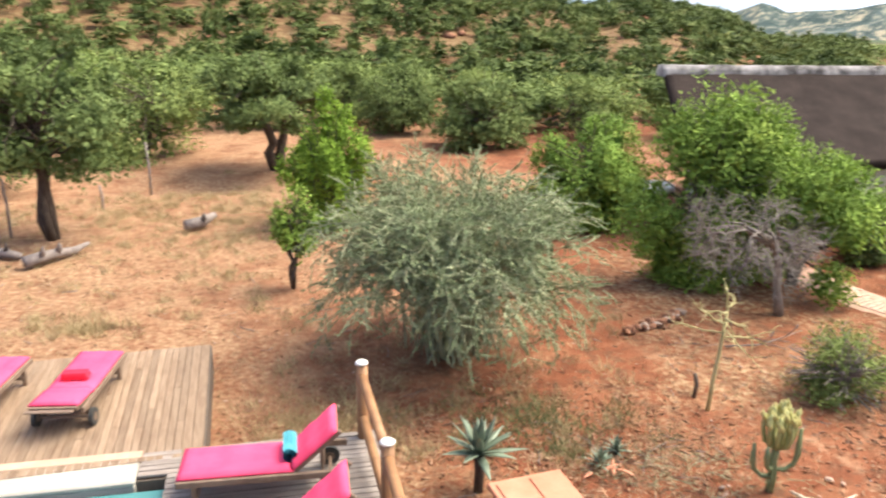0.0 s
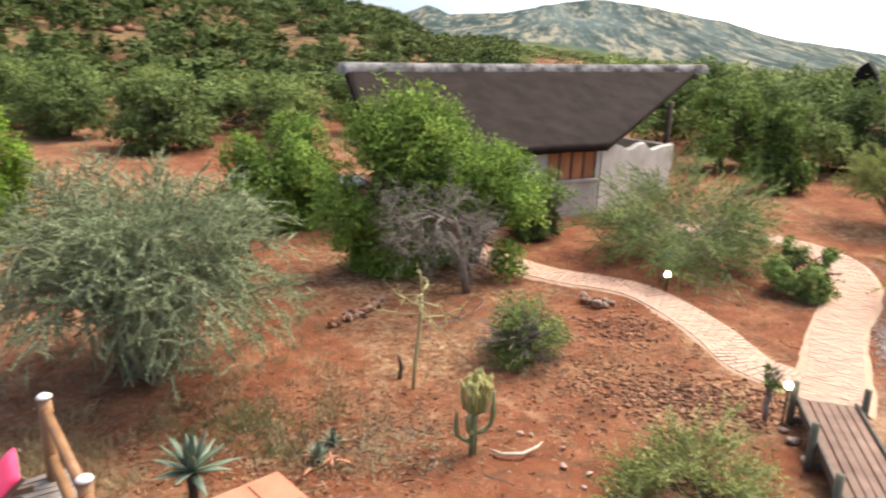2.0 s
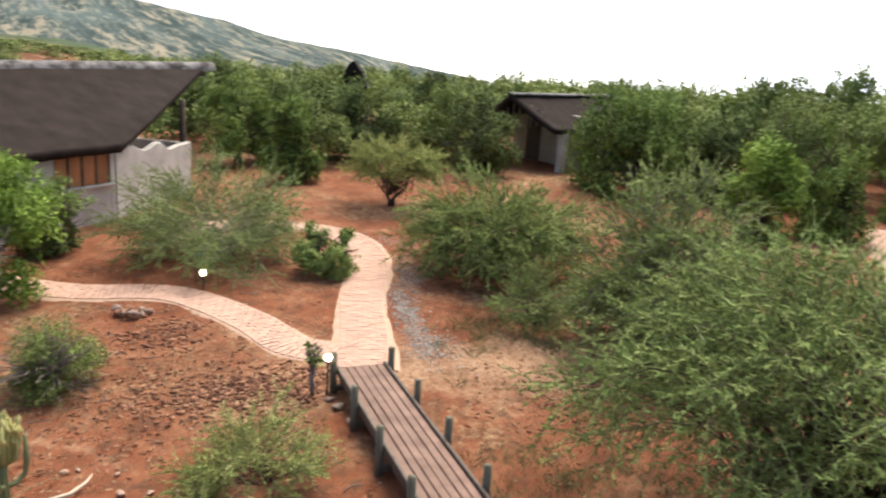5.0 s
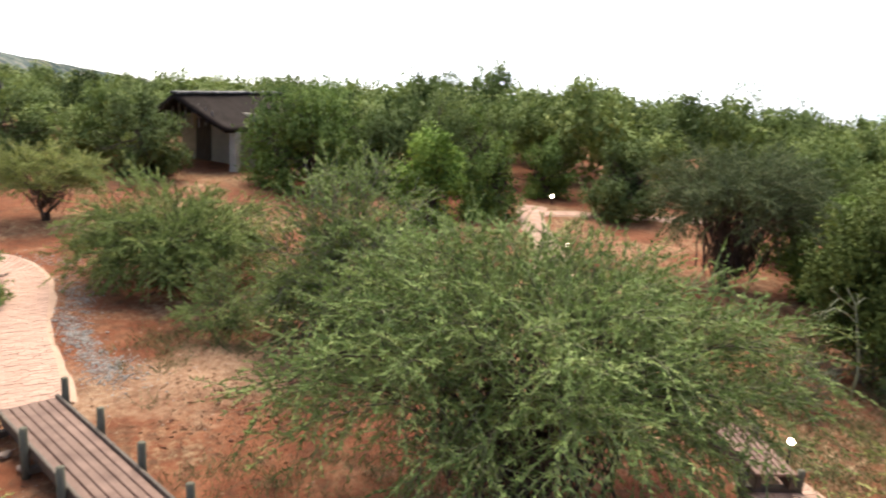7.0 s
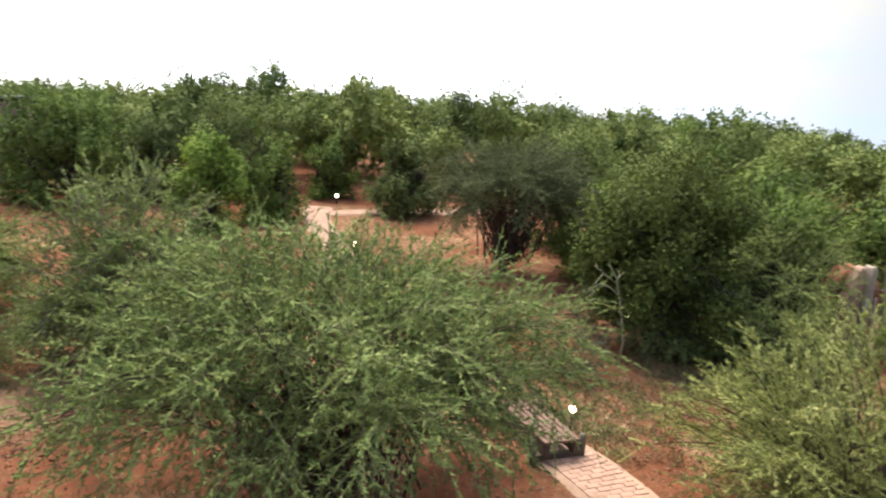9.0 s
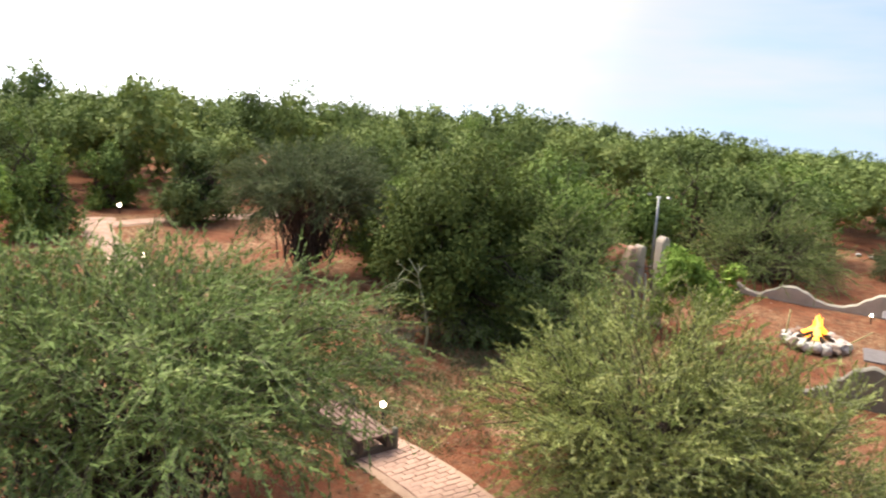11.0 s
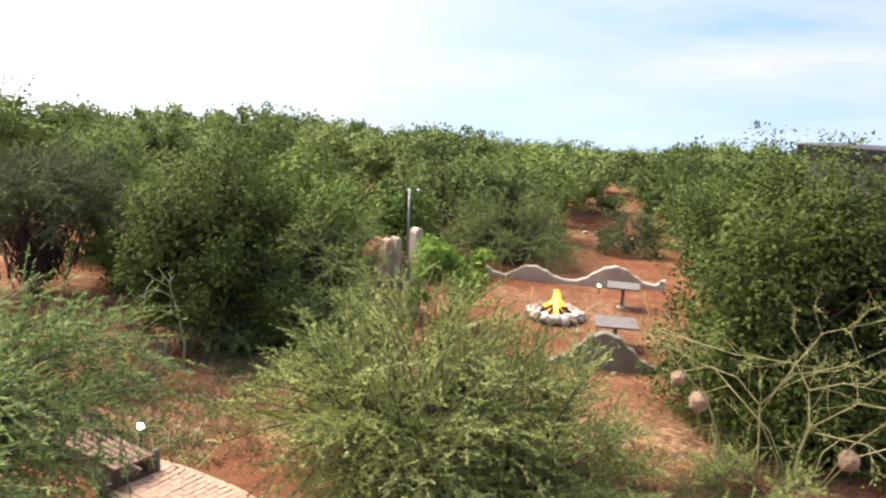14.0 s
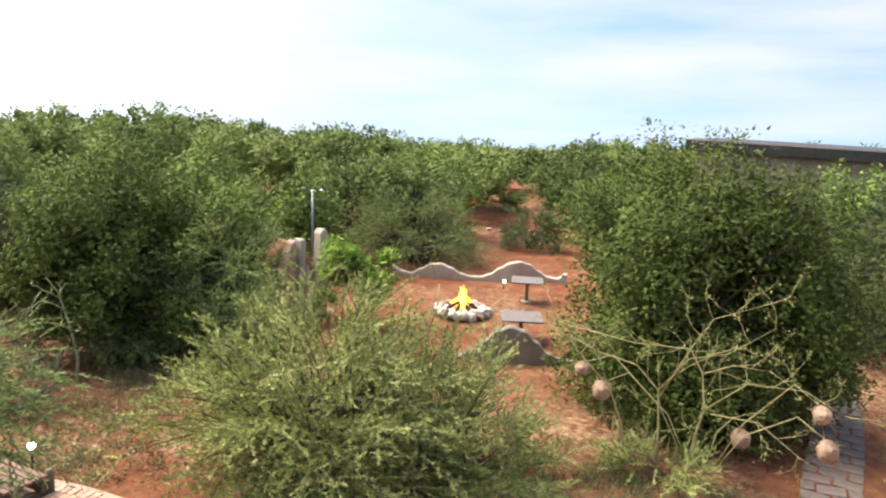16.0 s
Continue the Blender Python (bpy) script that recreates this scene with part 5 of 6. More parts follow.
def rolled_towel():
    bm = bmesh.new()
    n, turns = 46, 3.4
    rings = []
    for i in range(n + 1):
        a = 2 * math.pi * turns * i / n
        r = 0.02 + 0.068 * i / n
        rings.append([bm.verts.new((r * math.cos(a), y, r * math.sin(a))) for y in (-0.2, 0.2)])
    for p, q in zip(rings[:-1], rings[1:]):
        bm.faces.new((p[0], p[1], q[1], q[0]))
    bmesh.ops.solidify(bm, geom=bm.faces[:], thickness=0.012)
    ob = part("rolled_towel", bm, CYAN, None, "", True)
    ob.matrix_world = Matrix.Translation((-1.0, 7.5, 0.93)) @ Matrix.Rotation(radians(6), 4, "Z")
    tagged(ob, "turquoise rolled towel lying on a pink cushion", "towel")


rolled_towel()
bm = bmesh.new()
for k in range(4):
    box(bm, (rng.normal() * 0.004, rng.normal() * 0.004, 0.012 + k * 0.022), (0.34 - 0.01 * k, 0.17 - 0.008 * k, 0.02), None, 0.008)
folded = part("folded_towel", bm, REDTOWEL)
folded.matrix_world = Matrix.Translation((-3.98, 9.5, 0.86)) @ Matrix.Rotation(radians(2), 4, "Z")
tagged(folded, "red folded towel lying on a pink cushion", "towel")


def pole_fence():
    ob = thing("pole_fence", pose(0, 0, 0), "round timber pole fence with white capped posts", "fence")
    posts = [(-0.22, 8.46), (0.06, 6.66), (0.3, 4.9)]
    for x, y in posts:
        p = rod("post", [(x, y, -0.2), (x, y, 0.6), (x, y, 1.44)], [0.075, 0.072, 0.07], POLEWOOD, ob, 12)
        rod("cap", [(x, y, 1.44), (x, y, 1.455), (x, y, 1.475)], [0.08, 0.078, 0.05], WHITEPAINT, p, 12)
    for (xa, ya), (xb, yb) in zip(posts[:-1], posts[1:]):
        for z in (1.28, 0.72):
            rod("rail", [(xa, ya, z), ((xa + xb) / 2, (ya + yb) / 2, z - 0.01), (xb, yb, z)], [0.055, 0.057, 0.055], POLEWOOD, ob, 10)
    return ob


pole_fence()


def clay_pillar():
    ob = thing("clay_pillar", Matrix.Translation((1.58, 6.62, 0)) @ Matrix.Rotation(radians(14), 4, "Z"), "terracotta plastered pillar with a panelled flat top", "pillar")
    part("shaft", boxed((0, 0, 0.36), (0.76, 0.6, 0.8), None, 0.02), CLAY, ob)
    part("top", boxed((0, 0, 0.775), (0.84, 0.68, 0.06), None, 0.012), CLAY, ob)
    part("top_panel", boxed((-0.18, 0.02, 0.812), (0.34, 0.5, 0.016), None, 0.004), CLAY, ob)
    part("top_panel", boxed((0.2, 0.02, 0.812), (0.34, 0.5, 0.016), None, 0.004), CLAY, ob)


clay_pillar()


# ---------- small plants ----------
def blade(length, width, droop, rise, seed):
    """A thick tapering succulent leaf along +x."""
    bm = bmesh.new()
    n = 9
    prev = None
    for i in range(n + 1):
        t = i / n
        w = width * (0.55 + 1.3 * t - 1.85 * t * t) if t < 0.5 else width * 0.74 * (1 - (t - 0.5) / 0.5) ** 0.8
        w = max(w, 0.003)
        x = length * t * math.cos(rise) - droop * t * t * 0.15
        z = length * t * math.sin(rise) - droop * t * t
        ring = [bm.verts.new((x, yy * w, z + zz * w)) for yy, zz in ((-0.5, 0.12), (-0.3, -0.06), (0, -0.14), (0.3, -0.06), (0.5, 0.12), (0, 0.02))]
        if prev:
            for k in range(6):
                bm.faces.new((prev[k], prev[(k + 1) % 6], ring[(k + 1) % 6], ring[k]))
        prev = ring
    bm.faces.new(prev)
    return bm


def agave(x, y, size, stalk, label):
    ob = thing("agave", pose(x, y, 0), label, "succulent")
    rod("stem", [(0, 0, -0.05), (0.01, 0, stalk * 0.5), (0, 0, stalk)], [0.05 * size / 0.5, 0.05 * size / 0.5, 0.06 * size / 0.5], BARK, ob, 9)
    for k in range(26):
        a = k * 2.39996
        t = k / 26
        rise = radians(8 + 76 * t ** 1.1) + rng.normal() * 0.08
        bm = blade(size * rng.uniform(0.85, 1.15) * (1 - 0.2 * t), size * 0.23, size * 0.22 * (1 - t) * rng.uniform(0.3, 1.2), rise, k)
        leafob = part("leaf", bm, AGAVE, ob, "", True)
        leafob.matrix_basis = Matrix.Translation((0, 0, stalk - 0.03 + 0.07 * t)) @ Matrix.Rotation(a, 4, "Z")
    return ob


agave(1.15, 7.88, 0.58, 0.5, "grey-green agave rosette on a short stalk")
agave(2.75, 8.25, 0.26, 0.05, "small green agave among dry leaves")
agave(3.05, 8.55, 0.22, 0.05, "small green agave among dry leaves")


for k, (x, y, turn) in enumerate(((2.72, 8.1, 20), (2.86, 8.05, 75), (2.8, 8.2, 140), (2.62, 8.12, 230), (2.95, 8.16, 300))):
    dry = part("fallen_agave_leaf", blade(0.3, 0.09, 0.05, 0.35, k), CLAY, None, "", True)
    dry.matrix_world = pose(x, y, 0.02, 0, 0, turn)
    tagged(dry, "dry orange agave leaf lying on leaf litter", "leaf", "dry agave leaves")


def ribbed(pts, radii, ribs=5):
    """A ribbed cactus arm along a line."""
    P = np.array(pts, float)
    n = len(P)
    T = unit(np.gradient(P, axis=0))
    U = unit(np.cross(T, np.array([0.3, 0.9, 0.2])))
    W = np.cross(T, U)
    V, sides = [], ribs * 4
    for i in range(n):
        for k in range(sides):
            a = 2 * math.pi * k / sides
            r = radii[i] * (1 + 0.32 * math.cos(ribs * a)) * (1 + 0.08 * math.sin(i * 2.3))
            V.append(P[i] + r * (math.cos(a) * U[i] + math.sin(a) * W[i]))
    idx = np.arange(n * sides).reshape(n, sides)
    F = np.stack([idx[:-1], np.roll(idx, -1, 1)[:-1], np.roll(idx, -1, 1)[1:], idx[1:]], -1).reshape(-1, 4)
    return np.array(V), [F, idx[-1:].copy(), idx[:1, ::-1].copy()]


def candelabra(x, y):
    ob = thing("candelabra_cactus", pose(x, y, 0), "branched green cactus with yellow upright tips", "cactus")
    V, F = ribbed([(0, 0, -0.05), (0.005, 0, 0.2), (0, 0.01, 0.4), (0.01, 0, 0.62)], [0.036, 0.04, 0.04, 0.036])
    np_mesh("stem", V, F, CACTUS, ob, smooth=False)
    for a, d, low, top in ((165, 0.24, 0.2, 0.62), (215, 0.19, 0.34, 0.66), (-5, 0.27, 0.3, 0.84)):
        c, s = math.cos(radians(a)), math.sin(radians(a))
        pts = [(0, 0, low), (0.5 * d * c, 0.5 * d * s, low - 0.01), (0.88 * d * c, 0.88 * d * s, low + 0.07), (d * c, d * s, low + 0.2), (d * c, d * s, top)]
        V, F = ribbed(pts, [0.018, 0.02, 0.024, 0.027, 0.016])
        np_mesh("arm", V, F, CACTUS, ob)
    for k in range(14):
        a, d = k * 2.39996, 0.03 + 0.15 * math.sqrt(k / 14)
        c, s = math.cos(a), math.sin(a)
        top = 1.22 - d * 1.2 + rng.normal() * 0.04
        V, F = ribbed([(0.02 * c, 0.02 * s, 0.58), (d * c * 0.9, d * s * 0.9, 0.66), (d * c * 1.1, d * s * 1.1, 0.8), (d * c * 1.1, d * s * 1.1, top)], [0.018, 0.02, 0.023, 0.018], 4)
        arm = np_mesh("upper_arm", V, F, CACTUSTOP, ob)
        for q in range(5):
            b = q * 1.26 + k
            tx, ty, tz = d * c * 1.1 + 0.03 * math.cos(b), d * s * 1.1 + 0.03 * math.sin(b), top + 0.02 - 0.035 * q
            rod("tip", [(d * c * 1.1, d * s * 1.1, tz - 0.08), (tx, ty, tz - 0.03), (tx, ty, tz + 0.04)], [0.016, 0.026, 0.01], CACTUSTIP, arm, 5)
    return ob


candelabra(4.66, 7.62)


def bare(name, label, x, y, roots, levels, ratio, split, spread, lift, r0, mat, category, sides=5, trunk=None):
    ob = thing(name, pose(x, y, 0), label, category)
    if trunk:
        rod("trunk", trunk[0], trunk[1], mat, ob, 8)
    Ps, Rs = [], []
    for root in roots:
        P, R = branching([root], levels, ratio, split, spread, lift, r0)
        P[:, :, 2] = np.maximum(P[:, :, 2], -0.03)
        tubes("branch", P[:1], R[:1], mat, ob, 7)
        Ps.append(P[1:])
        Rs.append(R[1:])
    tubes("branchwork", np.concatenate(Ps), np.concatenate(Rs), mat, ob, sides)["kind"] = "stuff"
    return ob


umbrella = [((0.1, 0, 1.12 + 0.055 * k), (math.cos(k * 2.4), math.sin(k * 2.4), -0.02 + 0.1 * (k % 3)), 0.38 - 0.012 * k) for k in range(9)]
bare("bare_sapling", "leafless pale yellow thorn sapling standing on red soil", 4.75, 9.63, umbrella + [((0.12, 0, 1.45), (0.1, 0.3, 1), 0.35)],
     2, 0.74, 2, 0.42, 0.1, 0.016, YELLOWTWIG, "sapling", trunk=([(0, 0, -0.05), (0.03, 0.01, 0.4), (0.06, -0.01, 0.8), (0.09, 0, 1.15), (0.12, 0, 1.5)], [0.034, 0.031, 0.028, 0.025, 0.014]))
dead_roots = []
for k in range(30):
    a, d = k * 2.39996, 0.1 + 0.68 * math.sqrt(k / 30)
    dead_roots.append(((-0.85 + d * math.cos(a), -0.4 + d * math.sin(a), 1.95 - 0.6 * d), (math.cos(a) * 0.7, math.sin(a) * 0.7, rng.normal() * 0.5), 0.42))
dead_bush = bare("dead_bush", "grey dead thorn bush with a dome of tangled bare twigs", 7.58, 13.15, dead_roots, 3, 0.74, 4, 0.8, -0.2, 0.017, DEADGREY, "bush", 3,
                 trunk=([(0.1, 0, -0.05), (0.0, 0.02, 0.5), (-0.05, 0.03, 1.0), (-0.3, -0.1, 1.5), (-0.9, -0.3, 1.8)], [0.1, 0.075, 0.065, 0.055, 0.03]))
for k in range(9):
    a = k * 0.698
    rod("branch", [(-0.1, 0.03, 1.0 + 0.05 * k), (-0.6 + 0.35 * math.cos(a), -0.15 + 0.35 * math.sin(a), 1.75), (-0.85 + 0.6 * math.cos(a), -0.4 + 0.6 * math.sin(a), 1.8), (-0.85 + 0.85 * math.cos(a), -0.4 + 0.85 * math.sin(a), 1.35)], [0.026, 0.02, 0.015, 0.007], DEADGREY, dead_bush, 6)
weaver_tree = thing("weaver_thorn_tree", pose(3.1, -11.1, 0), "yellow leafless thorn tree carrying round weaver nests", "tree")
SHOOTS = [[(0.2, 0.1, -0.05), (0.11, 0.06, 0.8), (0.03, 0.03, 1.2), (0.1, 0.05, 1.75), (0.3, 0.1, 2.1), (1.05, 0.4, 2.1), (2.1, 0.85, 2.3)],
          [(0.03, 0.03, 1.2), (-0.5, -0.1, 1.7), (-1.25, -0.25, 1.75), (-1.8, -0.3, 1.5)],
          [(0.65, 0.25, 1.3), (0.3, 0.1, 2.1), (0.03, 0.03, 2.6), (-0.6, -0.1, 2.9)],
          [(0.6, 0.2, -0.05), (0.63, 0.2, 0.8), (0.67, 0.25, 1.4), (1.0, 0.35, 1.75), (1.55, 0.6, 1.9), (1.95, 0.75, 2.1)],
          [(1.0, 0.35, -0.05), (1.15, 0.4, 0.8), (1.35, 0.5, 1.35), (1.8, 0.7, 1.85), (1.95, 0.8, 2.1)],
          [(-0.05, 0.0, 1.15), (-0.7, -0.15, 1.15), (-1.3, -0.25, 0.75), (-2.1, -0.35, 0.4)],
          [(0.1, 0.05, 1.75), (-0.3, -0.05, 1.95), (-0.8, -0.15, 1.95)],
          [(0.67, 0.25, 1.4), (0.3, 0.1, 1.95), (-0.2, -0.05, 2.1), (-0.8, -0.15, 2.6)]]
side_twigs = []
for k, line in enumerate(SHOOTS):
    n = len(line)
    r0 = 0.02 if line[0][2] < 0 else 0.012
    rod("branch", line, [r0 * (1 - 0.75 * q / (n - 1)) for q in range(n)], YELLOWTWIG, weaver_tree, 7)
    for q in range(1, n):
        a, b = np.array(line[q - 1]), np.array(line[q])
        for u in (0.45, 0.95):
            if a[2] + u * (b[2] - a[2]) > 0.7:
                side_twigs.append((a + u * (b - a), unit(b - a) * 0.6 + rng.normal(size=3) * 0.55 + np.array([0, 0, 0.25]), 0.42))
P, R = branching(side_twigs, 2, 0.62, 2, 0.5, 0.2, 0.006)
tubes("twigwork", P, R, YELLOWTWIG, weaver_tree, 4)["kind"] = "stuff"
lc = P.reshape(-1, 3)[rng.integers(0, P.shape[0] * P.shape[1], 1500)] + rng.normal(size=(1500, 3)) * 0.03
V, F = leaf_arrays(lc, unit(rng.normal(size=(1500, 3))), 0.05 * rng.uniform(0.6, 1.3, 1500), 0.022)
np_mesh("leafage", V, F, F_THORN3, weaver_tree, "sparse small green leaves", tone=np.repeat(rng.uniform(0, 0.7, 1500), 3))["kind"] = "stuff"
NESTS = [(4.59, -10.65, 1.25, 0.15), (5.0, -10.75, 1.48, 0.11), (1.54, -10.89, 1.63, 0.12), (1.42, -10.91, 1.16, 0.14), (2.7, -11.6, 0.7, 0.15)]
for nx, ny, nz, nr in NESTS:
    ex, ey, ez = nx - 3.1, ny + 11.1, nz + nr * 0.8
    rod("branch", [(0.1 * ex, 0.1 * ey, 0.25), (0.35 * ex, 0.35 * ey, 0.35 * ez + 0.55), (0.75 * ex, 0.75 * ey, ez + 0.22), (ex, ey, ez), (1.15 * ex, 1.1 * ey, ez - 0.35)], [0.012, 0.01, 0.008, 0.006, 0.003], YELLOWTWIG, weaver_tree, 6)
bare("bare_sapling", "tall curved pale sapling with sparse twigs", 13.6, -7.1, [((0.1, 0.2, 1.7), (-0.5, 1, 0.6), 0.9), ((0.08, 0.1, 1.4), (0.3, 0.5, 0.8), 0.5), ((0.1, 0.2, 1.75), (0.5, -0.8, 0.6), 0.5)], 2, 0.55, 2, 0.5, -0.8, 0.014, PALETWIG, "sapling",
     trunk=([(0, 0, -0.05), (-0.03, -0.04, 0.5), (0.02, 0.02, 1.0), (0.08, 0.1, 1.4), (0.1, 0.2, 1.8), (0.1, 0.4, 2.1)], [0.03, 0.027, 0.024, 0.02, 0.016, 0.011]))


brush_roots = [((rng.normal() * 0.55, rng.normal() * 0.25, 0.0), (rng.normal(), rng.normal(), 0.25), 0.28) for _ in range(44)]
bare("brush_pile", "low tangle of fine dry straw-coloured brushwood on the soil", 3.75, 8.05, brush_roots, 2, 0.7, 3, 0.8, -0.5, 0.004, PALETWIG, "brushwood", 3)


def weaver_nest(x, y, z, r):
    bm = bmesh.new()
    bmesh.ops.create_icosphere(bm, subdivisions=3, radius=r)
    for v in bm.verts:
        v.co *= 1 + 0.16 * noise.noise(v.co * 14 / r * 0.12) + 0.1 * noise.noise(v.co * 6 / r * 0.5)
        v.co.z *= 0.95 if v.co.z > 0 else 1.1
    ob = part("weaver_nest", bm, NESTSTRAW)
    ob.location = (x, y, z)
    tagged(ob, "round woven straw bird nest hanging in the thorn tree", "nest", "weaver nests")
    P = np.array([[(p := on_sphere(1)[0] * r * 0.98), p * 1.02 + rng.normal(size=3) * 0.03, p * 1.12 + rng.normal(size=3) * 0.05] for _ in range(60)])
    tubes("loose_straw", P, np.full((60, 3), 0.003), STRAW, ob, 3)["kind"] = "stuff"


for nx, ny, nz, nr in NESTS:
    weaver_nest(nx, ny, nz, nr)


# ---------- fire place ----------
def boulder(bm, c, size, seed, sub=2):
    made = bmesh.ops.create_icosphere(bm, subdivisions=sub, radius=0.5)["verts"]
    for v in made:
        v.co *= 1 + 0.6 * noise.noise(v.co * 2.2 + Vector((seed, 0, 0))) + 0.12 * noise.noise(v.co * 6 + Vector((0, seed, 0)))
        v.co = Vector((v.co.x * size[0], v.co.y * size[1], v.co.z * size[2])) + Vector(c)


def stone(name, x, y, size, mat, label, seed, group="", z=None):
    bm = bmesh.new()
    boulder(bm, (0, 0, size[2] * 0.28), size, seed, 1)
    bmesh.ops.bevel(bm, geom=bm.edges[:], offset=0.006, segments=1, affect="EDGES")
    ob = part(name, bm, mat)
    ob.location = (x, y, 0 if z is None else z)
    ob.rotation_euler = (0, 0, seed * 1.7)
    return tagged(ob, label, "stone", group)


def fire_place(x, y):
    ob = thing("fire_pit", pose(x, y, 0), "round fire pit of ash-white stones with burning logs", "fire pit")
    for k in range(17):
        a = 2 * math.pi * k / 17
        bm = bmesh.new()
        boulder(bm, (0.64 * math.cos(a), 0.64 * math.sin(a), 0.1), (0.30, 0.26, 0.26 + 0.06 * math.sin(k * 2.1)), k)
        part("ring_stone", bm, ASH if k % 4 else STONE, ob)
    bm = bmesh.new()
    bmesh.ops.create_cone(bm, cap_ends=True, segments=28, radius1=0.6, radius2=0.5, depth=0.16)
    for v in bm.verts:
        v.co.z += 0.08 + 0.02 * noise.noise(v.co * 5)
    part("ash_bed", bm, ASH, ob, "white ash")
    for k in range(7):
        a = k * 0.9
        c, s = math.cos(a), math.sin(a)
        rod("log", [(0.42 * c, 0.42 * s, 0.17), (0.2 * c, 0.2 * s, 0.26), (0.02 * c, 0.02 * s, 0.36)], [0.045, 0.05, 0.04], BARK, ob, 7)
    rod("poker_stick", [(0.52, 0.42, 0.05), (0.5, 0.4, 0.4), (0.5, 0.38, 0.78)], [0.025, 0.022, 0.02], YELLOWTWIG, ob, 6)
    rod("poker_stick", [(-0.5, -0.5, 0.1), (-0.7, -0.62, 0.3), (-0.9, -0.75, 0.52)], [0.02, 0.018, 0.014], YELLOWTWIG, ob, 6)
    for k in range(9):
        a = k * 2.4
        d = 0.05 + 0.12 * (k % 3) / 2
        h = (0.62, 0.45, 0.34)[k % 3] * rng.uniform(0.8, 1.1)
        c, s = math.cos(a) * d, math.sin(a) * d
        lean = rng.normal(size=2) * 0.05
        pts = [(c, s, 0.2), (c * 1.2 + lean[0], s * 1.2 + lean[1], 0.2 + h * 0.3), (c * 0.7 - lean[0], s * 0.7, 0.2 + h * 0.6), (c * 0.3 + lean[0], s * 0.3 + lean[1], 0.2 + h)]
        rod("flame", pts, [0.07, 0.085, 0.05, 0.004], FLAMECORE if k % 2 else FLAME, ob, 8, "orange flame")
    return ob


fire_place(11.25, -16.45)
for wx, wall_pts, tops, mat, lab in (
        (0, [(15.6, -18.7), (14.95, -19.2), (14.28, -19.54), (13.36, -20.18), (12.39, -20.79), (11.8, -21.5), (11.0, -22.0)], [0.35, 0.16, 0.1, 0.26, 0.44, 0.47, 0.36, 0.18, 0.1, 0.1, 0.2, 0.42, 0.6, 0.65, 0.56, 0.34, 0.16, 0.12, 0.3], GREYPLASTER, "low wave-topped cement wall behind the fire place"),
        (1, [(9.5, -13.35), (9.0, -13.55), (8.4, -13.85), (7.6, -14.4), (7.0, -15.1)], [0.02, 0.06, 0.2, 0.46, 0.72, 0.82, 0.74, 0.5, 0.24, 0.1, 0.03, 0.02], SHADEDCEMENT, "low wave-topped cement wall in front of the fire place")):
    w = part("garden_wall", wavy_wall(wall_pts, tops, 0.22, -0.1, 70), mat, None, "", False)
    tagged(w, lab, "wall")


def fire_table(x, y, turn, h=0.6, w=0.98, d=0.62):
    ob = thing("table", pose(x, y, 0, 0, 0, turn), "small table with dark top on one post beside the fire", "table", "tables round the fire")
    part("tabletop", boxed((0, 0, h), (w, d, 0.045), None, 0.008), TABLETOP, ob, "dark slate-coloured top")
    rod("post", [(0, 0, 0), (0, 0, h * 0.5), (0, 0, h - 0.02)], [0.055, 0.05, 0.05], GREYWOOD, ob, 10)
    rod("foot", [(0, 0, -0.02), (0, 0, 0.02), (0, 0, 0.04)], [0.16, 0.15, 0.07], GREYPLASTER, ob, 12)
    return ob


fire_table(8.87, -15.5, 35, 0.58, 0.98, 0.95)
fire_table(10.66, -18.85, 30, 0.62, 0.9, 0.85)


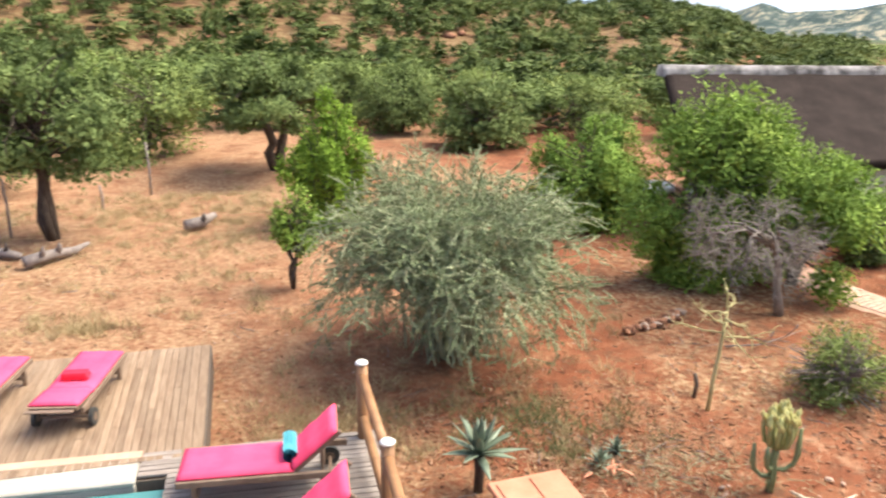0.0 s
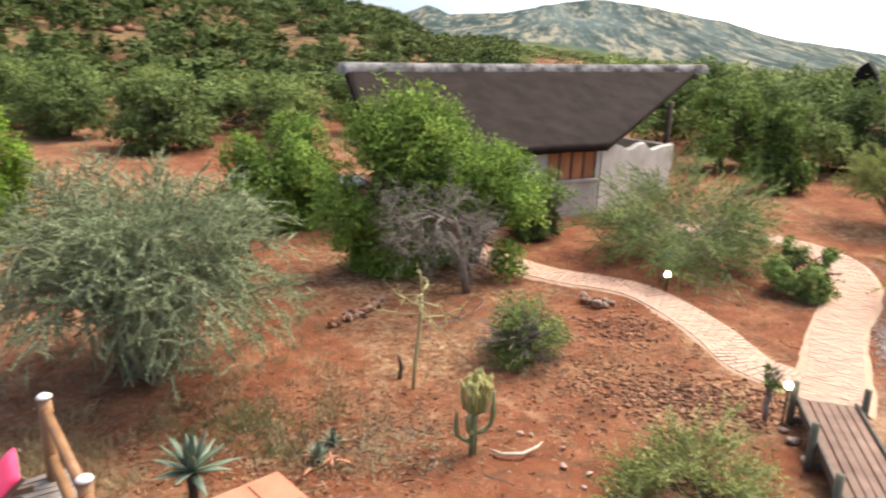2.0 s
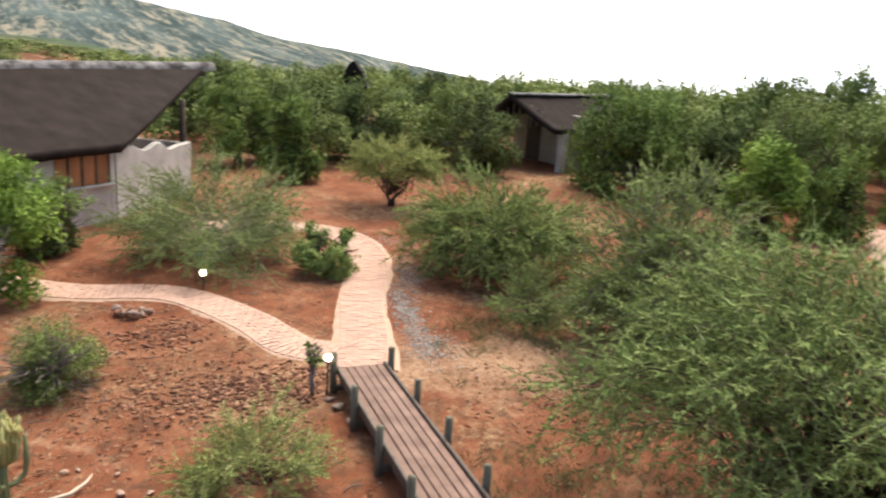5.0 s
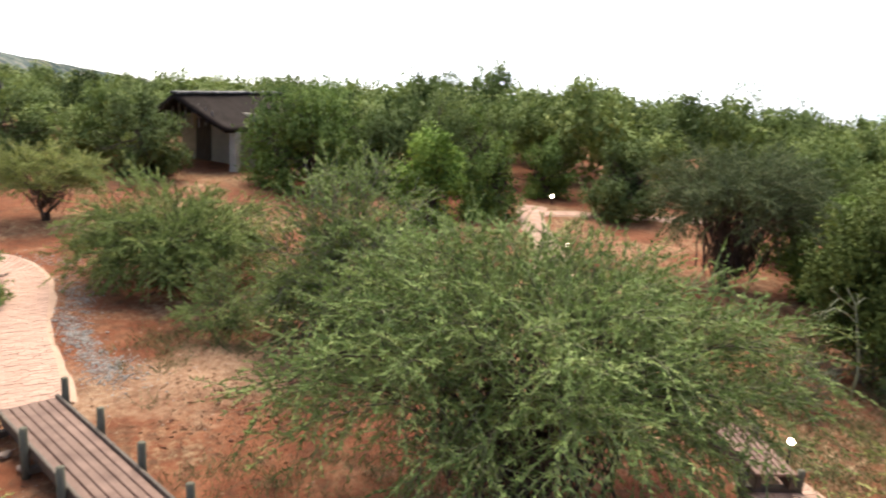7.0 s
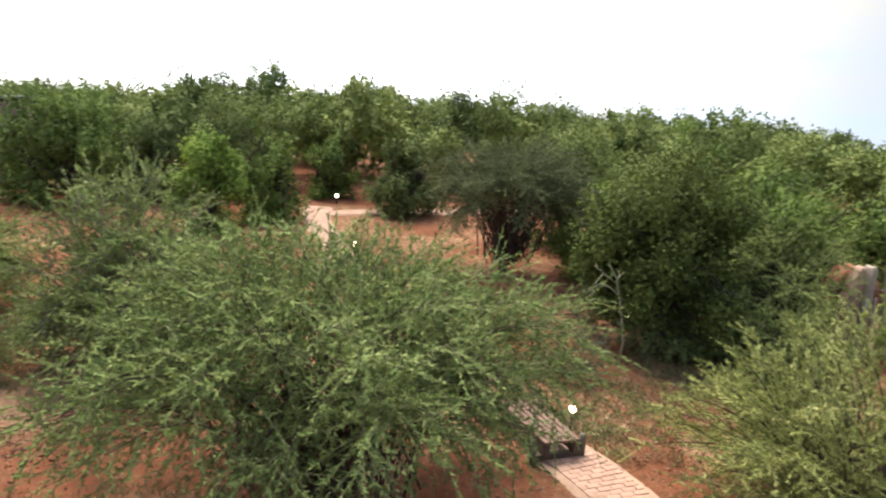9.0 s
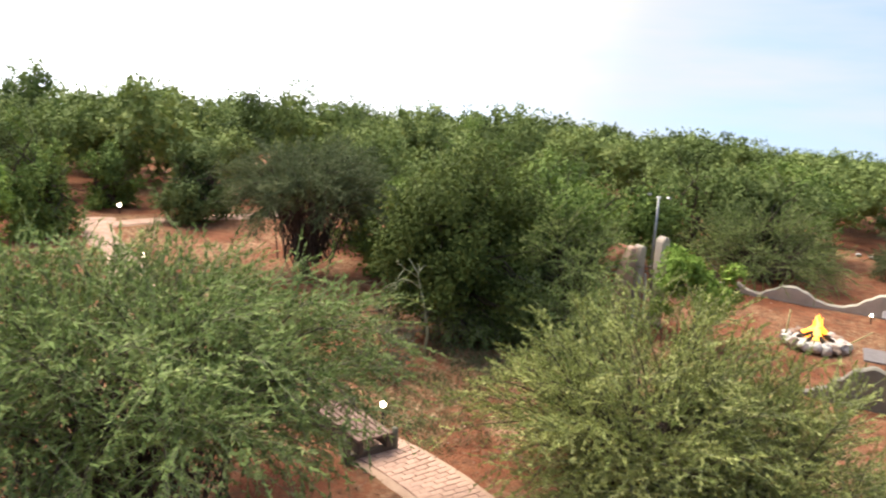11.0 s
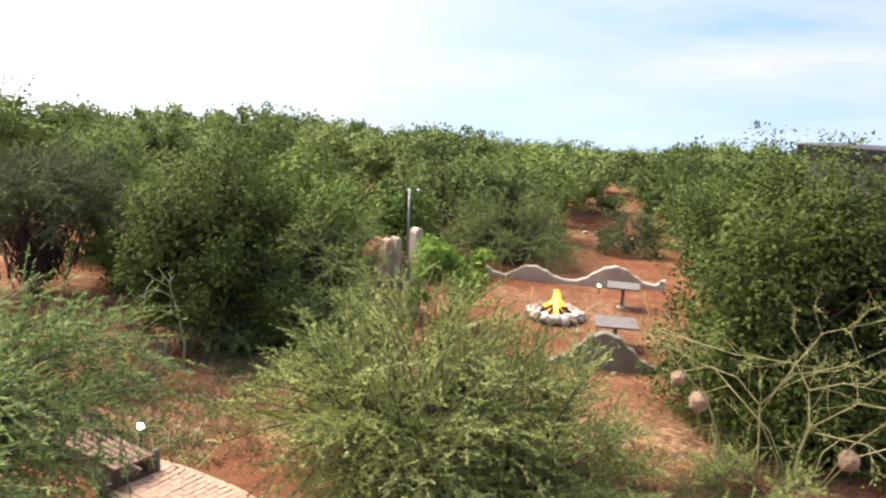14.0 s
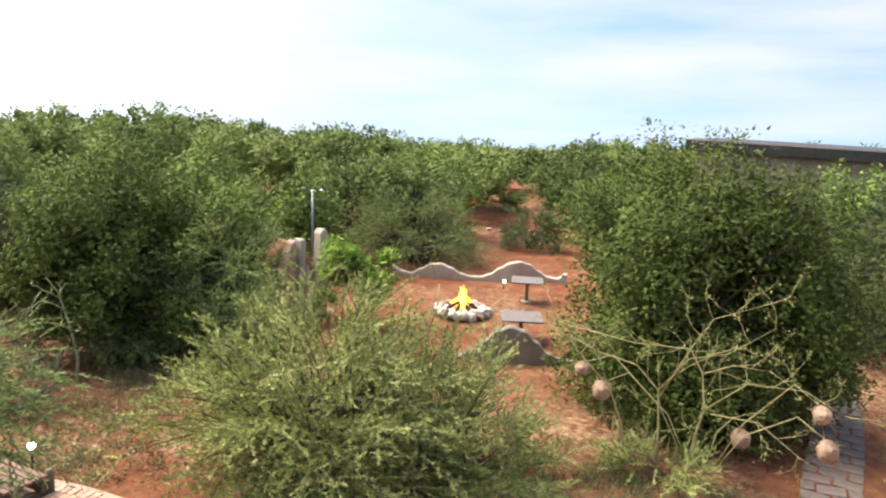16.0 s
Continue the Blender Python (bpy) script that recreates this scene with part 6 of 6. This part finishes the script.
def clay_shelter():
    ob = thing("clay_wall", Matrix.Translation((13.88, -12.72, 0)) @ Matrix.Rotation(radians(-95), 4, "Z") @ Matrix.Diagonal((0.74, 1, 0.94, 1)), "clay plastered wall with sloping top and pale stone pillars", "wall")
    def slanted(prof, y0, y1):
        bm = bmesh.new()
        a = [bm.verts.new((x, y0, z)) for x, z in prof]
        b = [bm.verts.new((x, y1, z)) for x, z in prof]
        bm.faces.new(a), bm.faces.new(b[::-1])
        for i in range(len(prof)):
            j = (i + 1) % len(prof)
            bm.faces.new((a[i], b[i], b[j], a[j]))
        bmesh.ops.bevel(bm, geom=bm.edges[:], offset=0.025, segments=2, affect="EDGES")
        return bm

    part("sloping_wall", slanted([(-0.62, 0.0), (-0.55, 0.7), (-0.3, 1.5), (-0.06, 2.16), (0.14, 2.2), (0.14, 0.0)], -0.14, 0.14), CLAYWALL, ob, "faded pinkish clay wall with sloping top")
    part("pillar", slanted([(0.2, 0.0), (0.2, 2.22), (0.34, 2.24), (0.4, 2.18), (0.4, 0.0)], -0.26, 0.06), PALEWALL, ob, "pale stone pillar")
    part("pillar", slanted([(1.2, 0.0), (1.2, 2.3), (1.3, 2.4), (1.44, 2.4), (1.52, 2.3), (1.52, 0.0)], -0.1, 0.2), PALEWALL, ob, "pale stone pillar with rounded top")
    bm = bmesh.new()
    for i in range(25):
        a = math.pi * i / 24
        ring = [bm.verts.new((0.45 + r * math.cos(a) * 0.9, y, 1.15 + r * math.sin(a))) for r, y in ((0.62, 0.35), (0.9, 0.35), (0.9, 0.95), (0.62, 0.95))]
        if i:
            for k in range(4):
                bm.faces.new((prev[k], prev[(k + 1) % 4], ring[(k + 1) % 4], ring[k]))
        else:
            bm.faces.new(ring)
        prev = ring
    bm.faces.new(prev[::-1])
    part("arch", bm, CLAY, ob, "rounded red clay arch", True)
    for x in (-0.235, 1.135):
        part("arch_leg", boxed((x, 0.65, 0.57), (0.25, 0.6, 1.18), None, 0.02), CLAY, ob)
    # dark sheet added for the shade in the opening between the pillars
    part("back_wall", boxed((0.45, 0.9, 0.85), (1.1, 0.08, 1.75), None, 0.02), DARKWOOD, ob, "dark sheet standing in for the shade in the opening")
    for z in (1.55, 1.42, 0.9):
        rod("rail", [(-0.9, 0.3, z), (0.4, 0.28, z + 0.05), (1.6, 0.25, z - 0.03)], [0.022, 0.024, 0.022], GREYWOOD, ob, 6)
    for x, tilt in ((0.0, 6), (0.5, -4)):
        part("pale_panel", boxed((x, -0.32, 0.85), (0.07, 0.04, 1.3), pose(0, 0, 0, 0, tilt, 0), 0.01), WHITEPAINT, ob)
    return ob


clay_shelter()


def lamp_post(x, y, h):
    ob = thing("lamp_post", pose(x, y, 0), "tall thin grey metal lamp post with twin spotlights", "lamp post")
    rod("pole", [(0, 0, -0.1), (0, 0, h * 0.5), (0, 0, h)], [0.045, 0.04, 0.035], METAL, ob, 10)
    for s in (-1, 1):
        part("spotlight", boxed((s * 0.09, 0, h + 0.02), (0.11, 0.1, 0.07), pose(0, 0, 0, 0, s * 6, 0), 0.02), METAL, ob)
    part("cross_arm", boxed((0, 0, h - 0.04), (0.24, 0.03, 0.03), None, 0.004), METAL, ob)


lamp_post(16.5, -16.0, 2.85)


def path_light(x, y, z0, h, r=0.075, lit=True):
    ob = thing("path_light", pose(x, y, z0), "small lit garden light on a dark stake beside the path", "path light", "path lights")
    rod("stake", [(0, 0, -0.1), (0, 0, h * 0.5), (0, 0, h - r)], [0.018, 0.018, 0.018], DARKMETAL, ob, 7)
    bm = bmesh.new()
    bmesh.ops.create_uvsphere(bm, u_segments=14, v_segments=9, radius=r)
    for v in bm.verts:
        v.co.z = v.co.z * 1.15 + h
    part("bulb", bm, LAMPGLOW, ob, "glowing bulb", True)
    rod("collar", [(0, 0, h - r * 1.2), (0, 0, h - r * 0.9), (0, 0, h - r * 0.6)], [r * 0.5, r * 0.75, r * 0.6], DARKMETAL, ob, 10)
    return ob


path_light(11.7, 11.5, 0, 0.36, 0.06)
path_light(9.16, 6.42, 0, 0.62, 0.055)
path_light(32.4, -3.0, 0, 0.32, 0.07)
path_light(23.6, -2.8, 0, 0.22, 0.06)
path_light(10.55, -4.82, 0, 0.5, 0.05)
# no lamp here: a glowing bulb stands in for a small irregular white object
path_light(12.05, -19.85, 0, 0.2, 0.04)
rod_white = thing("garden_tap", pose(11.95, 11.95, 0), "small green garden tap on a pipe beside the bush", "tap")
rod("pipe", [(0, 0, -0.05), (0, 0, 0.3), (0, 0, 0.62)], [0.02, 0.02, 0.018], GREYWOOD, rod_white, 7)
part("tap", boxed((0.03, 0, 0.62), (0.2, 0.05, 0.06), None, 0.012), TILEBLUE, rod_white)

# ---------- stones, logs and clutter ----------
for k in range(46):
    t = k / 45
    x, y = 4.5 + 1.2 * t + rng.normal() * 0.07, 12.42 + 0.78 * t + rng.normal() * 0.07
    s = rng.uniform(0.08, 0.165)
    stone("field_stone", x, y, (s * 1.5, s, s * 0.9), (DARKREDSTONE, REDSTONE, STONE)[k % 3], "pinkish brown field stone in a loose row on the soil", k, "row of stones")
for k in range(24):
    s = rng.uniform(0.09, 0.17)
    stone("field_stone", 9.75 + rng.normal() * 0.16, 11.4 + rng.normal() * 0.14, (s * 1.2, s, s * 0.8), REDSTONE if k % 2 else STONE, "red-brown stone in a small heap beside the path", k + 40, "heap of stones", 0.04 * (k % 3))
for k, (x, y, s) in enumerate(((5.5, 7.76, 0.17), (5.62, 7.66, 0.13), (5.82, 7.2, 0.13), (5.55, 6.82, 0.2), (5.75, 6.55, 0.17), (5.5, 6.35, 0.16), (5.95, 6.3, 0.13), (1.95, 7.95, 0.26), (4.1, 7.7, 0.14), (8.85, 6.0, 0.3), (8.6, 5.6, 0.26), (9.0, 6.25, 0.22), (6.3, 3.6, 0.2))):
    stone("field_stone", x, y, (s * 0.75, s * 0.5, s * 0.4), PINKSTONE if k < 7 else STONE, "pale loose stone lying on red soil", k + 70, "loose stones")

for k, (x, y, q) in enumerate(((17.9, -28.9, 0.55), (18.5, -28.9, 0.4), (17.6, -29.6, 0.45), (19.2, -32.6, 0.6), (18.4, -32.9, 0.5), (17.2, -18.9, 0.4), (16.9, -18.7, 0.35), (16.5, -19.1, 0.45))):
    stone("field_stone", x, y, (q * 0.75, q * 0.55, q * 0.34), ASH, "whitish boulder on red soil past the fire place", k + 120, "white boulders")

curved = rod("bleached_branch", [(-0.33, -0.1, 0.04), (-0.15, -0.2, 0.05), (0.1, -0.16, 0.06), (0.28, 0.02, 0.07), (0.36, 0.14, 0.1)], [0.015, 0.026, 0.027, 0.02, 0.006], BONE, None, 9)
curved.matrix_world = Matrix.Translation((5.2, 7.42, 0)) @ Matrix.Rotation(radians(-35), 4, "Z")
tagged(curved, "pale curved bleached branch lying on red soil", "branch")


def log_thing(name, pts, radii, mat, label, stubs=2):
    ob = thing(name, pose(*pts[0][:2], 0), label, "log")
    P = [(p[0] - pts[0][0], p[1] - pts[0][1], p[2]) for p in pts]
    rod("trunk", P, radii, mat, ob, 10)
    for k in range(stubs):
        q = P[1 + k % (len(P) - 2)]
        rod("stub", [q, (q[0] + 0.1, q[1] - 0.08, q[2] + 0.14), (q[0] + 0.14, q[1] - 0.16, q[2] + 0.3)], [radii[1] * 0.6, radii[1] * 0.5, 0.015], mat, ob, 7)


log_thing("fallen_log", [(-7.75, 16.75, 0.13), (-7.5, 17.0, 0.17), (-7.3, 17.4, 0.14), (-7.05, 17.7, 0.1), (-6.8, 18.0, 0.2)], [0.14, 0.13, 0.11, 0.09, 0.04], GREYWOOD, "grey fallen log lying on bare soil")
log_thing("fallen_log", [(-4.95, 19.6, 0.15), (-4.6, 19.85, 0.16), (-4.3, 20.2, 0.28)], [0.14, 0.15, 0.08], GREYWOOD, "short grey log with broken branch stubs", 3)
log_thing("fallen_log", [(-8.7, 17.6, 0.12), (-8.5, 17.5, 0.13), (-8.1, 17.35, 0.1)], [0.12, 0.11, 0.08], GREYWOOD, "grey fallen log lying on bare soil")
log_thing("fallen_branch", [(5.9, 11.6, 0.05), (6.5, 11.6, 0.06), (7.1, 11.9, 0.05), (7.6, 12.2, 0.04)], [0.014, 0.013, 0.011, 0.006], GREYWOOD, "dry brown branch lying under the dead bush")
for x, y, h, m in ((4.72, 10.05, 0.34, DARKWOOD), (-7.8, 22.0, 0.7, GREYWOOD), (-9.1, 19.2, 1.5, GREYWOOD), (-7.0, 24.0, 1.6, GREYWOOD)):
    st = rod("wooden_stake", [(0, 0, -0.05), (0.02, 0, h * 0.5), (-0.02, 0.01, h)], [0.035, 0.035, 0.03], m, None, 8)
    st.location = (x, y, 0)
    tagged(st, "short weathered wooden stake standing in the soil", "stake")
ring = thing("concrete_ring", pose(8.86, 23.6, 0), "pale round concrete basin set in the ground", "basin")
P = np.array([[(0.62 * math.cos(a), 0.62 * math.sin(a), 0.12) for a in np.linspace(0, 2 * math.pi, 33)]])
tubes("rim", P, np.full((1, 33), 0.11), WHITEPAINT, ring, 8)
bm = bmesh.new()
bmesh.ops.create_cone(bm, cap_ends=True, segments=32, radius1=0.6, radius2=0.6, depth=0.1)
bmesh.ops.translate(bm, vec=(0, 0, 0.05), verts=bm.verts)
part("floor", bm, GREYPLASTER, ring)


# stuff on the soil
ICO = bmesh.new()
bmesh.ops.create_icosphere(ICO, subdivisions=1, radius=1.0)
ICO_V = np.array([v.co for v in ICO.verts])
ICO_F = np.array([[v.index for v in f.verts] for f in ICO.faces])
ICO.free()


def rubble(name, label, spots, sizes, mat, zfun=None):
    n = len(spots)
    S = sizes[0] * (sizes[1] / sizes[0]) ** rng.uniform(0, 1, n) ** 1.6
    V = ICO_V[None] * (1 + 0.28 * rng.normal(size=(n, len(ICO_V), 1))).clip(0.5, 1.5) * S[:, None, None] * rng.uniform(0.6, 1.2, (n, 1, 3)) * np.array([1, 1, 0.5])
    a = rng.uniform(0, 6.28, n)
    c, s = np.cos(a)[:, None], np.sin(a)[:, None]
    z = np.array([(zfun(x, y) if zfun else relief(x, y)) for x, y in spots])
    V = np.stack([V[..., 0] * c - V[..., 1] * s + spots[:, 0:1], V[..., 0] * s + V[..., 1] * c + spots[:, 1:2], V[..., 2] + z[:, None] + S[:, None] * 0.2], -1)
    F = (ICO_F[None] + (np.arange(n) * len(ICO_V))[:, None, None]).reshape(-1, 3)
    return tagged(np_mesh(name, V.reshape(-1, 3), F, mat), label, "stones", kind="stuff")


def blot(n, cx, cy, sx, sy, turn=0.0):
    p = rng.normal(size=(n, 2)) * np.array([sx, sy])
    c, s = math.cos(radians(turn)), math.sin(radians(turn))
    return p @ np.array([[c, s], [-s, c]]) + np.array([cx, cy])


def fan(n, az, r):
    a = np.radians(rng.uniform(min(az), max(az), n))
    d = np.sqrt(rng.uniform(r[0] ** 2, r[1] ** 2, n))
    return np.stack([-d * np.sin(a), d * np.cos(a)], 1)


rubble("rubble", "red-brown broken rock strewn over the slope beside the footbridge", np.concatenate([blot(420, 8.3, 7.9, 0.75, 0.5, -30), blot(220, 9.3, 10.3, 0.6, 0.5), blot(160, 9.0, 6.9, 0.5, 0.35)]), (0.015, 0.065), REDSTONE)
rubble("rubble", "dark red-brown rock fragments beside the brick path", np.concatenate([blot(620, 8.4, 7.7, 0.7, 0.4, -30), blot(260, 9.4, 10.2, 0.55, 0.4), blot(240, 9.1, 6.9, 0.45, 0.3), blot(180, 11.6, 2.6, 0.9, 0.7)]), (0.018, 0.06), DARKREDSTONE)
rubble("gravel", "pale grey gravel along the path's edge", np.concatenate([blot(1300, 13.2, 7.3, 0.9, 0.16, 40), blot(700, 15.6, 8.65, 0.9, 0.2, 35), blot(700, 12.0, 6.1, 0.5, 0.3, 40), blot(250, 17.9, 10.6, 0.3, 0.6)]), (0.01, 0.035), GRAVEL)
rubble("pebbles", "small stones scattered over the red soil", np.concatenate([fan(900, (28, -60), (7, 22)), fan(600, (-60, -175), (8, 24)), blot(150, 12.5, 4.8, 1.2, 0.8), blot(180, 9.8, -7.4, 0.8, 0.9)]), (0.01, 0.03), PINKSTONE)
rubble("hill_rocks", "red rocks scattered over the hillside", fan(420, (30, -29), (60, 160)), (0.25, 0.8), REDSTONE, height)


def grass(name, label, spots, blades, tall, mat, spread=0.09, width=0.012):
    n = len(spots) * blades
    base = np.repeat(spots, blades, 0) + rng.normal(size=(n, 2)) * spread
    z = np.repeat([height(x, y) + relief(x, y) for x, y in spots], blades)
    C = np.c_[base, z - 0.01]
    D = unit(np.c_[rng.normal(size=(n, 2)) * 0.5, rng.uniform(0.4, 1.0, n)])
    hgt = np.repeat(rng.uniform(0.6, 1.4, len(spots)), blades) * tall * rng.uniform(0.5, 1.2, n)
    V, F = leaf_arrays(C, D, hgt, width)
    return tagged(np_mesh(name, V, F, mat, tone=np.repeat(rng.uniform(0, 1, n), 3)), label, "grass", kind="stuff")


grass("dry_grass", "yellow dry grass tufts on bare red soil", np.concatenate([fan(200, (28, 8), (14, 25)), blot(130, -3.6, 21.3, 1.0, 2.2), blot(70, -6.5, 22.5, 1.3, 1.0), blot(40, -5.4, 13.2, 0.5, 0.3), fan(90, (8, -20), (8.5, 15)), blot(60, -0.6, 9.6, 0.8, 0.5)]), 34, 0.24, STRAW)
grass("dry_stubble", "short pale straw lying over the soil", np.concatenate([fan(650, (30, -12), (7.5, 22)), fan(160, (-12, -45), (7.5, 20)), fan(350, (-45, -175), (8, 22)), blot(260, 3.1, 8.3, 0.9, 0.5), blot(200, -1.2, 9.8, 0.9, 0.7), blot(160, 6.3, 10.6, 1.0, 0.8)]), 9, 0.10, STRAW, 0.2, 0.011)
grass("green_grass", "thin green grass and weeds under the bushes", np.concatenate([blot(130, 11.9, -6.4, 0.9, 1.8), blot(80, 13.2, -9.0, 0.9, 1.0), blot(50, 10.2, -8.9, 0.8, 0.6), blot(60, 8.4, -10.2, 1.0, 0.6), blot(50, 5.2, -9.9, 1.0, 0.5), blot(25, 10.6, -5.6, 0.6, 0.4), blot(80, 3.4, -10.6, 1.2, 0.5), blot(50, 2.0, 9.4, 0.8, 0.5), blot(40, 9.0, 2.2, 0.6, 0.9), blot(60, 13.8, 5.0, 0.9, 0.6), blot(50, 12.0, -9.6, 0.9, 0.9)]), 40, 0.24, F_DARKTHORN, 0.14, 0.01)


def litter(name, label, spots, size, mat):
    n = len(spots)
    z = np.array([height(x, y) + relief(x, y) for x, y in spots])
    C = np.c_[spots, z + 0.015]
    D = unit(np.c_[rng.normal(size=(n, 2)), rng.normal(size=n) * 0.18])
    V, F = leaf_arrays(C, D, size * rng.uniform(0.4, 1.5, n), size * 0.4)
    return tagged(np_mesh(name, V, F, mat), label, "litter", kind="stuff")


litter("leaf_litter", "brown fallen leaves over the red soil", np.concatenate([fan(3600, (28, -60), (7, 19)), fan(2000, (-60, -175), (8, 20)), blot(1800, 1.5, 9.4, 1.5, 0.7), blot(1200, 3.2, 8.3, 0.9, 0.5), blot(1200, 7.6, 8.6, 1.2, 1.0), blot(900, 9.6, -7.0, 0.9, 1.0), blot(700, 11.5, 3.4, 1.1, 0.8)]), 0.085, LITTER)
tw = np.concatenate([fan(110, (28, -60), (7.5, 18)), fan(60, (-95, -175), (8, 18)), blot(50, 6.4, 11.2, 1.0, 0.9), blot(30, 3.2, 8.4, 0.8, 0.5)])
ta = rng.uniform(0, 6.283, len(tw))
tl = rng.uniform(0.1, 0.4, len(tw))
td = np.stack([np.cos(ta), np.sin(ta)], 1) * tl[:, None]
tp = np.stack([np.c_[tw + td * k + rng.normal(size=tw.shape) * 0.02, [relief(*p) + 0.015 for p in tw + td * k]] for k in (0, 0.35, 0.7, 1.0)], 1)
tagged(tubes("fallen_twigs", tp, np.full((len(tw), 4), 0.0045) * rng.uniform(0.6, 2.0, (len(tw), 1)), GREYWOOD, None, 4), "dry grey twigs scattered over the soil", "twigs", kind="stuff")

# ---------- paving, piece by piece ----------
bed = path_bed("path_to_cottage", PATH_A, 0.86, "pale pink brick path winding over red soil")
lay(bed, PATH_A, 0.86, 0.215, 0.105, BRICK, 300, near=(9, 6))
bed = path_bed("path_from_bridge", PATH_B, 0.92, "pale pink brick path curving away from the footbridge")
lay(bed, PATH_B, 0.92, 0.215, 0.105, BRICK, 300, z=-0.001, near=(9, 6))
bed = path_bed("path_to_far_cottage", PATH_C, 0.95, "pale brick path in the clearing")
lay(bed, PATH_C, 0.95, 0.215, 0.105, BRICK, 0)
bed = path_bed("path_side_branch", PATH_D, 0.8, "pale brick side path in the clearing", 0.008)
lay(bed, PATH_D, 0.8, 0.215, 0.105, BRICK, 0)
bed = path_bed("path_by_boardwalk", PATH_E, 0.95, "pale brick path at the foot of the small footbridge")
lay(bed, PATH_E, 0.95, 0.215, 0.105, BRICK, 200, near=(9, -4.6))
bed = path_bed("stone_path", PATH_F, 0.82, "grey stone slab path over red soil", 0.004, SOIL)
lay(bed, PATH_F, 0.86, 0.4, 0.29, SLATE, 120, "paver", -0.006, near=(1, -11), gap=0.045, wild=4.0)
